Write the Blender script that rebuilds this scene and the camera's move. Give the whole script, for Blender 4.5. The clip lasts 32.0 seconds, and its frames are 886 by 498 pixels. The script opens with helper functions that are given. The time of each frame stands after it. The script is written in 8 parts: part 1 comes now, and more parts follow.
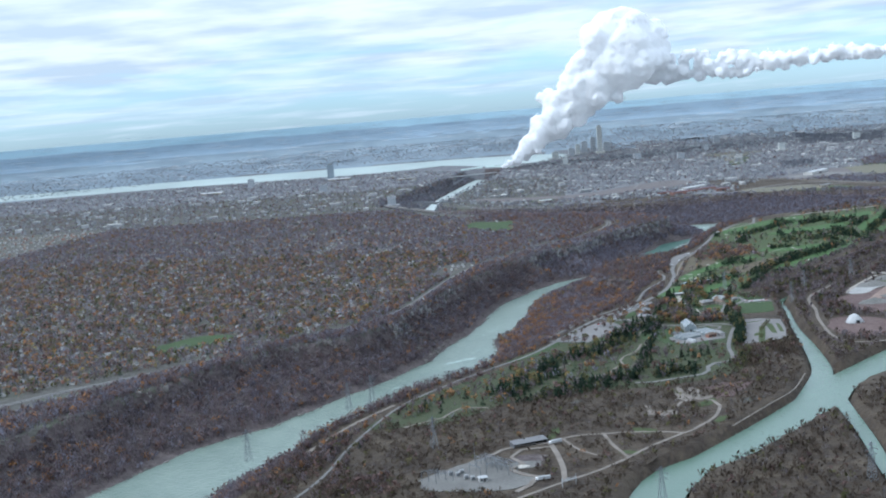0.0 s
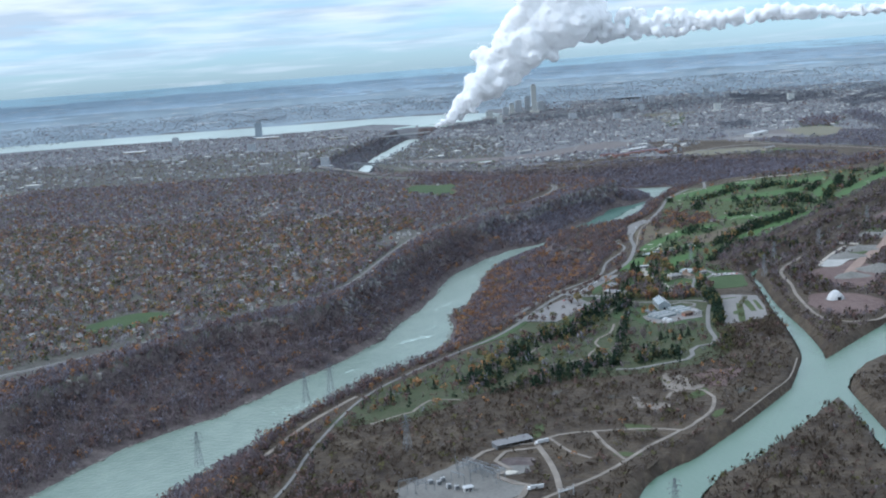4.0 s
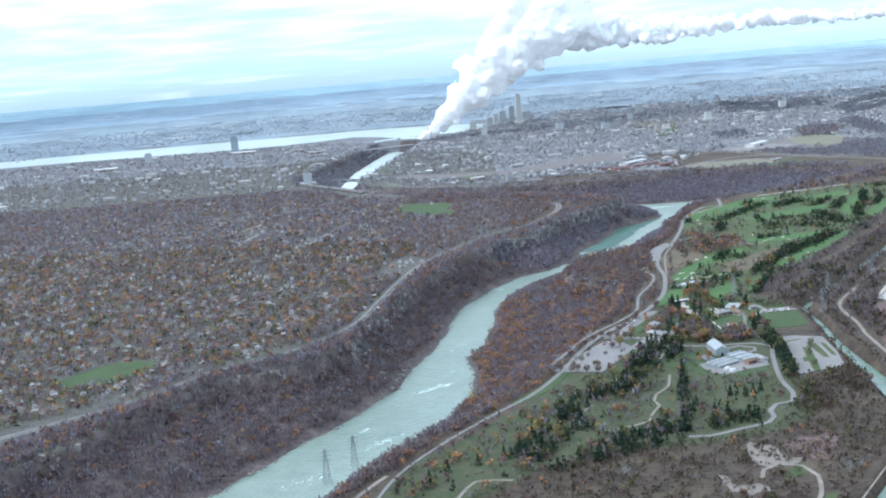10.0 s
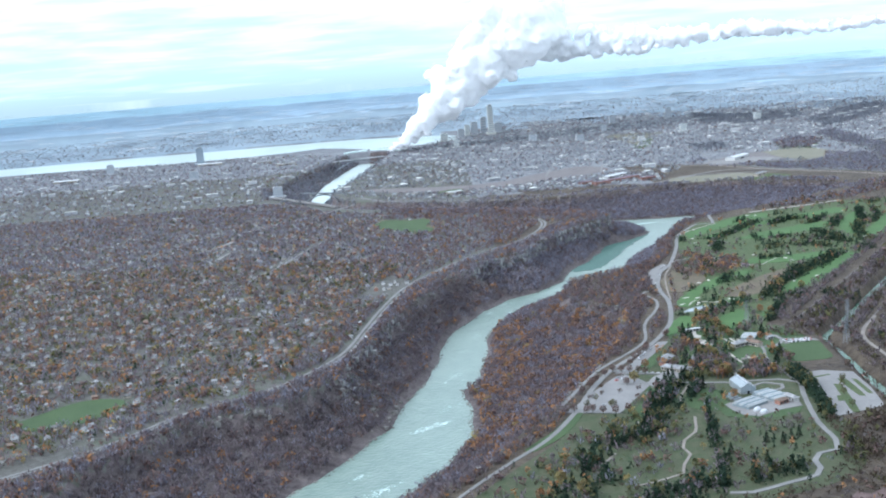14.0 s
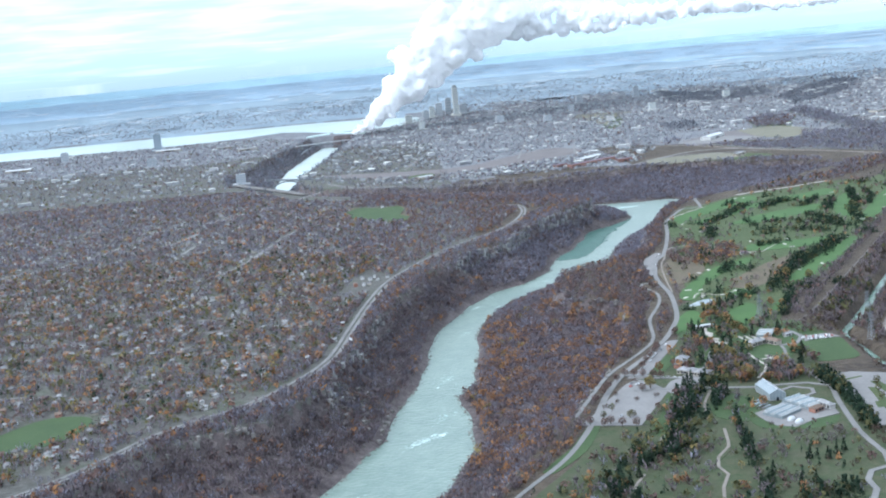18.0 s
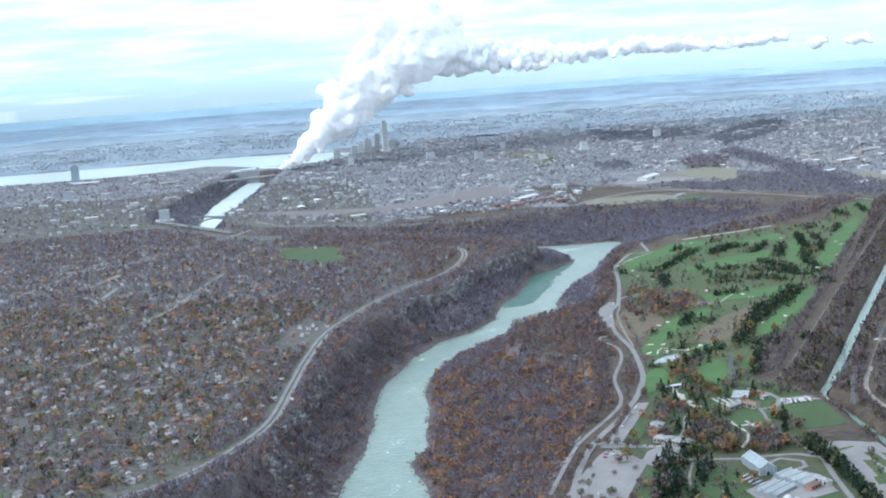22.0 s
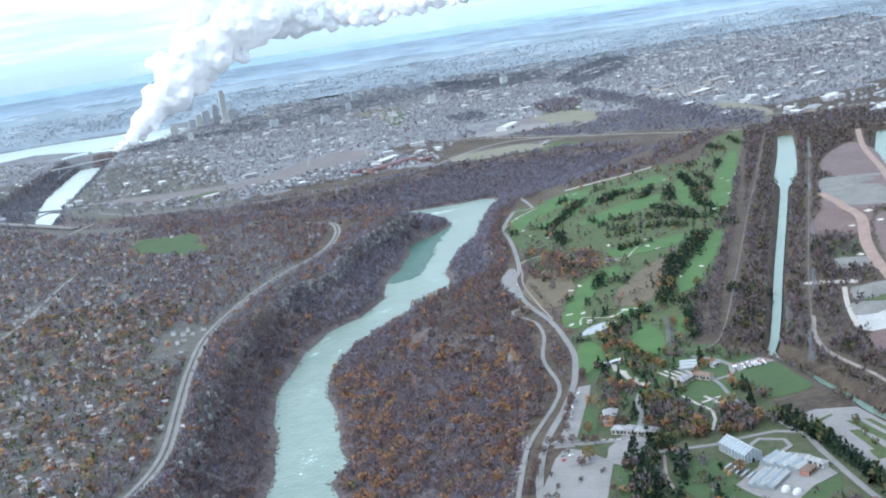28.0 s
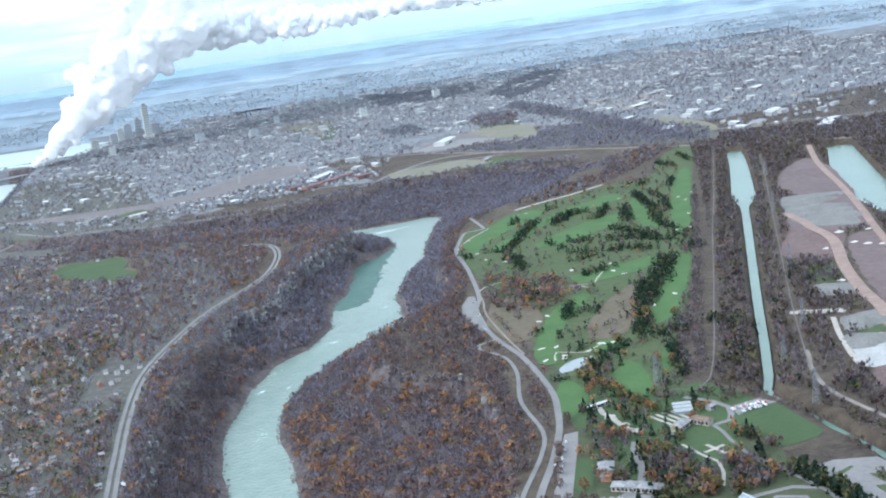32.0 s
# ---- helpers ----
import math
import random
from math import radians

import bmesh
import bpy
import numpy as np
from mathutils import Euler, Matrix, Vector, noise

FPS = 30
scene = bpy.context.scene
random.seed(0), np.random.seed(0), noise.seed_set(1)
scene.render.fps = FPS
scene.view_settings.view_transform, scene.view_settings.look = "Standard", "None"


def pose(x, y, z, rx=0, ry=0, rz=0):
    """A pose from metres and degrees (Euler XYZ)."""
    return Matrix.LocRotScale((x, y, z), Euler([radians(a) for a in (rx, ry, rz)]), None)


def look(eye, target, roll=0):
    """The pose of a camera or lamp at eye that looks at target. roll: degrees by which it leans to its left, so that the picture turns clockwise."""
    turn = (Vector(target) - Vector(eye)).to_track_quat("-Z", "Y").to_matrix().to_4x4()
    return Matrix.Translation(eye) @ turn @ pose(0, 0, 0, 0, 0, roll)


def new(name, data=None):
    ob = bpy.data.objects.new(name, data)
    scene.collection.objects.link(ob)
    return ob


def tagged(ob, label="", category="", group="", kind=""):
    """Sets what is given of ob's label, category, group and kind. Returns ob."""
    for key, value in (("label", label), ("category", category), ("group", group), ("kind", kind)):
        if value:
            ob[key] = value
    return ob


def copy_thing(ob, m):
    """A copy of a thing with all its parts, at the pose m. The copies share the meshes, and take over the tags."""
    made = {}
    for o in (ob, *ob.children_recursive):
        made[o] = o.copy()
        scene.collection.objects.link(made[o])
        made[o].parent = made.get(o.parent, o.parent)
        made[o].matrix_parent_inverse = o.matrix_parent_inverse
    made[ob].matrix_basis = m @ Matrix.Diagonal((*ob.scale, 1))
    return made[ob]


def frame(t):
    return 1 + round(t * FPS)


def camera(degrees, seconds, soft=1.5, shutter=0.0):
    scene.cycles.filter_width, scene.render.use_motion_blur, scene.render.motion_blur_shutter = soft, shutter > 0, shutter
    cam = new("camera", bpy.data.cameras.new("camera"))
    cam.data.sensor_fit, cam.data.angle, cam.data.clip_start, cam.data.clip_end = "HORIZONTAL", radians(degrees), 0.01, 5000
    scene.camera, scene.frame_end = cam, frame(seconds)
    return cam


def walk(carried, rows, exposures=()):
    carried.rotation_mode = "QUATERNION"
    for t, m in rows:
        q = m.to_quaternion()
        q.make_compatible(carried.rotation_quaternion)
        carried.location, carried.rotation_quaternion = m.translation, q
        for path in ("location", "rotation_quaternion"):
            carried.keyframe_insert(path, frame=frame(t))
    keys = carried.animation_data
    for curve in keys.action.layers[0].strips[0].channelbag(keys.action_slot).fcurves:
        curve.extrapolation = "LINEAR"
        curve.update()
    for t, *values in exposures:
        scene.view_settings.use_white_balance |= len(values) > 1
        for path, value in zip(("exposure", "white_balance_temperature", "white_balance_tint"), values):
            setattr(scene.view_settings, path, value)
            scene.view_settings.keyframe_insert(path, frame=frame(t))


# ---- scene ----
cam = camera(42.0, 32.0, soft=2.0)
PATH = [
    (0, 114.96, -271.14, 229.20, 83.333, 4.724, 6.659),
    (0.5, 110.02, -260.79, 229.97, 83.132, 5.224, 6.528),
    (1, 105.03, -250.48, 230.81, 83.061, 5.752, 6.428),
    (1.5, 99.86, -240.33, 231.68, 83.145, 5.687, 6.279),
    (2, 94.60, -230.36, 232.61, 83.295, 5.526, 6.022),
    (2.5, 89.34, -220.52, 233.55, 83.274, 6.007, 5.631),
    (3, 84.10, -210.60, 234.47, 83.039, 6.846, 4.731),
    (3.5, 79.03, -200.66, 235.28, 81.853, 4.733, 3.876),
    (4, 74.05, -190.59, 236.15, 80.905, 4.239, 2.860),
    (4.5, 69.23, -180.35, 236.99, 80.244, 4.894, 1.602),
    (6.5, 51.94, -131.34, 240.94, 81.182, 4.924, 1.097),
    (7, 47.65, -120.63, 241.63, 81.176, 5.112, 1.742),
    (7.5, 43.43, -110.18, 242.26, 81.147, 5.273, 2.027),
    (8, 39.42, -99.90, 242.96, 81.105, 5.840, 1.927),
    (8.5, 35.45, -89.87, 243.56, 81.141, 5.474, 1.750),
    (9, 31.59, -80.01, 244.27, 81.139, 5.292, 1.621),
    (9.5, 27.64, -70.25, 245.08, 81.111, 5.051, 1.523),
    (10, 23.56, -60.46, 245.89, 81.183, 4.806, 1.326),
    (10.5, 19.36, -50.54, 246.59, 81.196, 4.444, 1.092),
    (11, 15.30, -40.58, 247.10, 81.023, 4.104, 0.931),
    (11.5, 11.51, -30.58, 247.54, 80.740, 4.258, 0.722),
    (12, 7.82, -20.38, 248.33, 80.548, 4.558, 0.472),
    (12.5, 3.99, -10.17, 249.20, 80.565, 4.293, 0.279),
    (13, -0.00, 0.00, 250.00, 80.822, 5.047, -0.000),
    (13.5, -3.84, 10.02, 250.46, 81.208, 4.533, -0.196),
    (14, -7.53, 20.13, 251.05, 81.491, 4.602, -0.547),
    (14.5, -11.08, 30.20, 251.57, 81.370, 4.132, -0.857),
    (16.5, -24.72, 71.03, 253.50, 80.762, 4.481, -1.975),
    (17, -28.30, 80.94, 253.81, 80.527, 4.494, -2.298),
    (17.5, -31.83, 90.87, 254.19, 80.337, 4.881, -2.529),
    (18, -34.96, 100.77, 254.57, 80.338, 5.233, -2.761),
    (18.5, -37.78, 110.80, 255.32, 80.521, 4.942, -3.061),
    (19, -40.74, 120.82, 256.06, 80.937, 4.814, -3.637),
    (19.5, -43.77, 130.75, 256.72, 81.304, 4.494, -4.247),
    (20, -46.77, 140.60, 257.21, 81.553, 4.394, -4.920),
    (20.5, -49.64, 150.49, 257.68, 81.598, 4.890, -5.503),
    (21, -52.23, 160.43, 258.14, 81.621, 4.629, -5.823),
    (21.5, -54.35, 170.35, 258.67, 81.707, 4.660, -6.151),
    (22, -56.52, 180.33, 259.35, 81.700, 4.172, -6.600),
    (22.5, -58.94, 190.35, 260.08, 81.544, 4.653, -7.233),
    (23, -61.38, 200.31, 260.81, 81.350, 5.081, -7.829),
    (23.5, -63.82, 210.33, 261.38, 81.175, 5.404, -8.316),
    (24, -66.09, 220.69, 261.99, 80.832, 5.770, -8.850),
    (24.5, -68.12, 231.34, 262.51, 80.445, 6.324, -9.439),
    (25, -70.21, 242.10, 262.93, 80.039, 6.738, -9.996),
    (25.5, -72.20, 252.63, 263.15, 79.670, 7.258, -10.596),
    (26, -73.95, 263.08, 263.41, 79.359, 8.299, -11.426),
    (26.5, -75.35, 273.41, 263.68, 79.215, 8.606, -12.866),
    (28.5, -82.76, 312.80, 266.20, 78.300, 8.404, -15.842),
    (29, -84.34, 323.21, 267.19, 77.998, 8.234, -16.567),
    (29.5, -85.66, 333.47, 267.83, 77.976, 8.054, -17.097),
    (30, -86.76, 343.88, 268.47, 78.293, 8.060, -17.365),
    (30.5, -87.63, 354.10, 268.83, 78.569, 8.147, -17.696),
    (31, -88.61, 364.65, 269.27, 78.781, 8.069, -18.096),
    (31.5, -89.59, 375.19, 269.49, 78.774, 8.323, -18.647),
    (32, -90.72, 385.83, 269.80, 78.612, 8.179, -19.184),
]
EXPOSURES = [(0.0, 0.62, 5450, 8), (4.0, 0.54, 5450, 8), (7.0, 0.92, 5450, 8), (13.0, 1.11, 5450, 8), (17.0, 1.11, 5450, 8), (19.0, 1.18, 5450, 8), (21.0, 1.09, 5450, 8), (24.0, 0.98, 5450, 8), (26.0, 1.14, 5450, 8), (29.0, 1.14, 5450, 8), (32.0, 1.14, 5450, 8)]
walk(cam, [(r[0], pose(*r[1:])) for r in PATH], EXPOSURES)

# ---- light: a bright, broken overcast with a soft sun ----
SUN_EL, SUN_AZ = 38.0, -110.0


def build_world():
    w = bpy.data.worlds.new("sky")
    scene.world = w
    w.use_nodes = True
    nt = w.node_tree
    nt.nodes.clear()
    N, L = nt.nodes.new, nt.links.new
    sky = N("ShaderNodeTexSky")
    sky.sky_type = "NISHITA"
    sky.sun_disc = False
    sky.sun_elevation, sky.sun_rotation = radians(SUN_EL), radians(SUN_AZ)
    sky.air_density, sky.dust_density, sky.ozone_density = 1.0, 0.3, 3.0
    co = N("ShaderNodeTexCoord")
    sep = N("ShaderNodeSeparateXYZ")
    L(co.outputs["Generated"], sep.inputs[0])

    def math_node(op, a, b=None, clamp=False):
        m = N("ShaderNodeMath")
        m.operation, m.use_clamp = op, clamp
        for k, v in enumerate((a, b)):
            if v is None:
                continue
            if isinstance(v, (int, float)):
                m.inputs[k].default_value = v
            else:
                L(v, m.inputs[k])
        return m.outputs[0]

    # cloud layers lie on a high plane, so they flatten towards the horizon
    up = math_node("MAXIMUM", sep.outputs[2], 0.0)
    den = math_node("ADD", up, 0.06)
    comb = N("ShaderNodeCombineXYZ")
    L(math_node("DIVIDE", sep.outputs[0], den), comb.inputs[0])
    L(math_node("DIVIDE", sep.outputs[1], den), comb.inputs[1])
    L(math_node("MULTIPLY", up, 6.0), comb.inputs[2])
    n1 = N("ShaderNodeTexNoise")
    n1.inputs["Scale"].default_value, n1.inputs["Detail"].default_value = 0.55, 7.0
    n1.inputs["Roughness"].default_value = 0.6
    n1.inputs["Distortion"].default_value = 0.4
    L(comb.outputs[0], n1.inputs["Vector"])
    cov = N("ShaderNodeMapRange")
    cov.inputs["From Min"].default_value, cov.inputs["From Max"].default_value = 0.30, 0.68
    L(n1.outputs[0], cov.inputs["Value"])
    # the cover is thick overhead and opens into a clear strip low down
    lowr = N("ShaderNodeMapRange")
    lowr.inputs["From Min"].default_value, lowr.inputs["From Max"].default_value = 0.0, 0.062
    lowr.inputs["To Min"].default_value, lowr.inputs["To Max"].default_value = -0.62, 0.50
    L(up, lowr.inputs["Value"])
    cover = math_node("ADD", cov.outputs[0], lowr.outputs[0], clamp=True)
    # shading inside the clouds
    n2 = N("ShaderNodeTexNoise")
    n2.inputs["Scale"].default_value, n2.inputs["Detail"].default_value = 1.3, 5.0
    L(comb.outputs[0], n2.inputs["Vector"])
    cr = N("ShaderNodeValToRGB")
    cr.color_ramp.elements[0].position, cr.color_ramp.elements[0].color = 0.38, (0.68, 0.76, 0.82, 1)
    cr.color_ramp.elements[1].position, cr.color_ramp.elements[1].color = 0.60, (1.0, 1.03, 1.05, 1)
    L(n2.outputs[0], cr.inputs[0])
    gain = N("ShaderNodeVectorMath")
    gain.operation = "SCALE"
    # thin and distant low down, bright where the cover thickens overhead
    thick = N("ShaderNodeMapRange")
    thick.inputs["From Min"].default_value, thick.inputs["From Max"].default_value = 0.05, 0.40
    thick.inputs["To Min"].default_value, thick.inputs["To Max"].default_value = CLOUD * 0.66, CLOUD * 1.05
    L(up, thick.inputs["Value"])
    L(thick.outputs[0], gain.inputs["Scale"])
    L(cr.outputs[0], gain.inputs[0])
    bgs = N("ShaderNodeBackground")
    bgs.inputs["Strength"].default_value = SKY
    tint = N("ShaderNodeVectorMath")
    tint.operation = "MULTIPLY"
    low_tint = N("ShaderNodeValToRGB")
    low_tint.color_ramp.elements[0].position, low_tint.color_ramp.elements[0].color = 0.0, (0.43, 0.565, 0.78, 1)
    low_tint.color_ramp.elements[1].position, low_tint.color_ramp.elements[1].color = 0.16, (0.78, 0.90, 1.0, 1)
    L(up, low_tint.inputs[0])
    L(low_tint.outputs[0], tint.inputs[1])
    L(sky.outputs[0], tint.inputs[0])
    L(tint.outputs[0], bgs.inputs[0])
    bgc = N("ShaderNodeBackground")
    bgc.inputs["Strength"].default_value = 1.0
    L(gain.outputs[0], bgc.inputs[0])
    mx = N("ShaderNodeMixShader")
    L(cover, mx.inputs[0])
    L(bgs.outputs[0], mx.inputs[1])
    L(bgc.outputs[0], mx.inputs[2])
    out = N("ShaderNodeOutputWorld")
    L(mx.outputs[0], out.inputs[0])


SKY, CLOUD = 0.145, 0.95
build_world()
sun = new("sun", bpy.data.lights.new("sun", "SUN"))
sun.data.energy, sun.data.angle, sun.data.color = 1.7, radians(20), (1.0, 0.95, 0.88)
# azimuth is counted clockwise from +y, as the sky texture does
sun.matrix_world = look((0, 0, 0), (-math.sin(radians(SUN_AZ)) * math.cos(radians(SUN_EL)),
                                    -math.cos(radians(SUN_AZ)) * math.cos(radians(SUN_EL)),
                                    -math.sin(radians(SUN_EL))))


# ---- materials ----
def material(name, colours, scale=0.1, rough=0.9, detail=6.0, bump=0.0, bump_scale=1.0, spec=0.3, metal=0.0,
             scale2=None, colours2=None, amount2=0.4, per_object=0.0, island=0.0, lo=0.35, hi=0.65):
    """A noise between the colours at one scale, a second one over it, relief, and a shift from piece to piece."""
    m = bpy.data.materials.new(name)
    m.use_nodes = True
    nt = m.node_tree
    N, L = nt.nodes.new, nt.links.new
    b = nt.nodes["Principled BSDF"]
    b.inputs["Roughness"].default_value, b.inputs["Metallic"].default_value = rough, metal
    b.inputs["Specular IOR Level"].default_value = spec
    geo = N("ShaderNodeNewGeometry")

    def ramp(cols, src):
        r = N("ShaderNodeValToRGB")
        e = r.color_ramp.elements
        while len(e) < len(cols):
            e.new(0.5)
        for k, c in enumerate(cols):
            e[k].position = lo + (hi - lo) * k / max(1, len(cols) - 1)
            e[k].color = (*c, 1)
        L(src, r.inputs[0])
        return r.outputs[0]

    n = N("ShaderNodeTexNoise")
    n.inputs["Scale"].default_value, n.inputs["Detail"].default_value = scale, detail
    L(geo.outputs["Position"], n.inputs["Vector"])
    src = n.outputs[0]
    rnd = None
    if per_object:
        rnd, amt = N("ShaderNodeObjectInfo").outputs["Random"], per_object
    if island:
        rnd, amt = geo.outputs["Random Per Island"], island
    if rnd is not None:
        a = N("ShaderNodeMapRange")
        a.inputs["To Min"].default_value, a.inputs["To Max"].default_value = -amt, amt
        L(rnd, a.inputs["Value"])
        s = N("ShaderNodeMath")
        s.operation = "ADD"
        L(src, s.inputs[0]), L(a.outputs[0], s.inputs[1])
        src = s.outputs[0]
    col = ramp(colours, src)
    if colours2:
        n2 = N("ShaderNodeTexNoise")
        n2.inputs["Scale"].default_value, n2.inputs["Detail"].default_value = scale2, 5.0
        L(geo.outputs["Position"], n2.inputs["Vector"])
        mx = N("ShaderNodeMix")
        mx.data_type = "RGBA"
        mx.inputs[0].default_value = amount2
        L(col, mx.inputs[6]), L(ramp(colours2, n2.outputs[0]), mx.inputs[7])
        col = mx.outputs[2]
    L(col, b.inputs["Base Color"])
    if bump:
        n3 = N("ShaderNodeTexNoise")
        n3.inputs["Scale"].default_value, n3.inputs["Detail"].default_value = bump_scale, 6.0
        L(geo.outputs["Position"], n3.inputs["Vector"])
        bp = N("ShaderNodeBump")
        bp.inputs["Strength"].default_value, bp.inputs["Distance"].default_value = bump, 1.0 / bump_scale
        L(n3.outputs[0], bp.inputs["Height"])
        L(bp.outputs[0], b.inputs["Normal"])
    return m


M = dict(
    scrub=material("scrub_ground", [(0.034, 0.025, 0.020), (0.060, 0.045, 0.033), (0.092, 0.072, 0.051)], 0.018, bump=0.8, bump_scale=0.25,
                   scale2=0.12, colours2=[(0.030, 0.022, 0.017), (0.089, 0.070, 0.047)], amount2=0.5),
    water=material("river_water", [(0.110, 0.155, 0.125), (0.159, 0.209, 0.171)], 0.012, rough=0.28, bump=0.25, bump_scale=0.25, spec=0.4,
                   scale2=0.08, colours2=[(0.106, 0.155, 0.125), (0.204, 0.250, 0.209)], amount2=0.4),
    canal=material("canal_water", [(0.081, 0.133, 0.097), (0.095, 0.152, 0.110)], 0.01, rough=0.25, bump=0.12, bump_scale=0.3, spec=0.4),
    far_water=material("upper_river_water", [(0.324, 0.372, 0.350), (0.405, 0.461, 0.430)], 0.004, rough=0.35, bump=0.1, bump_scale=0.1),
    foam=material("white_water", [(0.34, 0.43, 0.40), (0.58, 0.66, 0.63)], 0.3, rough=0.8, bump=0.6, bump_scale=0.6),
    road=material("asphalt_road", [(0.127, 0.123, 0.117), (0.175, 0.167, 0.158)], 0.05, rough=0.85, scale2=0.6,
                  colours2=[(0.114, 0.109, 0.104), (0.194, 0.187, 0.178)], amount2=0.3),
    lot=material("car_park_asphalt", [(0.143, 0.135, 0.129), (0.190, 0.181, 0.173)], 0.04, rough=0.9, scale2=0.4,
                 colours2=[(0.129, 0.121, 0.119), (0.203, 0.193, 0.183)], amount2=0.35),
    track=material("gravel_track", [(0.146, 0.126, 0.107), (0.214, 0.187, 0.160)], 0.08, rough=0.95, bump=0.3, bump_scale=1.0),
    lawn=material("mown_lawn", [(0.033, 0.060, 0.021), (0.048, 0.080, 0.028)], 0.03, rough=0.95, scale2=0.25,
                  colours2=[(0.032, 0.050, 0.020), (0.059, 0.073, 0.033)], amount2=0.35, bump=0.3, bump_scale=1.5),
    rough_grass=material("autumn_rough_grass", [(0.040, 0.061, 0.022), (0.062, 0.073, 0.032), (0.040, 0.064, 0.022)], 0.02, rough=0.95,
                         scale2=0.2, colours2=[(0.033, 0.054, 0.017), (0.075, 0.088, 0.037)], amount2=0.5, bump=0.4, bump_scale=1.0),
    park_grass=material("leaf_strewn_park_grass", [(0.038, 0.053, 0.022), (0.057, 0.059, 0.032), (0.035, 0.052, 0.020), (0.062, 0.061, 0.037)], 0.035, rough=0.95, detail=7.0,
                        scale2=0.25, colours2=[(0.030, 0.044, 0.018), (0.074, 0.074, 0.042)], amount2=0.45, bump=0.4, bump_scale=1.0),
    mauve_earth=material("dark_mauve_quarry_earth", [(0.098, 0.070, 0.068), (0.130, 0.096, 0.090)], 0.02, rough=0.97, scale2=0.12, colours2=[(0.085, 0.064, 0.064), (0.155, 0.120, 0.110)], amount2=0.4, bump=0.5, bump_scale=0.4),
    haul=material("reddish_haul_road", [(0.183, 0.128, 0.104), (0.246, 0.178, 0.146)], 0.06, rough=0.97, scale2=0.3, colours2=[(0.153, 0.111, 0.093), (0.264, 0.200, 0.166)], amount2=0.4),
    red_earth=material("red_quarry_earth", [(0.090, 0.055, 0.050), (0.134, 0.090, 0.080)], 0.02, rough=0.97, scale2=0.15,
                       colours2=[(0.076, 0.053, 0.051), (0.152, 0.118, 0.110)], amount2=0.4, bump=0.6, bump_scale=0.4),
    gorge_floor=material("wooded_gorge_slope", [(0.056, 0.043, 0.043), (0.090, 0.070, 0.068), (0.128, 0.104, 0.098)], 0.03, bump=1.0, bump_scale=0.2,
                         scale2=0.15, colours2=[(0.034, 0.025, 0.025), (0.137, 0.117, 0.112)], amount2=0.45),
    suburb=material("suburban_ground", [(0.051, 0.050, 0.038), (0.082, 0.075, 0.061), (0.068, 0.080, 0.041)], 0.02, bump=0.5, bump_scale=0.3,
                    scale2=0.15, colours2=[(0.041, 0.036, 0.034), (0.117, 0.114, 0.108)], amount2=0.5),
    # the town's ground colour has a bluish lift mixed in for haze
    town=material("haze_tinted_town_ground", [(0.100, 0.101, 0.110), (0.139, 0.139, 0.148), (0.179, 0.184, 0.190)], 0.012, bump=0.4, bump_scale=0.2,
                  scale2=0.05, colours2=[(0.088, 0.086, 0.095), (0.187, 0.192, 0.194)], amount2=0.5),
    # distance haze is put into these four base colours, paler and bluer outward
    country=material("haze_tinted_country", [(0.173, 0.207, 0.239), (0.201, 0.240, 0.273), (0.230, 0.276, 0.305)], 0.02, rough=1.0, detail=8.0,
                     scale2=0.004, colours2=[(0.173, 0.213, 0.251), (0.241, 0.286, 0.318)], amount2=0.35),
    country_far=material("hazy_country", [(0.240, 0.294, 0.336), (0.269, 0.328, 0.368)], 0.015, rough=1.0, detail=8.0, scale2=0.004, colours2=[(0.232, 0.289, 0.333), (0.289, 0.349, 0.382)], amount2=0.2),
    hills=material("haze_tinted_hills", [(0.313, 0.401, 0.481), (0.351, 0.441, 0.523)], 0.02, rough=1.0, scale2=0.03, colours2=[(0.313, 0.404, 0.487), (0.372, 0.466, 0.547)], amount2=0.25),
    lake=material("haze_tinted_lake", [(0.403, 0.560, 0.637), (0.454, 0.610, 0.686)], 0.004, rough=0.6),
    gravel=material("grey_gravel", [(0.116, 0.113, 0.104), (0.171, 0.165, 0.153)], 0.05, rough=0.97, bump=0.5, bump_scale=0.8,
                    scale2=0.5, colours2=[(0.098, 0.096, 0.091), (0.187, 0.179, 0.165)], amount2=0.4),
)

# ---- plan: lengths in metres, +y along the gorge, z = 0 on the plateau ----
WATER_Z, CANAL_Z = -40.0, -6.0
FAR_C, FAR_D, FAR_L, FAR_H = np.array((0.0, 80.0)), 3000.0, 1450.0, 250.0


def far(p):
    """Beyond 3 km the open country rises gently into the rim of distant hills."""
    p = np.array(p, float).reshape(-1, 3)
    q = p.copy()
    v = p[:, :2] - FAR_C
    d = np.maximum(np.hypot(v[:, 0], v[:, 1]), 1e-6)
    k = np.where(d > FAR_D, (FAR_D + FAR_L * (1 - np.exp(-np.maximum(d - FAR_D, 0) / FAR_L))) / d, 1.0)
    q[:, :2] = FAR_C + v * k[:, None]
    q[:, 2] = FAR_H * (1 - k) + p[:, 2] * k
    return q


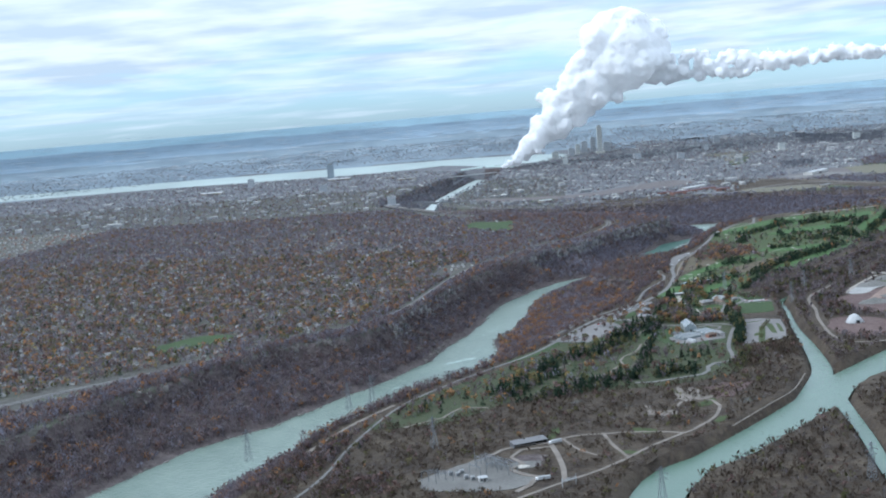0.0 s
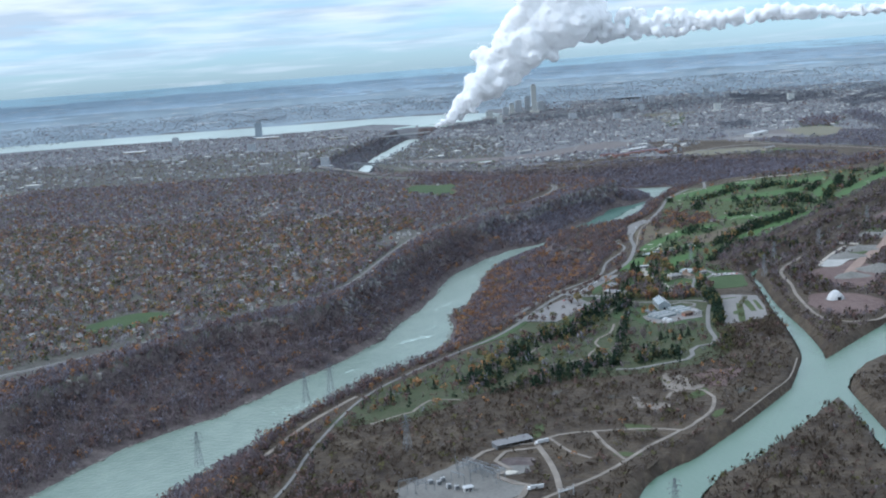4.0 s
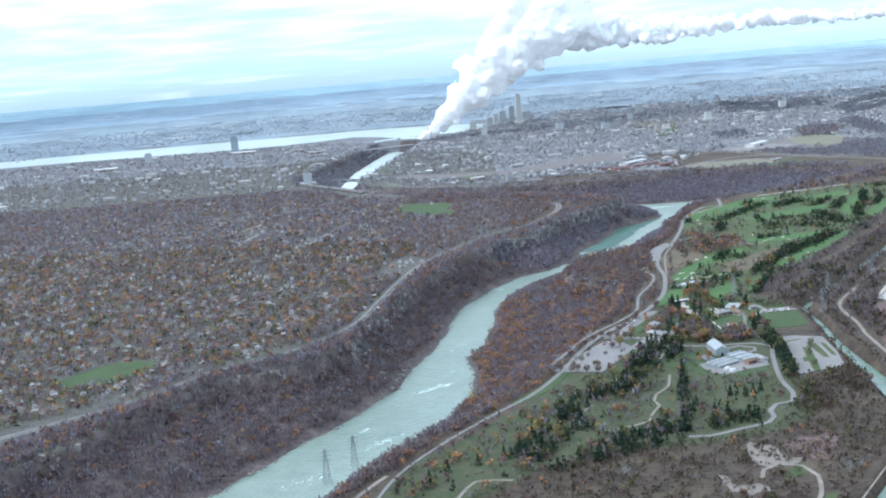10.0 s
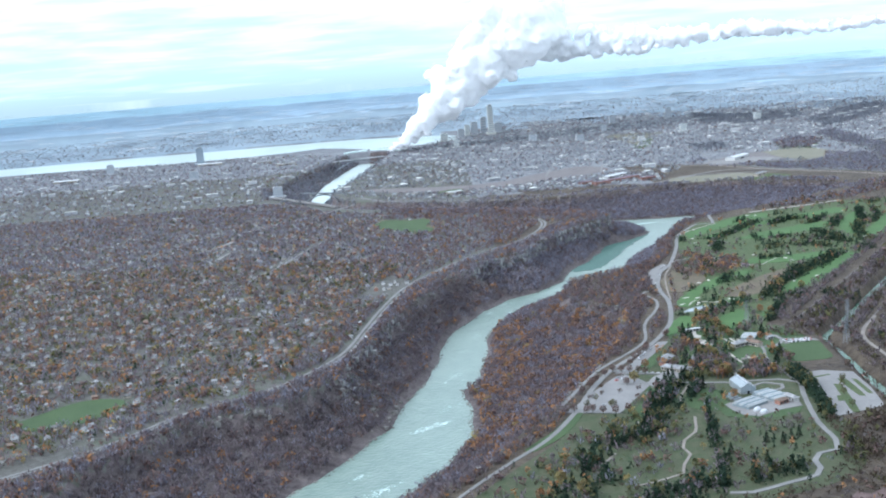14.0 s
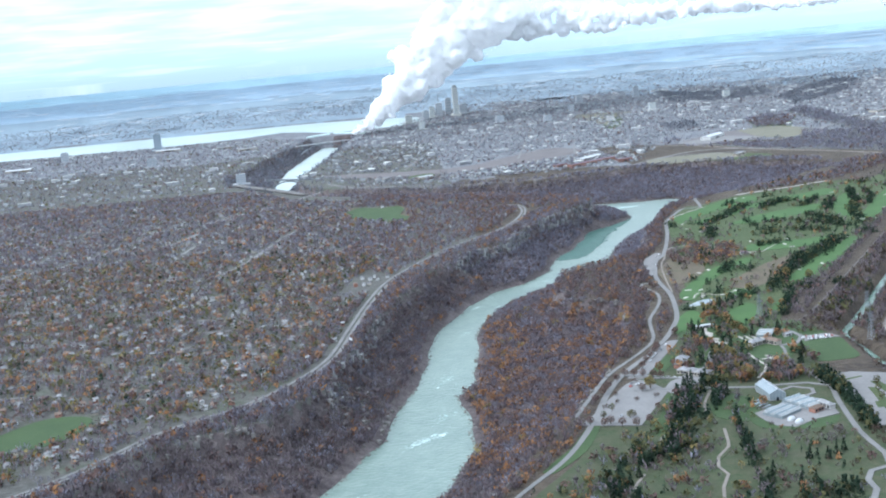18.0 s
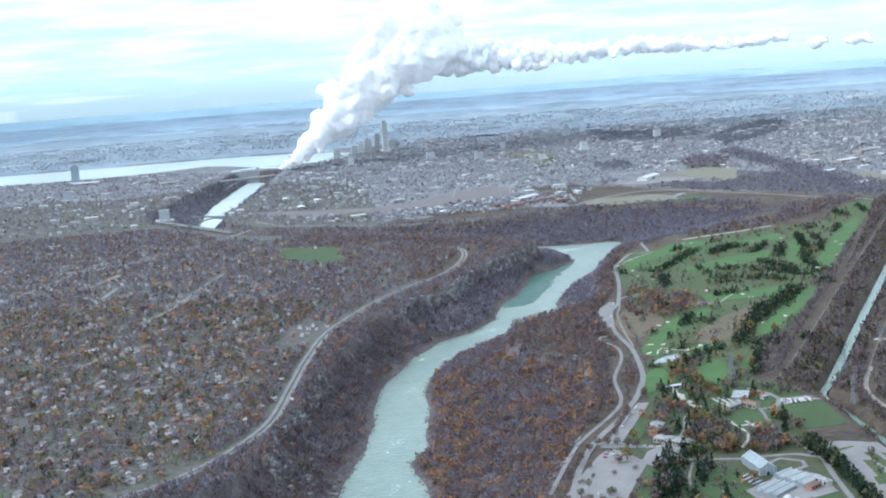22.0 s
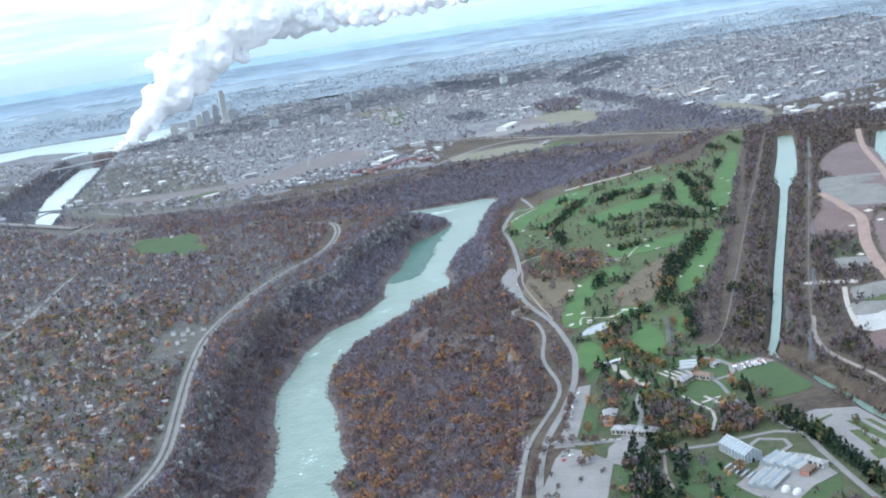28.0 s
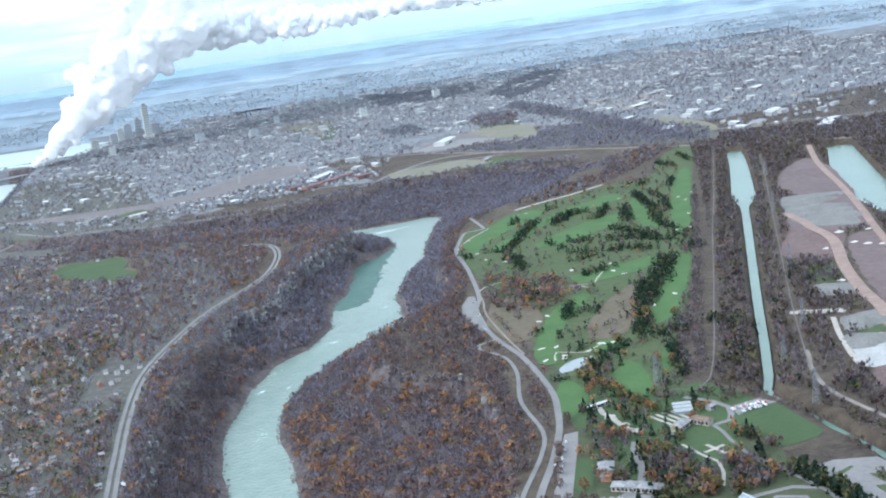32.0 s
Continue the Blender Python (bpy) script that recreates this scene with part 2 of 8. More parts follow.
RIM_US = [(-520, -900), (-490, 0), (-440, 300), (-360, 560), (-290, 740), (-215, 880), (-146, 925), (-112, 984), (-73, 1207), (-30, 1380),
          (24, 1501), (91, 1615), (146, 1725), (207, 1838), (264, 1925), (205, 2040), (101, 2135), (-35, 2228), (-200, 2370), (-270, 2480),
          (-395, 2680), (-458, 2930), (-432, 3130), (-408, 3480), (-370, 3800), (-340, 4200)]
RIM_CA = [(-170, -900), (-160, 0), (-140, 300), (-118, 450), (-100, 540), (-72, 610), (-34, 690), (5, 745), (33, 790), (60, 845), (85, 905),
          (122, 985), (150, 1046), (165, 1118), (174, 1180), (160, 1215), (137, 1222), (122, 1290), (140, 1360), (190, 1400), (228, 1420), (262, 1490),
          (290, 1580), (322, 1690), (360, 1790), (410, 1840), (490, 1890), (580, 1960), (660, 2030), (735, 2080), (725, 2160), (640, 2255), (530, 2325), (362, 2292),
          (307, 2275), (189, 2266), (70, 2295), (-45, 2375), (-150, 2440), (-233, 2560), (-262, 2750), (-240, 3000), (-215, 3300), (-190, 3800), (-170, 4200)]
BANK_L = [(-470, -900), (-430, 0), (-370, 300), (-290, 520), (-238, 655), (-182, 730), (-146, 800), (-118, 850), (-98, 890), (-69, 967), (-55, 1030), (-45, 1081),
          (-28, 1152), (-24, 1225), (-12, 1293), (8, 1362), (33, 1420), (66, 1480), (108, 1516), (135, 1552), (159, 1617), (170, 1667), (197, 1712), (229, 1792), (251, 1858),
          (288, 1896), (337, 1958), (337, 2013), (322, 2078), (250, 2112), (110, 2190), (-40, 2290), (-190, 2420), (-290, 2560), (-330, 2760), (-345, 3060), (-345, 3480), (-300, 4200)]
BANK_R = [(-250, -900), (-230, 0), (-220, 300), (-190, 470), (-150, 600), (-105, 690), (-66, 770), (-27, 839), (-16, 870), (4, 946), (5, 997), (-3, 1067), (14, 1104),
          (27, 1207), (32, 1275), (50, 1355), (75, 1390), (106, 1428), (138, 1468), (168, 1484), (190, 1476), (212, 1503), (234, 1605), (260, 1694), (299, 1761),
          (333, 1822), (357, 1884), (397, 1986), (437, 2066), (462, 2118), (440, 2138), (405, 2134), (350, 2138), (200, 2205), (60, 2250), (-60, 2330), (-200, 2470), (-280, 2620), (-290, 2760),
          (-282, 3060), (-258, 3480), (-215, 4200)]


def smooth_line(pts, step=8.0):
    """A Catmull-Rom curve through the points, at even steps."""
    p = np.array(pts, float)
    p = np.vstack([2 * p[0] - p[1], p, 2 * p[-1] - p[-2]])
    out = []
    for i in range(1, len(p) - 2):
        n = max(1, int(np.hypot(*(p[i + 1] - p[i])[:2]) / step))
        t = np.arange(n)[:, None] / n
        a, b, c, d = p[i - 1:i + 3]
        out.append(0.5 * (2 * b + (c - a) * t + (2 * a - 5 * b + 4 * c - d) * t * t + (3 * b - a - 3 * c + d) * t ** 3))
    return np.vstack(out + [p[-2:-1]])


def seg_dist(P, line):
    """The distance of points to a polyline."""
    best = np.full(len(P), 1e18)
    for a, b in zip(line[:-1], line[1:]):
        ab = b - a
        t = np.clip(((P - a) @ ab) / max(ab @ ab, 1e-9), 0, 1)
        e = P - a - t[:, None] * ab
        np.minimum(best, (e * e).sum(1), out=best)
    return np.sqrt(best)


def inside(P, poly):
    c = np.zeros(len(P), bool)
    for a, b in zip(poly, np.roll(poly, -1, 0)):
        if a[1] == b[1]:
            continue
        k = ((a[1] > P[:, 1]) != (b[1] > P[:, 1])) & (P[:, 0] < (b[0] - a[0]) * (P[:, 1] - a[1]) / (b[1] - a[1]) + a[0])
        c ^= k
    return c


rng = np.random.default_rng(5)
rim_us, rim_ca = smooth_line(RIM_US, 40), smooth_line(RIM_CA, 40)
bank_l, bank_r = smooth_line(BANK_L, 25), smooth_line(BANK_R, 25)
# ragged rims and banks
for line, amp in ((rim_us, 5.0), (rim_ca, 4.0), (bank_l, 2.0), (bank_r, 2.0)):
    line += rng.normal(0, amp, line.shape)
GORGE = np.vstack([rim_us, rim_ca[::-1]])
RIVER = np.vstack([bank_l, bank_r[::-1]])

CANALS = {  # centre lines with the width at each point
    "intake": [(60, -600, 30), (90, -100, 30), (118, 200, 30), (147, 405, 31), (190, 468, 31), (232, 527, 32), (279, 598, 34), (300, 640, 30), (345, 695, 38), (400, 760, 46), (470, 850, 46), (600, 1060, 46), (758, 1400, 50), (830, 1560, 60), (1020, 1850, 34)],
    "narrow": [(268, 598, 14), (284, 640, 16), (299, 690, 15), (306, 770, 11), (310, 870, 5.0), (318, 960, 2.8), (321, 1018, 3.6), (342, 1052, 5), (385, 1120, 5.6), (450, 1225, 6.4), (600, 1463, 7.5), (672, 1578, 9), (698, 1618, 24), (718, 1650, 28), (830, 1830, 25), (912, 1968, 22), (920, 1982, 20)],
    "branch": [(296, 612, 8), (293, 590, 9), (290, 500, 8), (286, 440, 8), (280, 300, 8), (260, -100, 8), (240, -600, 8)],
}
canal_lines = {}
for name, pts in CANALS.items():
    c = smooth_line(pts, 12)
    canal_lines[name] = c


def canal_depth(P):
    """1 inside a canal, falling to 0 over its bank."""
    out = np.zeros(len(P))
    for c in canal_lines.values():
        near = (P[:, 0] > c[:, 0].min() - 60) & (P[:, 0] < c[:, 0].max() + 60) & (P[:, 1] > c[:, 1].min() - 60) & (P[:, 1] < c[:, 1].max() + 60)
        Q = P[near]
        best = np.full(len(Q), 1e9)
        for a, b in zip(c[:-1], c[1:]):
            ab = b[:2] - a[:2]
            t = np.clip(((Q - a[:2]) @ ab) / max(ab @ ab, 1e-9), 0, 1)
            e = np.hypot(*(Q - a[:2] - t[:, None] * ab).T) - (a[2] + (b[2] - a[2]) * t) / 2
            np.minimum(best, e, out=best)
        out[near] = np.maximum(out[near], np.clip(1 - best / 5.0, 0, 1))
    return out


def wave(P, s, seed=0):
    """Cheap rolling relief, about -1 to 1."""
    r = np.random.default_rng(seed)
    v = np.zeros(len(P))
    for k in range(7):
        a = r.uniform(0, 2 * np.pi)
        f = 2 * np.pi / (s * r.uniform(0.5, 1.6))
        v += np.sin((P[:, 0] * np.cos(a) + P[:, 1] * np.sin(a)) * f + r.uniform(0, 7)) / 7 ** 0.5
    return v / 1.4


def height(P):
    P = np.asarray(P, float)
    z = np.zeros(len(P))
    box = (P[:, 0] > -620) & (P[:, 0] < 800) & (P[:, 1] < 4300) & (P[:, 1] > -1000)
    idx = np.nonzero(box)[0]
    g = idx[inside(P[idx], GORGE)]
    Q = P[g]
    dr = np.minimum(seg_dist(Q, rim_us), seg_dist(Q, rim_ca))
    dw = np.minimum(seg_dist(Q, bank_l), seg_dist(Q, bank_r))
    wet = inside(Q, RIVER)
    s = dr / np.maximum(dr + dw, 1e-6)
    rough = wave(Q, 60, 3) * 0.05 + wave(Q, 22, 4) * 0.035
    s2 = np.clip(s + rough * np.sin(np.pi * s), 0, 1)
    cliff = np.clip(dr / 9.0, 0, 1)
    prof = 0.30 * cliff * cliff * (3 - 2 * cliff) + 0.70 * s2 ** 0.9
    z[g] = np.where(wet, -40 - np.minimum(dw * 0.4, 5), np.maximum(-40 * prof, -39.6))
    c = canal_depth(P)
    z = np.where((c > 0) & (z > -1), -12 * np.clip(c * 1.05, 0, 1), z)
    return z


def geo(a, b, n):
    return np.geomspace(a, b, n)


xs = np.concatenate([-geo(700, 40000, 36)[::-1], np.arange(-690, 790, 6.0), np.arange(790, 1100, 12.0), geo(1110, 40000, 34)])
ys = np.concatenate([-geo(420, 40000, 24)[::-1], np.arange(-400, 2500, 6.0), np.arange(2500, 4400, 25.0), geo(4430, 40000, 36)])


def sheet(name, xs, ys, z, mat):
    X, Y = np.meshgrid(xs, ys)
    P = np.stack([X.ravel(), Y.ravel()], 1)
    V = far(np.column_stack([P, z(P)]))
    nx, ny = len(xs), len(ys)
    i = (np.arange(ny - 1)[:, None] * nx + np.arange(nx - 1)[None]).ravel()
    F = np.stack([i, i + 1, i + nx + 1, i + nx], 1)
    return raw_mesh(name, V, F, mat, smooth=True)


def raw_mesh(name, V, F, mat, parent=None, smooth=False, label=""):
    """A mesh straight from arrays of vertices and equal-sided faces."""
    V, F = np.asarray(V, np.float32), np.asarray(F, np.int32)
    me = bpy.data.meshes.new(name)
    k = F.shape[1]
    me.vertices.add(len(V)), me.loops.add(F.size), me.polygons.add(len(F))
    me.vertices.foreach_set("co", V.ravel())
    me.loops.foreach_set("vertex_index", F.ravel())
    me.polygons.foreach_set("loop_start", np.arange(0, F.size, k, dtype=np.int32))
    me.polygons.foreach_set("use_smooth", np.full(len(F), smooth))
    me.update(calc_edges=True)
    if mat:
        me.materials.append(mat)
    ob = new(name, me)
    ob.parent = parent
    if label:
        ob["label"] = label
    return ob


KEEP_LINES, KEEP_POLYS = [], []
LAYER = [0]  # every flat piece lies a little above the one before


def ribbon(name, line, width, z, mat, parent=None, lift=0.0, mapped=True):
    """A draped strip with a small thickness along a line of (x, y[, width])."""
    line = np.asarray(line, float)
    w = line[:, 2] if line.shape[1] > 2 else np.full(len(line), float(width))
    d = np.gradient(line[:, :2], axis=0)
    n = np.stack([-d[:, 1], d[:, 0]], 1) / np.maximum(np.hypot(*d.T), 1e-9)[:, None]
    a, b = line[:, :2] + n * w[:, None] / 2, line[:, :2] - n * w[:, None] / 2
    LAYER[0] += 1
    lift += 0.004 * (LAYER[0] % 40)
    zz = (z(line[:, :2]) if callable(z) else np.full(len(line), float(z))) + lift
    V = np.vstack([np.column_stack([a, zz]), np.column_stack([b, zz]), np.column_stack([a, zz - 0.5]), np.column_stack([b, zz - 0.5])])
    m = len(line)
    i = np.arange(m - 1)
    F = np.vstack([np.stack([i + m, i + m + 1, i + 1, i], 1), np.stack([i, i + 1, i + 2 * m + 1, i + 2 * m], 1), np.stack([i + m, i + 3 * m, i + 3 * m + 1, i + m + 1], 1)])
    KEEP_LINES.append((line[:, :2], w / 2 + 2.0))
    return raw_mesh(name, far(V) if mapped else V, F, mat, parent)


def patch(name, outline, z, mat, parent=None, rounded=True, wobble=0.0, keep=True):
    """A flat piece of ground with the given outline."""
    o = np.array(outline, float)
    if rounded:
        o = smooth_line(np.vstack([o, o[:1]]), 6)[:-1]
    if wobble:
        o = o + rng.normal(0, wobble, o.shape)
    LAYER[0] += 1
    z = z + 0.003 * (LAYER[0] % 30)
    if keep:
        KEEP_POLYS.append(o)
    bm = bmesh.new()
    vs = [bm.verts.new(v) for v in far(np.column_stack([o, np.full(len(o), z)]))]
    f = bm.faces.new(vs)
    if f.normal.z < 0 or f.calc_area() and (f.normal_update() or f.normal.z < 0):
        f.normal_flip()
    r = bmesh.ops.extrude_face_region(bm, geom=[f])
    bmesh.ops.translate(bm, vec=(0, 0, -0.4), verts=[v for v in r["geom"] if isinstance(v, bmesh.types.BMVert)])
    bmesh.ops.triangulate(bm, faces=bm.faces[:])
    bmesh.ops.recalc_face_normals(bm, faces=bm.faces[:])
    me = bpy.data.meshes.new(name)
    bm.to_mesh(me), bm.free()
    me.materials.append(mat)
    ob = new(name, me)
    ob.parent = parent
    return ob


ground = tagged(sheet("ground", xs, ys, height, M["scrub"]), "brown late-autumn scrub and woodland ground cut by a deep river gorge", "ground", kind="structure")


def zone_ground():
    """Suburb, town and country get own ground; country rings pale outward as painted haze."""
    me = ground.data
    n = len(me.polygons)
    X, Y = np.meshgrid((xs[1:] + xs[:-1]) / 2, (ys[1:] + ys[:-1]) / 2)
    P = np.stack([X.ravel(), Y.ravel()], 1)
    d = np.hypot(*(P - FAR_C).T)
    jig = wave(P, 260, 11) * 60 + wave(P, 90, 12) * 30
    gorge = inside(P, GORGE)
    us = (P[:, 0] < np.interp(P[:, 1], rim_us[:60, 1], rim_us[:60, 0])) & (P[:, 1] + jig < 3500)
    k = np.zeros(n, np.int32)
    k[us & ~gorge] = 2
    k[(P[:, 1] + jig > 2420) & ~gorge & ~us] = 3
    k[(k == 3) & (P[:, 0] > 430) & (P[:, 0] < 900) & (P[:, 1] + jig + 0.35 * (P[:, 0] - 430) < 2800)] = 0
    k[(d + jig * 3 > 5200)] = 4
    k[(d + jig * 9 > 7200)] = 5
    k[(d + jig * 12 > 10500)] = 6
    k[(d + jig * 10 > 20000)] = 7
    k[gorge] = 1
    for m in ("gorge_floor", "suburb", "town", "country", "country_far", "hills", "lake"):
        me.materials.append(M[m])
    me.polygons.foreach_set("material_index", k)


zone_ground()

# the river: one sheet of water between the banks
def fill_water(name, xs, ys, z, mat, keep):
    """A flat sheet of cells, kept where the outline grown a little covers them."""
    X, Y = np.meshgrid(xs, ys)
    P = np.stack([X.ravel(), Y.ravel()], 1)
    nx, ny = len(xs), len(ys)
    i = (np.arange(ny - 1)[:, None] * nx + np.arange(nx - 1)[None]).ravel()
    c = P[i] + np.array([(xs[1] - xs[0]) / 2, (ys[1] - ys[0]) / 2])
    F = np.stack([i, i + 1, i + nx + 1, i + nx], 1)[keep(c)]
    used, inv = np.unique(F, return_inverse=True)
    V = far(np.column_stack([P[used], np.full(len(used), float(z))]))
    return raw_mesh(name, V, inv.reshape(F.shape), mat, smooth=True)


def wet_cells(c):
    return inside(c, RIVER) | (np.minimum(seg_dist(c, bank_l), seg_dist(c, bank_r)) < 14)


river = tagged(fill_water("water_river", np.arange(-500, 620, 10.0), np.arange(-890, 2700, 10.0), WATER_Z, M["water"], wet_cells),
               "pale jade-green river with streaks of rapids", "river", kind="structure")
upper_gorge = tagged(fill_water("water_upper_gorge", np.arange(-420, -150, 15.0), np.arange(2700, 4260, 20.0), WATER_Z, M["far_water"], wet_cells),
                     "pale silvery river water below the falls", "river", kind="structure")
for name, c in canal_lines.items():
    w = np.array(c)
    w[:, 2] += 1.5
    tagged(ribbon("water_canal_" + name, w, 0, CANAL_Z + 0.05 * list(canal_lines).index(name), M["canal"]), "still pale-green canal water between straight banks", "canal", kind="structure")

M["pool"] = material("deep_green_water", [(0.030, 0.078, 0.060), (0.050, 0.105, 0.082)], 0.03, rough=0.45, spec=0.15, bump=0.1, bump_scale=0.3,
                     scale2=0.12, colours2=[(0.030, 0.075, 0.058), (0.075, 0.135, 0.106)], amount2=0.4)
tagged(patch("water_calm_pool", [(177, 1649), (166, 1668), (190, 1712), (222, 1792), (245, 1860), (282, 1893), (331, 1957), (332, 1941), (283, 1838), (255, 1762), (234, 1708), (211, 1667), (190, 1650)],
             WATER_Z + 0.3, M["pool"], wobble=2.2, keep=False), "dark green calm water on one side of the pool", "river", kind="structure")
# ---- roads ----
def road(name, pts, width, mat="road", label="", cat="road", step=10.0, lift=0.35, z=0.0):
    return tagged(ribbon(name, smooth_line(pts, step), width, z, M[mat], lift=lift), label, cat, kind="structure")


road("road_parkway", [(-140, -700, 2.2), (-135, -200, 2.2), (-128, 100, 2.2), (-105, 300, 2.2), (-70, 430, 2.2), (-62, 515, 2.2), (-44, 615, 2.2), (-14, 680, 2.5), (20, 735, 3.0), (52, 782, 3.5), (78, 840, 4.0), (100, 902, 4.6), (122, 950, 4.6), (152, 997, 4.6),
                      (176, 1040, 4.6), (191, 1075, 4.6), (205, 1117, 4.6), (220, 1202, 4.6), (224, 1274, 4.6), (239, 1359, 4.6), (265, 1418, 4.6), (298, 1537, 4.6), (320, 1635, 4.6), (339, 1682, 4.6), (372, 1745, 4.6), (396, 1745, 4.6), (412, 1836, 4.6)],
     4.6, label="pale grey two-lane parkway winding along the gorge rim", lift=0.4)
road("road_rim", [(70, 858), (94, 915), (113, 955), (150, 1010), (167, 1046), (178, 1108), (201, 1170), (209, 1215), (201, 1250), (205, 1262), (223, 1268)], 3.0,
     label="narrow pale lane looping close to the cliff edge")
FAR_BANK = [(-520, 560), (-400, 720), (-284, 830), (-225, 918), (-172, 965), (-137, 1016), (-110, 1085), (-95, 1190), (-80, 1300), (-58, 1410), (-20, 1510),
            (26, 1605), (94, 1705), (126, 1771), (151, 1861), (154, 1940), (120, 1985)]
far_bank = smooth_line(FAR_BANK, 10)
d_ = np.gradient(far_bank, axis=0)
n_ = np.stack([-d_[:, 1], d_[:, 0]], 1) / np.hypot(*d_.T)[:, None]
for k, off in enumerate((-2.8, 2.8)):
    tagged(ribbon("road_far_bank_%d" % (k + 1), far_bank + n_ * off, 3.4, 0, M["road"], lift=0.35), "grey carriageway of a parkway along the opposite rim", "road", kind="structure")
# ---- roads, lawns, earth ----
def lane(name, pts, width, mat="track", label="pale gravel track through brown scrub", cat="track", lift=0.3):
    return road(name, pts, width, mat, label, cat, lift=lift)


M["tawny_rough"] = material("tawny_rough_turf", [(0.075, 0.066, 0.040), (0.110, 0.086, 0.060), (0.068, 0.070, 0.036)], 0.05, rough=0.97, scale2=0.25, colours2=[(0.060, 0.058, 0.032), (0.135, 0.100, 0.075)], amount2=0.45)
LAWN_Z, ROUGH_Z = 0.22, 0.12


def turf(name, outline, mat="lawn", z=LAWN_Z, label="mown green lawn", cat="lawn", keep=True):
    return tagged(patch(name, outline, z, M[mat], keep=keep), label, cat, kind="structure")


M["concrete_pale"] = material("pale_works_concrete", [(0.24, 0.24, 0.23), (0.34, 0.335, 0.32)], 0.08, rough=0.9, scale2=0.5, colours2=[(0.2, 0.2, 0.19), (0.36, 0.35, 0.33)], amount2=0.4)
M["tan_field"] = material("tawny_field", [(0.120, 0.115, 0.080), (0.160, 0.145, 0.105)], 0.02, rough=0.97, scale2=0.1, colours2=[(0.110, 0.115, 0.080), (0.180, 0.160, 0.125)], amount2=0.4)
M["brown_field"] = material("brown_open_land", [(0.105, 0.092, 0.090), (0.140, 0.122, 0.118)], 0.02, rough=0.97, scale2=0.08, colours2=[(0.095, 0.088, 0.088), (0.165, 0.145, 0.135)], amount2=0.4)
turf("golf_rough", [(322, 1640), (375, 1755), (401, 1760), (475, 1821), (575, 1855), (664, 1885), (700, 1870), (840, 2060), (900, 2080), (701, 1745), (531, 1461), (404, 1261),
                    (362, 1203), (300, 1107), (272, 1040), (250, 1055), (215, 1090), (228, 1149), (240, 1217), (262, 1360), (290, 1480)], "rough_grass", ROUGH_Z,
     "tawny rough grass round a golf course", "grass", keep=False)
M["fairway"] = material("golf_fairway_turf", [(0.041, 0.086, 0.025), (0.057, 0.112, 0.032)], 0.04, rough=0.95, scale2=0.3, colours2=[(0.041, 0.075, 0.025), (0.070, 0.104, 0.039)], amount2=0.3)
FAIRWAYS = [
    [(337, 1669), (409, 1749), (449, 1790), (493, 1804), (486, 1761), (448, 1729), (389, 1679), (344, 1621), (333, 1613)],
    [(350, 1613), (400, 1662), (445, 1704), (503, 1753), (530, 1768), (566, 1783), (604, 1806), (609, 1758), (558, 1740), (500, 1706), (456, 1687), (403, 1633), (370, 1598)],
    [(390, 1579), (432, 1616), (469, 1639), (510, 1660), (542, 1669), (539, 1642), (506, 1608), (456, 1581), (418, 1563)],
    [(575, 1691), (610, 1741), (588, 1667), (566, 1599), (539, 1546), (531, 1570), (548, 1629)],
    [(686, 1771), (767, 1887), (768, 1864), (655, 1673), (563, 1520), (537, 1509), (583, 1600)],
    [(453, 1372), (483, 1408), (490, 1399), (440, 1321), (396, 1255), (362, 1216), (339, 1205), (348, 1230), (390, 1289), (425, 1340)],
    [(363, 1417), (399, 1425), (429, 1422), (457, 1424), (454, 1401), (420, 1380), (381, 1377), (355, 1386)],
    [(223, 1178), (235, 1216), (267, 1270), (291, 1306), (317, 1331), (341, 1346), (345, 1336), (319, 1301), (294, 1277), (262, 1230), (247, 1193), (233, 1169)],
    [(268, 1186), (287, 1198), (297, 1188), (293, 1167), (280, 1161), (268, 1167)],
    [(253, 1114), (275, 1138), (280, 1124), (273, 1096), (260, 1068), (244, 1060), (241, 1078)],
    [(289, 1107), (310, 1140), (322, 1148), (301, 1112), (282, 1087)],
    [(204, 1104), (220, 1129), (225, 1116), (220, 1089), (205, 1066), (188, 1053), (188, 1067)],
]
for k, f in enumerate(FAIRWAYS):
    tagged(patch("fairway_%d" % (k + 1), f, 0.3, M["fairway"], wobble=0.7), "bright green mown golf fairway between dark trees", "fairway", kind="structure")



def blob(cx, cy, rx, ry, turn=0.0, n=10):
    a = np.arange(n) * 2 * np.pi / n
    r = 1 + rng.uniform(-0.25, 0.25, n)
    x, y = rx * r * np.cos(a), ry * r * np.sin(a)
    c, s = math.cos(turn), math.sin(turn)
    return np.stack([cx + x * c - y * s, cy + x * s + y * c], 1)


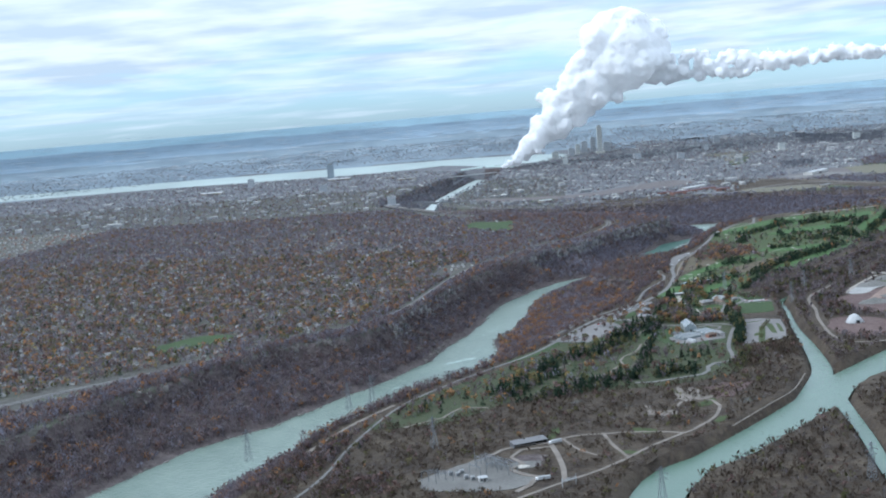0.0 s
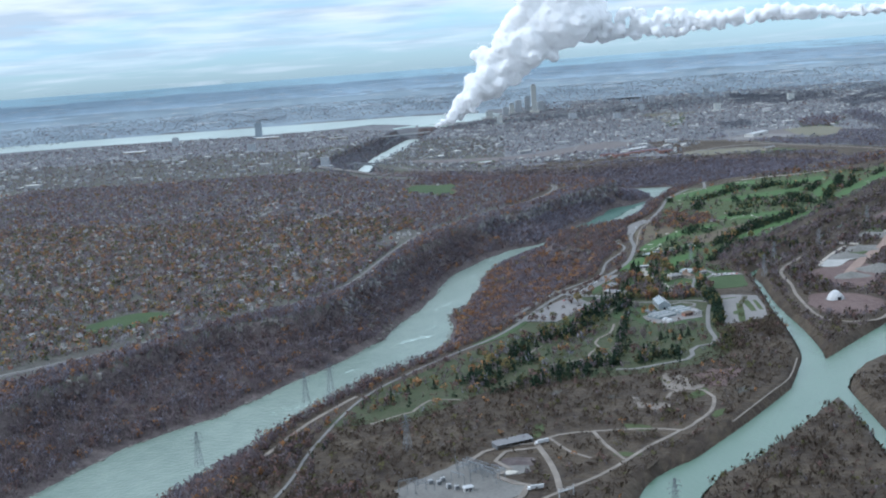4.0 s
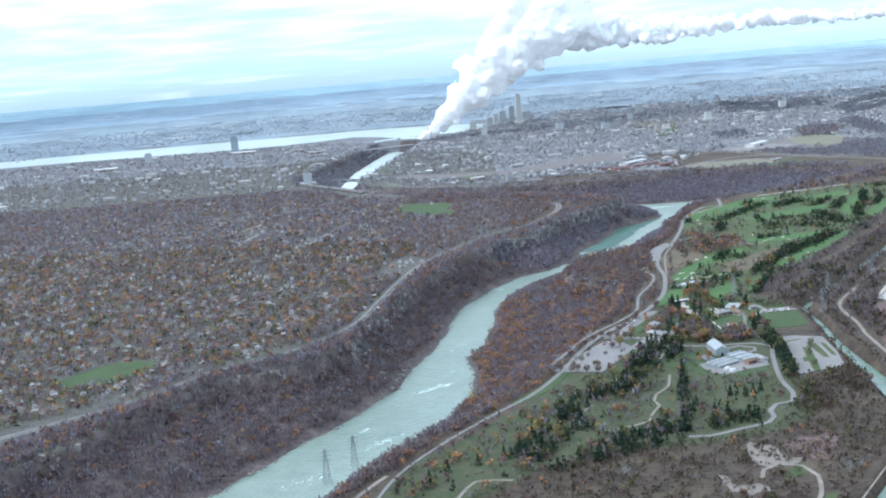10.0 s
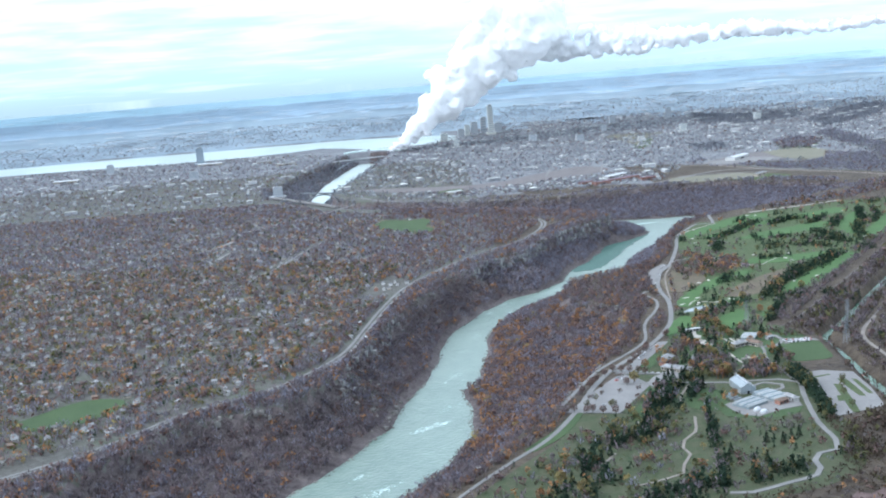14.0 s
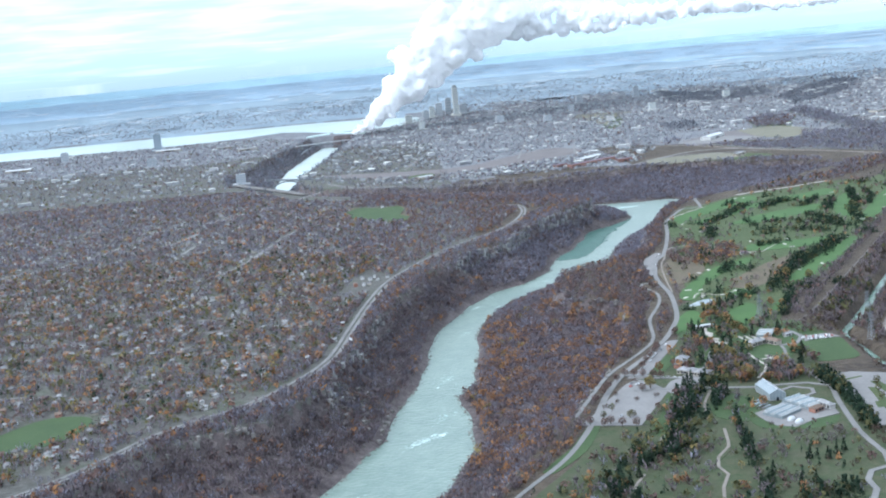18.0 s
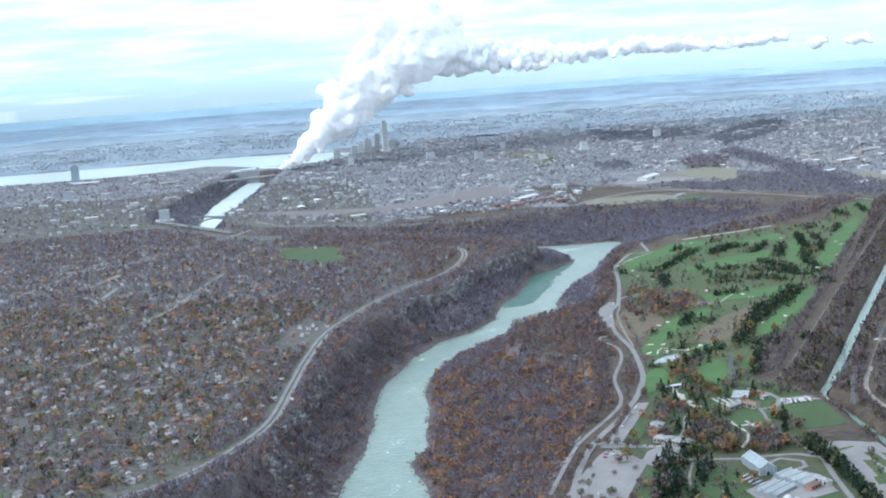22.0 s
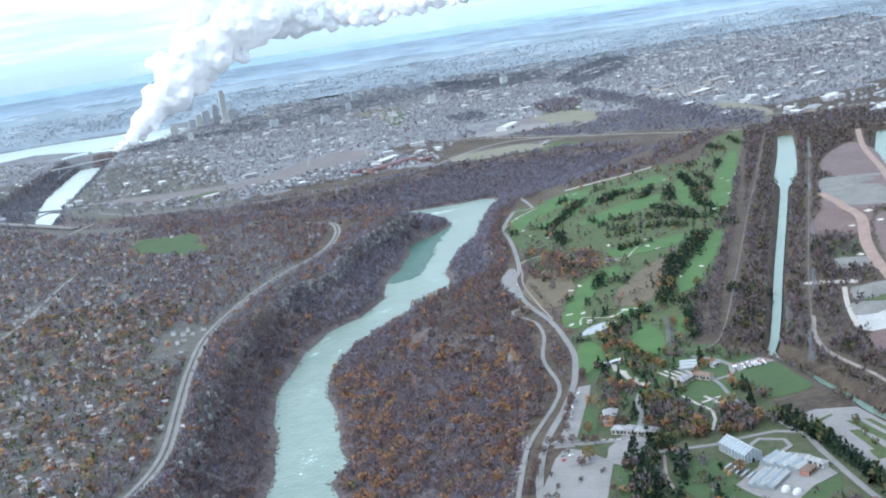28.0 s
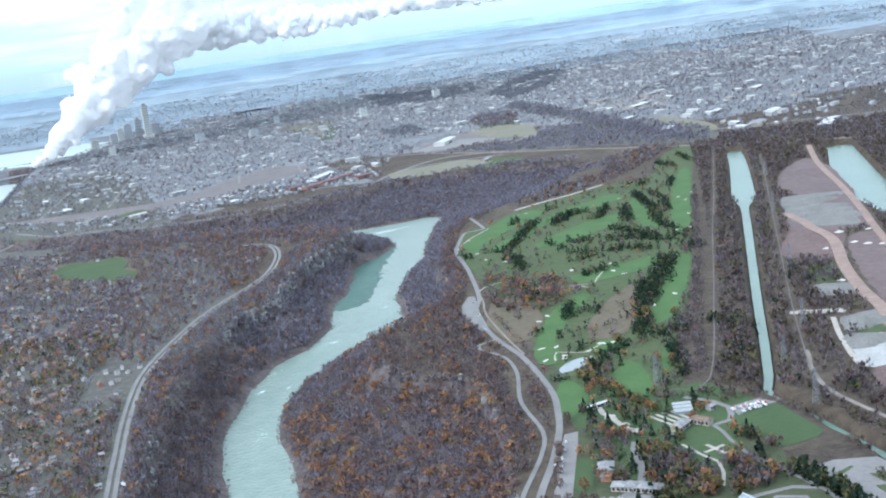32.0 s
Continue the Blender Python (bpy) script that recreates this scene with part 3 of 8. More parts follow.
M["pond"] = material("pond_water", [(0.132, 0.154, 0.154), (0.165, 0.187, 0.187)], 0.02, rough=0.15, spec=0.5)
M["sand"] = material("bunker_sand", [(0.368, 0.344, 0.296), (0.448, 0.424, 0.376)], 0.2, rough=0.95)
M["stone"] = material("pale_paving", [(0.257, 0.234, 0.203), (0.335, 0.304, 0.265)], 0.15, rough=0.9)
BUNKERS = [(356, 1691), (336, 1609), (643, 1666), (677, 1706), (599, 1585), (481, 1411), (445, 1365), (400, 1277), (369, 1258), (416, 1433), (403, 1402), (405, 1382), (375, 1440), (343, 1540), (331, 1569), (506, 1593), (241, 1213), (230, 1182), (252, 1209), (244, 1177), (266, 1180), (283, 1191), (291, 1187), (272, 1289), (285, 1300), (598, 1762), (463, 1793), (474, 1789), (559, 1515), (542, 1516), (648, 1692), (247, 1183)]
for x, y in BUNKERS:
    tagged(patch("sand_bunker", blob(x, y, rng.uniform(2.2, 4), rng.uniform(1.4, 2.3), rng.uniform(0, 3)), 0.46, M["sand"]), "pale sand bunker in a green fairway", "sand bunker", "bunkers of the golf course")
pond = tagged(patch("water_pond", [(223, 1146), (232, 1158), (242, 1166), (252, 1169), (263, 1166), (254, 1155), (238, 1145)], 0.3, M["pond"]),
              "small silvery pond beside a fairway", "pond", kind="structure")
for k, o in enumerate(([(281, 1211), (304, 1254), (357, 1314), (398, 1340), (363, 1266), (322, 1212), (294, 1197)], [(233, 1318), (273, 1397), (292, 1374), (282, 1304), (246, 1247), (230, 1252)])):
    turf("golf_tan_%d" % (k + 1), o, "tawny_rough", ROUGH_Z + 0.1, "tawny bare rough on the golf course", "grass", keep=False)
lane("cart_path_a", [(320, 1640), (352, 1690), (385, 1725), (402, 1742)], 1.6, "stone", "narrow pale cart path on the golf course", "path")
lane("cart_path_b", [(262, 1400), (274, 1440), (300, 1455), (322, 1448), (330, 1420)], 1.6, "stone", "narrow pale cart path on the golf course", "path")
lane("cart_path_c", [(236, 1176), (246, 1196), (262, 1180), (285, 1192)], 1.4, "stone", "narrow pale cart path on the golf course", "path")
lane("cart_path_d", [(405, 1420), (378, 1388), (366, 1372), (352, 1380), (356, 1360)], 1.4, "stone", "narrow pale cart path on the golf course", "path")
lane("rim_promenade", [(475, 1829), (520, 1846), (575, 1862), (640, 1890)], 6, "stone", "pale strip of road along the golf course's edge", "path")
lane("road_verge_path", [(224, 1210), (232, 1270), (246, 1350), (262, 1400), (270, 1440)], 1.8, "track", "narrow path beside the parkway", "path")

# gardens
turf("garden_ground", [(-62, 555), (-36, 640), (-10, 672), (24, 725), (60, 780), (90, 850), (112, 905), (140, 955), (180, 1025), (200, 1085), (215, 1150), (262, 1180), (300, 1110), (272, 1040), (304, 1012), (262, 985), (266, 930), (256, 900),
                       (255, 800), (240, 700), (205, 660), (140, 640), (60, 628), (0, 566)], "park_grass", 0.07, "tawny leaf-strewn park grass", "grass", keep=False)
turf("garden_lawn_a", [(196, 1085), (215, 1090), (255, 1050), (290, 1060), (300, 1010), (260, 960), (225, 935), (195, 985), (188, 1040)], "lawn", ROUGH_Z + 0.02, "tawny green garden lawn", keep=False)
turf("garden_lawn_b", [(164, 990), (172, 985), (151, 943), (144, 949)], label="striped green lawn beside a small house")
turf("garden_lawn_c", [(190, 982), (199, 980), (180, 942), (170, 943)], keep=False, label="green lawn behind a curved drive")
turf("garden_lawn_d", [(231, 971), (250, 975), (248, 946), (231, 935), (225, 949)], label="green lawn with a stone cross of paths")
turf("garden_lawn_e", [(208, 1085), (222, 1098), (240, 1085), (258, 1060), (240, 1045), (218, 1060)], keep=False, label="green lawn between hedges and trees")
turf("sports_field", [(273, 986), (290, 992), (306, 991), (304, 965), (300, 935), (284, 930), (267, 931), (268, 950)], label="mown green sports field beside a canal", cat="field")
turf("garden_lawn_f", [(174, 800), (200, 794), (233, 792), (226, 727), (205, 700), (182, 676), (156, 686), (160, 740)], "park_grass", ROUGH_Z + 0.05, "wide olive-green autumn lawn", keep=False)
turf("garden_lawn_g", [(113, 830), (140, 885), (150, 870), (130, 808), (105, 750), (84, 705), (45, 650), (10, 645), (30, 700), (62, 755), (90, 800)], "park_grass", ROUGH_Z + 0.08, "olive-green parkland under dark trees", keep=False)
turf("garden_lawn_h", [(146, 792), (152, 770), (118, 725), (96, 690), (82, 650), (60, 640), (70, 680), (100, 735), (130, 780)], "park_grass", ROUGH_Z + 0.11, "olive-green glade between trees", keep=False)
turf("garden_lawn_i", [(-45, 570), (-25, 640), (5, 655), (38, 692), (66, 690), (50, 640), (16, 589), (-15, 560)], "park_grass", ROUGH_Z + 0.14, "olive-green parkland beside the parkway", keep=False)
turf("garden_lawn_j", [(140, 889), (152, 885), (145, 840), (125, 800), (112, 812), (128, 850)], keep=False, label="green lawn beside a large car park")
turf("verge_lawn", [(58, 800), (80, 848), (86, 845), (66, 792), (40, 758), (34, 762)], keep=False, label="green verge beside the parkway")
turf("conservatory_lawn", [(175, 880), (195, 860), (188, 828), (176, 815), (160, 830), (165, 862)], keep=False, label="green lawn among dark conifers")
turf("nursery_lawn", [(236, 810), (226, 795), (206, 790), (180, 802), (182, 822), (200, 797), (218, 806)], keep=False, label="green lawn round the greenhouse yard")
turf("far_park_edge", [(-150, 2040), (-125, 2112), (-70, 2092), (-20, 2100), (-5, 2010), (-10, 1880), (-70, 1872), (-150, 1930), (-190, 1990)], "tawny_rough", 0.4, "tawny fringe of a large park between houses", "grass", keep=False)
turf("far_park", [(-132, 2050), (-112, 2104), (-70, 2080), (-40, 2082), (-30, 2020), (-38, 1975), (-22, 1930), (-34, 1896), (-56, 1902), (-84, 1935), (-100, 1950), (-118, 1990)], z=0.75, label="large green park lawn between houses", cat="park")
turf("suburb_lawn", [(-370, 930), (-330, 985), (-290, 975), (-300, 925), (-345, 905)], label="green lawn at the edge of a suburb")
turf("plateau_grass", [(470, 2400), (560, 2440), (640, 2420), (700, 2330), (640, 2290), (540, 2345), (480, 2350)], "rough_grass", label="olive grass field above the far cliff")

# car parks
def lot(name, outline, label):
    return tagged(patch(name, outline, 0.3, M["lot"], rounded=False), label, "car park", kind="structure")


lot("car_park_main", [(117, 921), (128, 933), (136, 922), (141, 906), (142, 893), (128, 866), (109, 828), (70, 840), (84, 862), (93, 880)], "large pale grey car park with planted islands")
lot("car_park_north", [(176, 1032), (185, 1031), (178, 1016), (163, 988), (133, 931), (122, 937), (140, 965), (154, 995)], "long pale grey car park beside the parkway")
lot("car_park_overlook", [(236, 1392), (257, 1427), (262, 1422), (243, 1358), (229, 1297), (222, 1303), (227, 1358)], "small grey car park on the gorge rim")
lot("car_park_east", [(261, 896), (278, 898), (299, 887), (296, 840), (289, 797), (250, 781), (253, 830)], "large pale gravelled car park beside a canal")
lot("plaza", [(150, 918), (166, 930), (178, 915), (166, 902), (146, 888), (140, 898)], "pale paved forecourt of a low stone building")
lot("greenhouse_yard", [(185, 829), (206, 842), (214, 853), (228, 854), (238, 842), (236, 812), (218, 806), (201, 795), (191, 801), (187, 813)], "grey yard between glasshouses")
lot("sports_car_park", [(277, 989), (281, 1005), (303, 1006), (308, 993), (292, 994)], "small grey car park beside a sports field")
for o in ([(274, 858), (279, 856), (268, 787), (263, 787)], [(266, 828), (271, 828), (268, 815), (263, 815)], [(281, 872), (287, 868), (285, 822), (281, 824)], [(291, 868), (294, 866), (292, 826), (289, 828)], [(262, 880), (280, 886), (281, 884), (263, 877)]):
    turf("planted_island", o, "rough_grass", 0.42, "planted island in a car park", "planting")
road("road_greenhouse", [(120, 905), (150, 900), (190, 888), (205, 884), (222, 884), (240, 882), (252, 872), (246, 842), (240, 810), (234, 771), (233, 735), (228, 717), (215, 712), (208, 700), (207, 686), (201, 675),
                         (181, 666), (158, 656), (145, 658)], 3.6, label="pale lane curving round the gardens", lift=0.46)
lane("nursery_loop", [(226, 853), (214, 852), (211, 860), (214, 869), (227, 877), (238, 868), (236, 858), (226, 853)], 3.2, "lot", "pale drive looping round a planted circle", "drive", 0.5)
road("road_nursery", [(251, 872), (250, 910), (247, 930), (251, 958), (256, 985), (240, 998), (228, 987)], 2.6, label="pale garden lane", lift=0.42)
road("road_sports", [(256, 985), (268, 985), (280, 1005), (278, 1020), (268, 1040)], 4, label="pale lane to a sports field", lift=0.44)
road("road_plaza", [(122, 945), (140, 932), (158, 925), (172, 930), (186, 948), (199, 982), (205, 992)], 4.5, label="pale drive past flag poles to a low building", lift=0.45)
lane("garden_path_a", [(208, 1060), (216, 1064), (212, 1049), (214, 1041), (212, 1028), (212, 1013), (218, 1005)], 4.0, "stone", "pale paved path with round terraces", "path")
for x, y in ((213, 1040), (213, 1022), (215, 1008)):
    tagged(patch("round_terrace", blob(x, y, 4.2, 4.2), 0.42, M["stone"]), "round pale paved terrace in a garden", "terrace", "round terraces of the garden")
lane("garden_path_cross_a", [(236, 961), (238, 942)], 2.4, "stone", "pale straight path of a stone cross", "path")
lane("garden_path_cross_b", [(229, 951), (244, 954)], 2.4, "stone", "pale straight path of a stone cross", "path", 0.34)
lane("garden_path_b", [(225, 970), (226, 948), (228, 935), (222, 920), (212, 905)], 2, "stone", "pale path between garden beds", "path", 0.38)
for k in range(4):
    lane("garden_bed_row", [(233 + 5 * k, 1024), (237 + 5 * k, 998)], 2.2, "stone", "pale straight path between long flower beds", "path", 0.36)
lane("path_pines_a", [(158, 806), (151, 773), (140, 757), (136, 742), (138, 729), (130, 711), (126, 696), (106, 685), (95, 681)], 2.0, "track", "winding pale footpath through parkland", "path")
lane("path_pines_b", [(118, 805), (112, 790), (104, 782)], 1.8, "track", "short pale footpath between conifers", "path")
lane("path_pines_c", [(92, 742), (84, 728), (80, 716)], 1.8, "track", "short pale footpath between conifers", "path")
lane("path_pines_d", [(172, 888), (160, 860), (155, 838)], 1.8, "track", "winding pale footpath between dark conifers", "path")
lane("path_rim_a", [(-30, 556), (-14, 571), (-3, 579), (7, 604), (30, 602)], 2.2, "track", "pale footpath across parkland", "path")
lane("path_rim_b", [(-92, 500), (-76, 560), (-60, 600), (-48, 625)], 3.0, "track", "pale path along the gorge rim", "path")

# waste ground, tracks, quarry
def earth(name, outline, mat, label, z=0.2, cat="earth", keep=True):
    return tagged(patch(name, outline, z, M[mat], wobble=0.8, keep=keep), label, cat, kind="structure")


earth("sand_patch_a", [(173, 621), (179, 640), (183, 634), (187, 638), (193, 624), (192, 614), (195, 605), (204, 608), (199, 599), (194, 594), (188, 599), (180, 592), (176, 600), (170, 595), (175, 608)], "track",
      "pale bare sand and gravel in the scrub", keep=False)
earth("red_patch", [(197, 632), (206, 634), (214, 645), (221, 640), (229, 647), (236, 640), (225, 619), (219, 611), (216, 599), (208, 602), (202, 592), (205, 606), (199, 609), (204, 620)], "red_earth",
      "bare reddish earth in the scrub", 0.16, keep=False)
earth("sand_patch_b", [(148, 585), (153, 584), (155, 574), (158, 568), (168, 570), (170, 562), (174, 555), (166, 556), (160, 551), (155, 558), (150, 560), (151, 566), (147, 569), (150, 577)], "track",
      "pale bare gravel patch in the scrub", keep=False)
gp = np.random.default_rng(77)
for k in range(26):
    # trampled clearings and dry grass in the scrub
    x, y = gp.uniform(70, 235), gp.uniform(430, 630)
    if canal_depth(np.array([[x, y]]))[0] <= 0 and y < 640 and x < 0.55 * y - 90:
        earth("dry_grass_patch", blob(x, y, gp.uniform(6, 16), gp.uniform(2.5, 5), gp.uniform(0, 3)), ("rough_grass", "suburb", "scrub")[k % 3], "thin dry grass clearing in brown scrub", 0.08, cat="grass", keep=False)
lane("track_a", [(172, 577), (176, 590), (188, 596), (199, 592), (203, 575), (196, 545), (184, 525), (172, 509), (160, 513), (145, 516), (117, 516), (95, 513), (80, 499)], 2.6)
lane("track_b", [(170, 508), (160, 496), (148, 483), (132, 460), (114, 437), (90, 415), (60, 385)], 2.6, lift=0.34)
lane("track_c", [(117, 515), (122, 490), (131, 461)], 2.4, lift=0.38)
lane("track_d", [(88, 509), (100, 480), (112, 466)], 2.0, lift=0.42)
lane("track_e", [(80, 499), (86, 470), (90, 440), (91, 415)], 3.6, lift=0.46)
lane("track_f", [(39, 472), (48, 488), (60, 496), (80, 499)], 3.0, lift=0.5)
lane("track_g", [(56, 446), (64, 455), (55, 470), (61, 486), (80, 490)], 2.8, lift=0.54)
lane("track_h", [(56, 444), (66, 432), (74, 428), (70, 412), (62, 400)], 3.6, lift=0.58)
lane("track_i", [(205, 520), (240, 575), (262, 610), (280, 660)], 1.0)
lane("track_dome", [(341, 928), (337, 900), (334, 880), (330, 800), (340, 768), (372, 765), (396, 800)], 3.0)
lane("track_quarry_a", [(384, 1066), (378, 1055), (360, 1026), (345, 986), (341, 928)], 3.4)
lane("track_quarry_b", [(984, 1876), (887, 1723), (796, 1556), (730, 1441), (666, 1335), (600, 1220)], 8, "haul", "reddish haul road along a canal")
lane("track_quarry_c", [(660, 1480), (645, 1425), (633, 1395), (622, 1357), (604, 1319), (553, 1240), (513, 1167), (487, 1109), (440, 1030), (405, 960)], 11, "haul", "broad reddish haul road through the quarry", lift=0.5)
lane("track_quarry_d", [(762, 1520), (712, 1520), (680, 1470), (655, 1440)], 5, "gravel", "grey gravel track round a quarry floor", lift=0.55)
lane("track_canal_a", [(352, 1015), (450, 1175), (600, 1410), (760, 1660), (900, 1880)], 1.0, "brown_field", "pale towpath beside the narrow canal")
lane("track_canal_b", [(268, 1060), (300, 1060), (420, 1245), (560, 1470), (700, 1690), (900, 2010)], 1.0, "brown_field", "pale clearing strip beside the canal")
earth("quarry_floor_a", [(850, 1742), (905, 1775), (879, 1688), (830, 1600), (768, 1499), (735, 1545), (748, 1615), (800, 1690)], "mauve_earth", "dark mauve quarry floor", 0.14)
earth("quarry_floor_b", [(612, 1405), (640, 1360), (600, 1300), (575, 1270), (541, 1309), (560, 1345)], "red_earth", "dusty reddish quarry floor", 0.14)
earth("quarry_floor_c", [(665, 1330), (680, 1350), (600, 1235), (540, 1130), (492, 1100), (549, 1212), (627, 1328)], "mauve_earth", "dusty dark quarry floor", 0.18)
earth("quarry_floor_d", [(445, 985), (430, 1030), (400, 1010), (372, 975), (385, 900), (420, 920)], "red_earth", "dusty reddish quarry floor", 0.18)
earth("quarry_floor_e", [(760, 1500), (735, 1445), (680, 1355), (640, 1362), (612, 1402), (650, 1460), (700, 1520), (735, 1545)], "mauve_earth", "trampled mauve quarry floor", 0.12)
earth("gravel_flat_a", [(716, 1564), (770, 1532), (764, 1512), (735, 1520), (707, 1509), (690, 1480), (645, 1417), (640, 1435), (659, 1476), (690, 1530)], "gravel", "grey gravel bank of a working floor", 0.24)
earth("gravel_flat_d", [(684, 1478), (705, 1472), (724, 1452), (700, 1408), (674, 1370), (655, 1382), (640, 1408)], "gravel", "grey gravel working floor", 0.26)
earth("gravel_flat_b", [(450, 1115), (487, 1109), (468, 1085), (449, 1062), (440, 1075), (432, 1082)], "gravel", "grey gravel bank", 0.24)
turf("quarry_grass", [(444, 1086), (460, 1080), (449, 1062), (434, 1070)], "rough_grass", 0.45, "green grassed bank in a quarry", "grass", keep=False)
earth("quarry_basin", [(429, 1073), (448, 1060), (425, 1030), (404, 1003), (390, 1014), (408, 1045)], "concrete_pale", "pale concrete basin of a works", 0.3)
lane("quarry_ramp", [(447, 1118), (423, 1079), (400, 1036), (390, 1014)], 4.0, "stone", "pale concrete ramp beside a works", "ramp", 0.5)
earth("gravel_flat_c", [(494, 1206), (510, 1200), (522, 1186), (508, 1160), (490, 1165), (479, 1181)], "gravel", "grey gravel patch", 0.24)
turf("quarry_scrub_grass", [(534, 1265), (556, 1253), (540, 1222), (522, 1200), (498, 1215)], "park_grass", 0.2, "olive scrub grass between quarry floors", "grass", keep=False)
earth("gravel_strip", [(428, 1150), (462, 1122), (468, 1130), (434, 1156)], "stone", "pale concrete strip", 0.28)
earth("dome_yard", [(335, 840), (350, 880), (385, 870), (400, 830), (370, 790), (340, 800)], "red_earth", "trampled reddish ground round a storage dome", 0.12)
earth("substation_yard", [(-2, 430), (17, 452), (39, 473), (57, 447), (72, 428), (62, 408), (30, 405), (4, 412)], "gravel", "pale gravel yard of an electrical substation", 0.3)
earth("pit_pond", [(54, 463), (60, 473), (77, 473), (77, 460), (66, 455)], "gorge_floor", "dark wet pit beside the track", 0.24)
earth("pit_rubble", [(52, 452), (58, 461), (74, 457), (76, 450), (62, 446)], "gravel", "pale rubble bank beside a pit", 0.3)

# streets of the far bank and the far town
for k, y0 in enumerate(range(1010, 2200, 62)):
    lane("street", [(-190 + 0.02 * k - (140 if y0 < 1100 else 0) + (90 if y0 > 1600 else 0), y0 + 40), (-420, y0 + 55 + 8 * math.sin(k)), (-760, y0 + 80), (-1300, y0 + 110)], 2.2, "lot", "narrow street between suburban houses", "street")
for k, x0 in enumerate((-600, -770, -960)):
    lane("avenue", [(x0 - 60, 1080), (x0, 1400), (x0 + 20, 1800), (x0 + 10, 2200)], 2.0, "lot", "grey avenue through a suburb", "street", 0.4)
lane("road_suburb_main", [(-620, 1700), (-510, 1800), (-440, 2060), (-400, 2135), (-340, 2160), (-250, 2300), (-190, 2430)], 6, "lot", "broad pale road past low shops", "road", 0.45)
for pts, w in (([(-509, 2026), (-467, 2043), (-415, 2061), (-343, 2130)], 13), ([(-467, 1847), (-432, 1857), (-395, 1879), (-368, 1981)], 10), ([(-360, 1759), (-348, 1851), (-316, 1883)], 6), ([(-281, 1554), (-253, 1633), (-223, 1809), (-198, 1923)], 4)):
    lane("suburb_road", pts, w, "lot", "pale road past low shops in a suburb", "road", 0.5)
lane("railway_a", [(-120, 2440), (87, 2521), (264, 2635), (460, 2690), (598, 2682), (699, 2470), (802, 2290), (912, 2080), (1300, 1500)], 8, "track", "railway tracks on pale ballast", "railway")
lane("railway_b", [(-100, 2475), (95, 2550), (268, 2665), (466, 2720), (612, 2705), (722, 2490), (830, 2310), (950, 2100), (1330, 1530)], 5, "town", "dark railway tracks", "railway", 0.4)
lane("road_far_rim", [(-188, 2570), (-120, 2440), (-43, 2400), (67, 2320), (201, 2296), (338, 2318), (420, 2360), (470, 2420), (560, 2470), (700, 2420)], 6, "lot", "pale road along the far cliff top", "road")
lane("road_far_a", [(470, 2430), (620, 2530), (760, 2420), (900, 2330), (1100, 2180), (1500, 1900)], 8, "lot", "pale main road through the far town", "road")
lane("road_far_b", [(700, 2480), (900, 2700), (1150, 2980), (1500, 3300), (2200, 3900)], 12, "lot", "pale highway running into the distance", "road", 0.5)
for k in range(9):
    x0 = -150 + 130 * k
    lane("town_street", [(x0, 2720), (x0 + 60, 3100), (x0 + 150, 3700), (x0 + 260, 4500)], 4, "lot", "pale street of the far town", "street", 0.3)
for k in range(7):
    y0 = 2850 + 210 * k
    lane("town_avenue", [(-150, y0 + 60), (300, y0), (900, y0 - 60), (1700, y0 - 160)], 4, "lot", "pale avenue of the far town", "street", 0.36)
# open land, yards and woods' floors between the far cliff and the town
turf("far_tan_field", [(477, 2440), (560, 2452), (627, 2440), (648, 2350), (557, 2330), (462, 2352)], "tan_field", 0.5, "tawny field above the far cliff", "field")
turf("far_olive_field", [(803, 2919), (901, 2946), (940, 2782), (853, 2633), (797, 2700)], "tan_field", 0.5, "olive field at the edge of the town", "field")
turf("far_gold_field", [(1017, 2360), (1080, 2311), (1030, 2208), (999, 2280)], "tan_field", 0.5, "straw-coloured field beside a wood", "field")
turf("far_brown_field", [(-240, 2780), (75, 2659), (220, 2790), (340, 2915), (400, 2785), (310, 2670), (83, 2560), (-69, 2585)], "brown_field", 0.12, "long brown strip of open land along the railway", "field")
turf("far_green_field", [(-22, 2554), (30, 2592), (42, 2540), (17, 2505)], "rough_grass", 0.5, "small green field by the railway", "field")
turf("far_park_field", [(592, 3496), (700, 3880), (767, 3986), (656, 4085), (560, 4100), (577, 3883)], "tan_field", 0.5, "pale olive park in the far town", "field")
earth("far_hall_yard", [(594, 2714), (727, 2806), (793, 2689), (684, 2662)], "lot", "pale yard round a long white hall", 0.5)
earth("far_industry_yard", [(1088, 2890), (1263, 3069), (1396, 3014), (1219, 2736), (1153, 2777)], "lot", "pale yards of an industrial estate", 0.5, keep=False)
WOOD_BAND = [(657, 2640), (780, 2560), (853, 2600), (913, 2760), (1038, 2599), (1006, 2252), (952, 2153), (836, 2299), (716, 2443)]
turf("far_wood_floor", WOOD_BAND, "suburb", 0.1, "dark leaf-strewn floor of a broad wood", "wood floor")
TOWN_WOODS = [
    [(1089, 3371), (1054, 3146), (1005, 2709), (951, 2371), (944, 2095), (1043, 2256), (1071, 2594), (1139, 3193), (1186, 3543)],
    [(1266, 4011), (1535, 4503), (1786, 4875), (1829, 4684), (1514, 4034), (1206, 3637)],
    [(923, 3239), (1022, 3308), (1046, 3185), (929, 2921), (870, 2955)],
    [(1115, 5133), (1234, 4708), (1452, 4721), (1345, 4247), (1130, 4116), (978, 4294)],
    [(710, 3344), (805, 3340), (770, 3133), (681, 3086)],
]
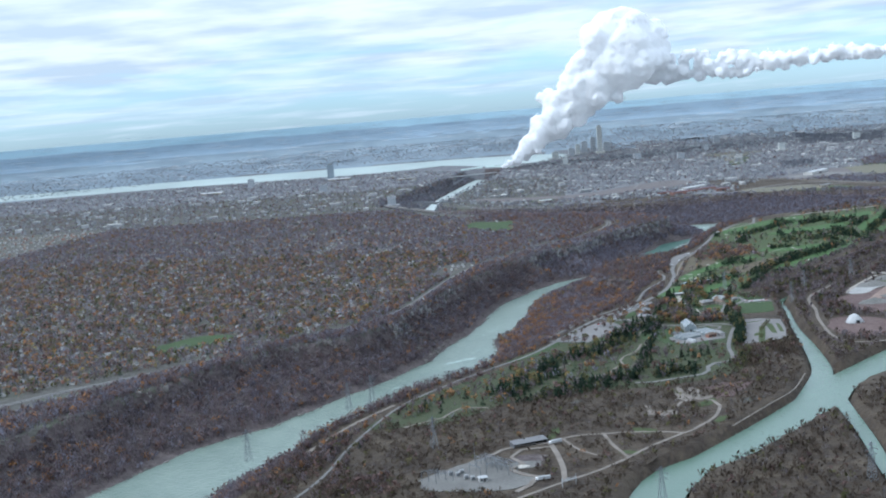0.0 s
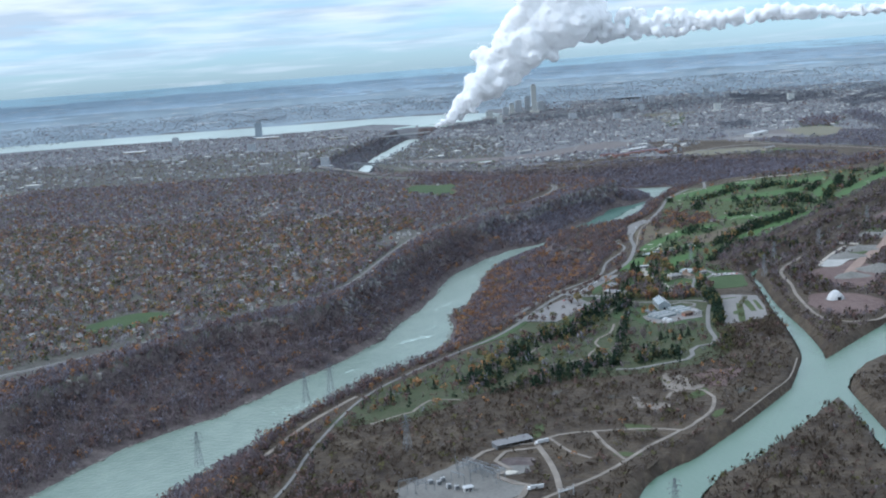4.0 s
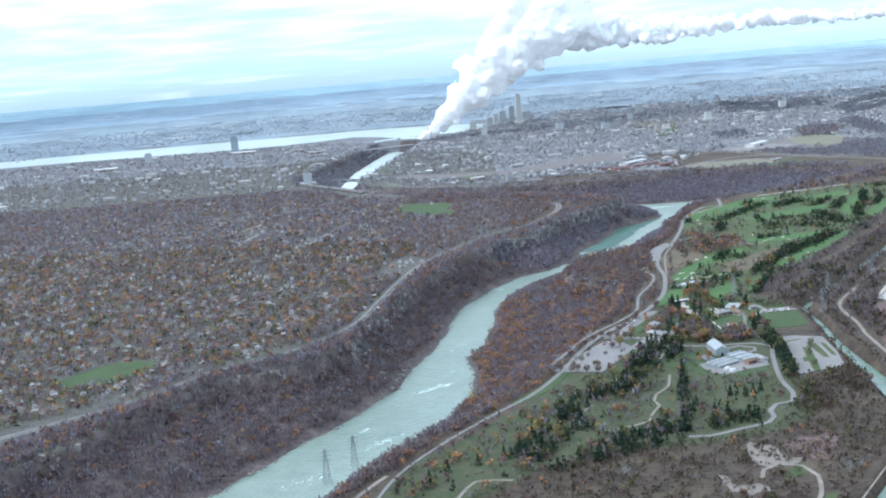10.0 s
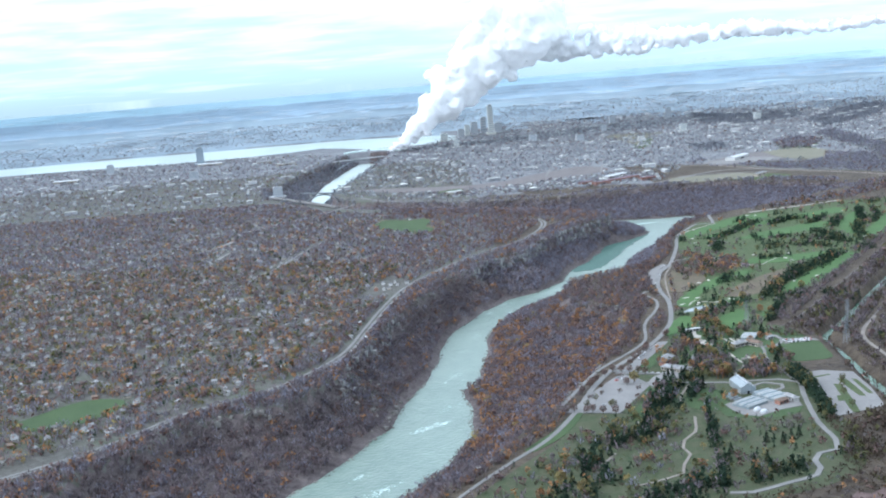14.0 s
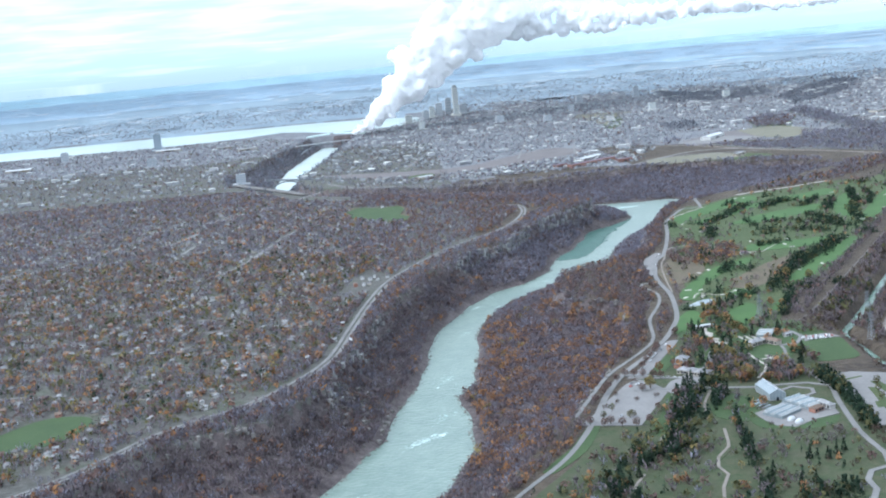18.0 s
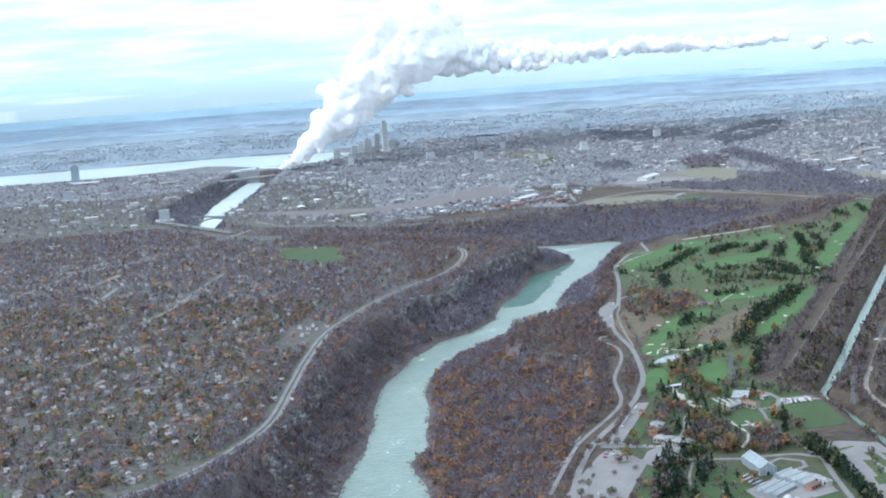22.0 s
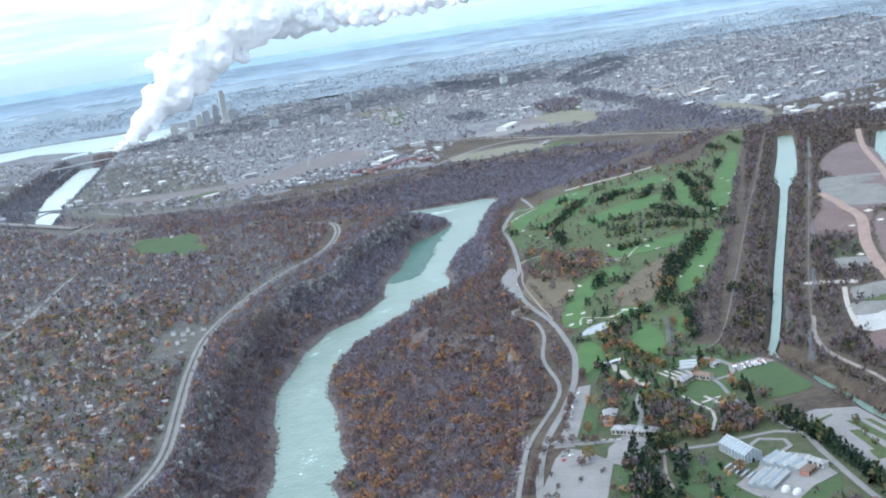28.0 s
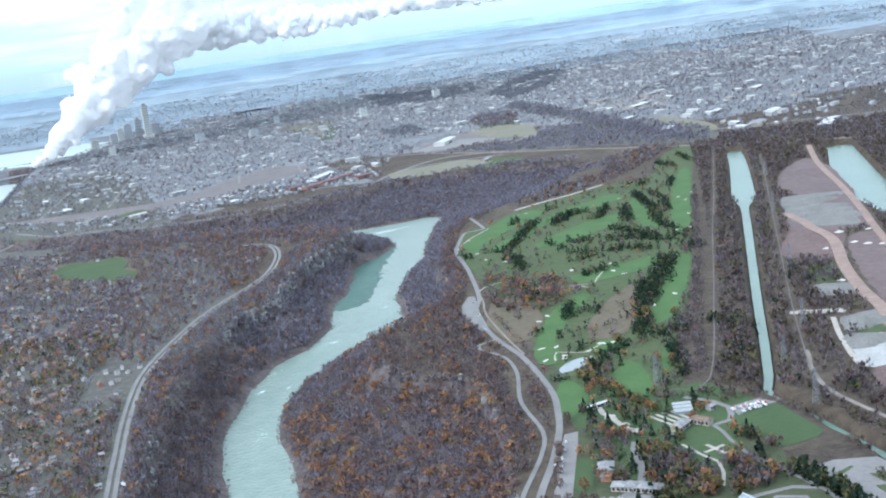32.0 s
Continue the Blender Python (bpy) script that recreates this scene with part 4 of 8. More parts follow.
for k, o in enumerate(TOWN_WOODS):
    turf("town_wood_floor_%d" % (k + 1), o, "suburb" if k in (0, 2) else "town", 0.25 + 0.02 * k, "dark leaf-strewn floor of a wood in the town", "wood floor")
for k, (o, mt) in enumerate((([(614, 2734), (707, 2855), (798, 2918), (950, 2771), (898, 2625), (778, 2683), (635, 2641)], "brown_field"), ([(1024, 2483), (1025, 2227), (1090, 2332), (1112, 2546)], "tan_field"), ([(634, 3764), (691, 3784), (613, 3425), (566, 3395)], "rough_grass"), ([(864, 2978), (972, 3025), (924, 2874), (847, 2860)], "rough_grass"))):
    turf("town_field_%d" % (k + 1), o, mt, 0.3 + 0.02 * k, "open field between the houses of the town", "field")
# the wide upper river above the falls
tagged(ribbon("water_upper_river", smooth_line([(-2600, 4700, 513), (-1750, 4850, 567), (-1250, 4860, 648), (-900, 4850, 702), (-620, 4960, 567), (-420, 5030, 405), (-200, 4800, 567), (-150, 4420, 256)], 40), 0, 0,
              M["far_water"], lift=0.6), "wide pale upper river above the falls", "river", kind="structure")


def far_fields(name, n, mat, label, seed, near=5600.0, most=17000.0, thin=1.0):
    """Fields and woods of the far plain, seen nearly edge-on."""
    g = np.random.default_rng(seed)
    d = near * (most / near) ** g.uniform(0, 1, n)
    a = g.uniform(-0.62, 0.95, n)
    c = FAR_C + np.stack([np.sin(a), np.cos(a)], 1) * d[:, None]
    w, h = d * g.uniform(0.002, 0.012, n) * thin, d * g.uniform(0.002, 0.007, n) * thin
    t = np.stack([np.cos(a), -np.sin(a)], 1)
    r = np.stack([np.sin(a), np.cos(a)], 1)
    q = [c + t * (w * i)[:, None] + r * (h * j)[:, None] for i, j in ((-1, -1), (1, -0.8), (0.9, 1), (-1.05, 0.9))]
    V = far(np.column_stack([np.stack(q, 1).reshape(-1, 2), np.repeat(3.0 + np.arange(n) * 0.15, 4)]))
    tagged(raw_mesh(name, V, np.arange(4 * n).reshape(-1, 4), mat), label, "fields", kind="stuff")


# haze over the plain is in these colours: washed out, woods blue-grey
M["pale_field"] = material("haze_tinted_fields", [(0.336, 0.348, 0.351), (0.448, 0.431, 0.413)], 0.003, rough=1.0, island=0.4)
M["dark_field"] = material("haze_tinted_woods", [(0.210, 0.242, 0.278), (0.262, 0.299, 0.338)], 0.003, rough=1.0, island=0.4)
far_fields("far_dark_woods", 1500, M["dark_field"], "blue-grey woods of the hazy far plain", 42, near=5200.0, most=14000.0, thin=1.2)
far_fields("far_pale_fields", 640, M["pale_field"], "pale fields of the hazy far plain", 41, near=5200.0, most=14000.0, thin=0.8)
# ---- helpers for things with parts ----
def part(name, bm, mat, parent=None, label=""):
    me = bpy.data.meshes.new(name)
    bm.to_mesh(me), bm.free()
    me.materials.append(mat)
    ob = new(name, me)
    ob.parent = parent
    if label:
        ob["label"] = label
    return ob


def thing(name, label, category, m=None, group=""):
    ob = new(name)
    ob.empty_display_size = 1.0
    if m is not None:
        ob.matrix_basis = m
    return tagged(ob, label, category, group)


def box(w, d, h, at=(0, 0, 0), bevel=0.0, bm=None, turn=0.0):
    """A block standing on its base at the given point."""
    bm = bm or bmesh.new()
    r = bmesh.ops.create_cube(bm, size=1, matrix=Matrix.Translation((at[0], at[1], at[2] + h / 2)) @ Matrix.Rotation(turn, 4, "Z") @ Matrix.Diagonal((w, d, h, 1)))
    if bevel:
        es = list({e for v in r["verts"] for e in v.link_edges})
        bmesh.ops.bevel(bm, geom=es, offset=bevel, segments=1, affect="EDGES")
    return bm


def prism(w, d, h, z=0.0, over=0.3, hip=0.0, bm=None, at=(0, 0)):
    """A pitched roof over w by d, with its ridge along x; hip draws the ridge ends in."""
    bm = bm or bmesh.new()
    a, b = w / 2 + over, d / 2 + over
    x, y = at
    v = [bm.verts.new((x + p[0], y + p[1], z + p[2])) for p in ((-a, -b, 0), (a, -b, 0), (a, b, 0), (-a, b, 0), (-a + hip, 0, h), (a - hip, 0, h),
                                                                   (-a, -b, -0.2), (a, -b, -0.2), (a, b, -0.2), (-a, b, -0.2))]
    for f in ((0, 1, 5, 4), (2, 3, 4, 5), (1, 2, 5), (3, 0, 4), (0, 6, 7, 1), (1, 7, 8, 2), (2, 8, 9, 3), (3, 9, 6, 0), (9, 8, 7, 6)):
        bm.faces.new([v[k] for k in f])
    return bm


def tube(r1, r2, h, at=(0, 0, 0), n=8, bm=None, to=None):
    """A tapered round post, upright or from one point to another."""
    bm = bm or bmesh.new()
    a = Vector(at)
    b = Vector(to) if to else a + Vector((0, 0, h))
    d = b - a
    m = Matrix.Translation((a + b) / 2) @ d.to_track_quat("Z", "Y").to_matrix().to_4x4()
    bmesh.ops.create_cone(bm, cap_ends=True, segments=n, radius1=r1, radius2=r2, depth=d.length, matrix=m)
    return bm


# ---- foliage ----
def leaf_material(name, cols):
    """Leaves and twigs: colour shifts from tree to tree, and half of the light passes through."""
    m = material(name, cols, 0.11, rough=0.95, spec=0.05, island=0.06, lo=0.3, hi=0.7, detail=2.0)
    nt = m.node_tree
    b = nt.nodes["Principled BSDF"]
    tl, mx = nt.nodes.new("ShaderNodeBsdfTranslucent"), nt.nodes.new("ShaderNodeMixShader")
    nt.links.new(b.inputs["Base Color"].links[0].from_socket, tl.inputs["Color"])
    mx.inputs[0].default_value = 0.5
    nt.links.new(b.outputs[0], mx.inputs[1]), nt.links.new(tl.outputs[0], mx.inputs[2])
    nt.links.new(mx.outputs[0], nt.nodes["Material Output"].inputs["Surface"])
    return m


LEAF = dict(
    # mauve bare twigs, with the bluish haze of the far gorge mixed in
    mauve=leaf_material("haze_tinted_mauve_twigs", [(0.200, 0.189, 0.231), (0.245, 0.236, 0.284), (0.298, 0.291, 0.342)]),
    bare=leaf_material("bare_twigs", [(0.160, 0.131, 0.143), (0.191, 0.158, 0.169), (0.223, 0.189, 0.198)]),
    grey=leaf_material("grey_twigs", [(0.167, 0.148, 0.153), (0.192, 0.171, 0.175), (0.222, 0.199, 0.201)]), scrub=leaf_material("scrub_twigs", [(0.065, 0.050, 0.041), (0.101, 0.078, 0.061), (0.142, 0.114, 0.084)]),
    russet=leaf_material("russet_leaves", [(0.151, 0.101, 0.098), (0.177, 0.119, 0.107), (0.208, 0.140, 0.118)]),
    shrub=leaf_material("dark_red_brown_leaves", [(0.072, 0.045, 0.040), (0.105, 0.062, 0.050), (0.140, 0.086, 0.062)]),
    orange=leaf_material("orange_leaves", [(0.265, 0.146, 0.083), (0.329, 0.177, 0.088), (0.399, 0.221, 0.101)]),
    yellow=leaf_material("yellow_leaves", [(0.191, 0.152, 0.074), (0.261, 0.206, 0.088), (0.332, 0.271, 0.122)]),
    pine=leaf_material("conifer_needles", [(0.018, 0.033, 0.024), (0.032, 0.052, 0.035), (0.05, 0.075, 0.045)]),
    olive=leaf_material("olive_leaves", [(0.078, 0.080, 0.040), (0.124, 0.119, 0.057), (0.169, 0.156, 0.074)]),
    bark=material("bark", [(0.06, 0.05, 0.04), (0.12, 0.10, 0.085)], 0.8, rough=0.95),
)


def crown_quads(n, k, r, h, z0, size, seed, style="leaf"):
    """Vertices of k small leaf clumps for each of n crowns: n x k x 4 x 3, round the origin."""
    g = np.random.default_rng(seed)
    u = g.normal(size=(n, k, 3))
    u /= np.linalg.norm(u, axis=2, keepdims=True)
    rad = g.uniform(0.35, 1.05, (n, k, 1)) ** 0.6
    c = u * rad
    if style == "cone":
        t = g.uniform(0, 1, (n, k)) ** 1.3
        a = g.uniform(0, 2 * np.pi, (n, k))
        w = (1 - t) * g.uniform(0.55, 1.1, (n, k))
        c = np.stack([np.cos(a) * w, np.sin(a) * w, t * 2 - 1], 2)
    c = c * np.stack([r, r, h / 2], 1)[:, None, :]
    c[..., 2] += (z0 + h / 2)[:, None]
    d1 = g.normal(size=(n, k, 3))
    d2 = g.normal(size=(n, k, 3))
    if style == "twig":
        d1 = u * np.array([0.6, 0.6, 0.4]) + np.array([0, 0, 0.9]) + 0.25 * d1
        d2 *= np.array([1, 1, 0.3])
    d1 /= np.linalg.norm(d1, axis=2, keepdims=True)
    d2 -= (d1 * d2).sum(2, keepdims=True) * d1
    d2 /= np.linalg.norm(d2, axis=2, keepdims=True)
    s1 = (size[:, None] * g.uniform(0.6, 1.3, (n, k)))[..., None]
    s2 = s1 * (0.45 if style == "twig" else 0.8) * g.uniform(0.6, 1.2, (n, k, 1))
    j = g.uniform(0.5, 1.2, (4, n, k, 1))
    return np.stack([c + d1 * s1 * j[0], c + d2 * s2 * j[1], c - d1 * s1 * j[2], c - d2 * s2 * j[3]], 2)


def forest(name, P, hts, mat, label, k=9, wide=0.42, size=0.26, seed=1, style="leaf", low=0.2, parent=None):
    """Many trees as one mass of leaf clumps, each tree with its stem."""
    n = len(P)
    if not n:
        return None
    z = height(P)
    r, h = hts * wide, hts * (1 - low)
    q = crown_quads(n, k, r, h, hts * low, hts * size, seed, style)
    stem = np.zeros((n, 1, 4, 3))
    stem[:, 0, :, 0] = np.array([-1, 1, 1, -1]) * 0.035 * hts[:, None]
    stem[:, 0, :, 1] = np.array([-1, 1, 1, -1]) * 0.02 * hts[:, None]
    stem[:, 0, :, 2] = np.array([0, 0, 1, 1]) * 0.7 * hts[:, None] - 0.5
    V = np.concatenate([q, stem], 1)
    # every clump is shaded as part of its rounded crown
    mid = np.zeros((n, 1, 1, 3))
    mid[:, 0, 0, 2] = hts * (low + (1 - low) * (0.25 if style == "cone" else 0.42))
    nrm = (V - mid) / np.stack([r, r, h / 2], 1)[:, None, None, :]
    face = np.cross(V[:, :, 1] - V[:, :, 0], V[:, :, 2] - V[:, :, 0])
    back = (face * nrm.mean(2)).sum(2) < 0
    nrm[..., 2] += 1.6
    nrm += 0.2 * np.repeat(np.random.default_rng(seed + 900).normal(size=(n, k + 1, 1, 3)), 4, 2)
    nrm /= np.maximum(np.linalg.norm(nrm, axis=3, keepdims=True), 1e-6)
    V[back] = V[back][:, ::-1]
    nrm[back] = nrm[back][:, ::-1]
    V += np.column_stack([P, z])[:, None, None, :]
    V = far(V.reshape(-1, 3))
    F = np.arange(len(V)).reshape(-1, 4)
    ob = raw_mesh(name, V, F, mat, smooth=True)
    ob.data.attributes.new("custom_normal", "FLOAT_VECTOR", "POINT").data.foreach_set("vector", nrm.astype(np.float32).ravel())
    return tagged(ob, label, "trees", kind="stuff")


# ---- where things may grow: a raster of the ground that is taken ----
CELL, GX, GY = 3.0, -1400.0, -100.0
taken = np.zeros((1000, 900), bool)


def mark(P):
    i, j = ((P[:, 1] - GY) / CELL).astype(int), ((P[:, 0] - GX) / CELL).astype(int)
    ok = (i >= 0) & (i < taken.shape[0]) & (j >= 0) & (j < taken.shape[1])
    taken[i[ok], j[ok]] = True


def is_taken(P):
    i, j = ((P[:, 1] - GY) / CELL).astype(int), ((P[:, 0] - GX) / CELL).astype(int)
    ok = (i >= 0) & (i < taken.shape[0]) & (j >= 0) & (j < taken.shape[1])
    out = np.zeros(len(P), bool)
    out[ok] = taken[i[ok], j[ok]]
    return out


def mark_all():
    for o in KEEP_POLYS:
        o = np.asarray(o)
        gx, gy = np.meshgrid(np.arange(o[:, 0].min(), o[:, 0].max() + 1, 1.5), np.arange(o[:, 1].min(), o[:, 1].max() + 1, 1.5))
        P = np.stack([gx.ravel(), gy.ravel()], 1)
        if len(P) < 400000:
            mark(P[inside(P, o)])
    for line, w in KEEP_LINES:
        for f in np.linspace(-1, 1, 9):
            d = np.gradient(line, axis=0)
            n = np.stack([-d[:, 1], d[:, 0]], 1) / np.maximum(np.hypot(*d.T), 1e-9)[:, None]
            L = line + n * (w * f)[:, None]
            t = np.linspace(0, len(L) - 1, len(L) * 6)
            mark(np.stack([np.interp(t, np.arange(len(L)), L[:, k]) for k in range(2)], 1))


def block(x, y, rx, ry=None):
    ry = ry or rx
    gx, gy = np.meshgrid(np.arange(x - rx, x + rx + 1, 1.5), np.arange(y - ry, y + ry + 1, 1.5))
    mark(np.stack([gx.ravel(), gy.ravel()], 1))


def scatter(poly, density, seed, clump=0.0, clump_size=60.0, free=False):
    """Random points in an outline, thinned by clumps, off what is taken."""
    o = np.array(poly, float)
    g = np.random.default_rng(seed)
    lo, hi = o.min(0), o.max(0)
    n = int(np.prod(hi - lo) * density)
    P = g.uniform(lo, hi, (n, 2))
    P = P[inside(P, o)]
    if clump:
        P = P[g.uniform(size=len(P)) < 1 - clump + clump * (wave(P, clump_size, seed + 50) > 0)]
    return P if free else P[~is_taken(P)]


# ---- buildings ----
M.update(
    white_wall=material("white_siding", [(0.377, 0.371, 0.354), (0.451, 0.444, 0.426)], 0.3, rough=0.8, per_object=0.2),
    brick=material("brick_wall", [(0.20, 0.10, 0.075), (0.29, 0.155, 0.115)], 0.4, rough=0.9, per_object=0.2),
    beige=material("beige_siding", [(0.285, 0.255, 0.210), (0.375, 0.345, 0.292)], 0.3, rough=0.85, per_object=0.2),
    roof_dark=material("dark_shingles", [(0.06, 0.058, 0.058), (0.12, 0.115, 0.112)], 0.3, rough=0.9, per_object=0.25),
    roof_grey=material("grey_shingles", [(0.158, 0.156, 0.158), (0.254, 0.249, 0.246)], 0.3, rough=0.9, per_object=0.25),
    roof_brown=material("brown_shingles", [(0.12, 0.085, 0.065), (0.19, 0.14, 0.11)], 0.3, rough=0.9, per_object=0.25),
    roof_white=material("white_roofing", [(0.358, 0.363, 0.363), (0.420, 0.425, 0.425)], 0.1, rough=0.6),
    glasshouse=material("greenhouse_glazing", [(0.160, 0.192, 0.206), (0.195, 0.226, 0.238)], 0.15, rough=0.18, spec=0.6),
    concrete=material("concrete", [(0.190, 0.192, 0.187), (0.259, 0.264, 0.262)], 0.2, rough=0.9),
    steel=material("galvanised_steel", [(0.173, 0.186, 0.200), (0.242, 0.258, 0.275)], 0.5, rough=0.5, metal=0.6),
    window=material("dark_window_glass", [(0.012, 0.015, 0.019), (0.023, 0.030, 0.037)], 0.5, rough=0.1, spec=0.6),
    far_glass=material("tower_glass", [(0.20, 0.24, 0.27), (0.25, 0.29, 0.32)], 0.02, rough=0.3),
    roof_red=material("red_roofing", [(0.111, 0.069, 0.080), (0.152, 0.107, 0.120)], 0.2, rough=0.85),
)
WALLS, ROOFS = ("white_wall", "beige", "brick", "white_wall"), ("roof_dark", "roof_grey", "roof_brown", "roof_grey")
WALL_WORD = {"white_wall": "white", "beige": "beige", "brick": "brick"}
ROOF_WORD = {"roof_dark": "dark", "roof_grey": "grey", "roof_brown": "brown"}


def make_house(kind, w, d, h, wall, roof):
    """A suburban house: walls, pitched roof, a lower wing, chimney and windows."""
    ob = thing("house", "small %s house with a %s pitched roof among trees" % (WALL_WORD[wall], ROOF_WORD[roof]), "house", group="houses of the far bank")
    part("wall", box(w, d, h), M[wall], ob)
    r = part("roof", prism(w, d, d * 0.42, h, 0.35, hip=(d * 0.4 if kind % 2 else 0.0)), M[roof], ob)
    if kind % 3 != 1:
        part("wing", box(w * 0.5, d * 0.7, h * 0.62, (w * 0.3, d * 0.75, 0)), M[wall], ob)
        part("wing_roof", prism(w * 0.5, d * 0.7, d * 0.25, h * 0.62, 0.25, at=(w * 0.3, d * 0.75)), M[roof], ob)
    part("chimney", box(0.5, 0.5, 1.5, (w * 0.2, 0.4, h + d * 0.25)), M["brick"], r)
    for sx in (-0.28, 0.25):
        for sy in (-1, 1):
            part("window", box(0.9, 0.06, 0.9, (w * sx, sy * (d / 2 + 0.02), h * 0.45)), M["window"], ob)
    return ob


HOUSES = []
for k in range(8):
    HOUSES.append(make_house(k, 3.9 + 0.5 * (k % 3), 3.2 + 0.4 * (k % 2), 2.5 + 0.5 * (k % 3 == 0), WALLS[k % 4], ROOFS[(k * 3 + k // 4) % 4]))
    HOUSES[-1].location = (-420 - 16 * k, 1010 + 6 * k, 0)
    block(-420 - 16 * k, 1010 + 6 * k, 4)

mark_all()
US_TOWN = [(-185, 972), (-146, 1020), (-118, 1090), (-103, 1190), (-88, 1300), (-66, 1412), (-28, 1514), (18, 1610), (86, 1712), (118, 1780), (140, 1870), (110, 1975), (60, 2010), (-20, 2060), (-120, 2200), (-250, 2330),
           (-350, 2560), (-1500, 2600), (-1500, 1500), (-900, 1150), (-560, 700), (-420, 730), (-300, 845), (-232, 930)]
g = np.random.default_rng(31)
spots = scatter(US_TOWN, 0.0048, 32, clump=0.7, clump_size=70)
# houses keep a distance from one another
order = np.argsort(np.hypot(spots[:, 0] + 130, spots[:, 1] - 1000))
spots = spots[order]
kept, cells = [], {}
for p in spots:
    c = (int(p[0] // 8), int(p[1] // 8))
    if any((c[0] + i, c[1] + j) in cells and np.hypot(*(cells[(c[0] + i, c[1] + j)] - p)) < 7 for i in (-1, 0, 1) for j in (-1, 0, 1)):
        continue
    wood = p[0] > np.interp(p[1], [1400, 1600, 1800, 2000], [-150, -60, -20, -60]) and p[1] > 1450
    if wood and g.uniform() < 0.93:
        continue
    cells[c] = p
    kept.append(p)
NEAR_HOUSES, REST = kept[:270], np.array(kept[270:])
for k, p in enumerate(NEAR_HOUSES):
    copy_thing(HOUSES[k % 8], pose(p[0], p[1], 0, 0, 0, g.choice([8, 98, 188, 278]) + g.normal(0, 6)))
    block(p[0], p[1], 3)
if len(REST):
    for p in REST[:4000]:
        block(p[0], p[1], 2)


def house_mass(name, P, w, d, h, rh, wall, roof, label, seed, turn=0.15):
    """Distant houses: block and pitched roof, joined."""
    g = np.random.default_rng(seed)
    n = len(P)
    if not n:
        return
    w, d, h = w * g.uniform(0.7, 1.3, n), d * g.uniform(0.75, 1.25, n), h * g.uniform(0.8, 1.3, n)
    t = turn + g.choice([0, np.pi / 2], n) + g.normal(0, 0.1, n)
    z = height(P)
    c, s = np.cos(t), np.sin(t)

    def at(x, y, zz):
        return np.stack([P[:, 0] + x * c - y * s, P[:, 1] + x * s + y * c, z + zz], 1)
    a, b = w / 2, d / 2
    lowv = [at(x, y, 0 * h - 0.3) for x, y in ((-a, -b), (a, -b), (a, b), (-a, b))]
    top = [at(x, y, h) for x, y in ((-a, -b), (a, -b), (a, b), (-a, b))]
    V = far(np.stack(lowv + top, 1).reshape(-1, 3))
    i = np.arange(n)[:, None] * 8
    F = np.concatenate([i + np.array(f) for f in ((0, 1, 5, 4), (1, 2, 6, 5), (2, 3, 7, 6), (3, 0, 4, 7))], 0)
    tagged(raw_mesh(name, V, F, M[wall]), label, "houses", kind="stuff")
    e = 1.08
    ev = [at(x * e, y * e, h) for x, y in ((-a, -b), (a, -b), (a, b), (-a, b))]
    rg = [at(-a * e, 0 * b, h + rh * d), at(a * e, 0 * b, h + rh * d)]
    V = far(np.stack(ev + rg, 1).reshape(-1, 3))
    i = np.arange(n)[:, None] * 6
    F = np.concatenate([i + np.array(f) for f in ((0, 1, 5, 4), (2, 3, 4, 5), (1, 2, 5, 5), (3, 0, 4, 4))], 0)
    F4 = F[: 2 * n]
    tri = F[2 * n:, :3]
    tagged(raw_mesh(name + "_roofs", V, F4, M[roof]), label.replace("houses", "house roofs"), "roofs", kind="stuff")
    raw = raw_mesh(name + "_gables", V, tri, M[wall])
    tagged(raw, label.replace("houses", "house gables"), "gables", kind="stuff")


if len(REST):
    for k in range(4):
        house_mass("suburb_houses", REST[k::4], 4.2, 3.5, 2.6, 0.42, WALLS[k], ROOFS[k], "%s suburban houses between autumn trees" % WALL_WORD[WALLS[k]], 60 + k)

# the far town on the other side of the gorge
M.update(
    # town walls and roofs are paled and blued to stand for haze
    town_wall=material("haze_tinted_town_walls", [(0.259, 0.267, 0.277), (0.373, 0.375, 0.380)], 0.02, rough=0.9, island=0.25),
    town_roof=material("haze_tinted_town_roofs", [(0.156, 0.167, 0.175), (0.228, 0.243, 0.247)], 0.02, rough=0.9, island=0.25),
    town_pale=material("pale_town_roofs", [(0.320, 0.321, 0.296), (0.465, 0.463, 0.423)], 0.02, rough=0.8, island=0.3),
)
# bare twigs for far trees, lightened and blued in place of haze
LEAF["far"] = leaf_material("haze_tinted_bare_woods", [(0.164, 0.168, 0.195), (0.204, 0.213, 0.240), (0.248, 0.260, 0.286)])
TOWN = [(-150, 2500), (60, 2420), (300, 2400), (470, 2450), (560, 2720), (640, 2900), (700, 3000), (1300, 3000), (2400, 3600), (3200, 5200), (300, 5600), (-120, 4200), (-190, 3700), (-205, 3300), (-235, 2950), (-250, 2750), (-215, 2570)]
TOWN_E = [(620, 2900), (900, 2350), (1150, 2000), (1700, 1500), (3200, 1700), (3600, 4200), (1700, 3500), (1250, 3000)]
TOWN_W = [(-395, 2640), (-410, 3200), (-375, 3800), (-350, 4150), (-600, 4450), (-1500, 4500), (-2600, 4200), (-2600, 2600)]
OUTER = [(-2600, 4300), (-1500, 5400), (-200, 5700), (300, 5500), (2800, 5100), (3400, 4200), (6200, 3600), (6200, 6200), (3000, 8200), (-1500, 8400), (-4200, 6400)]
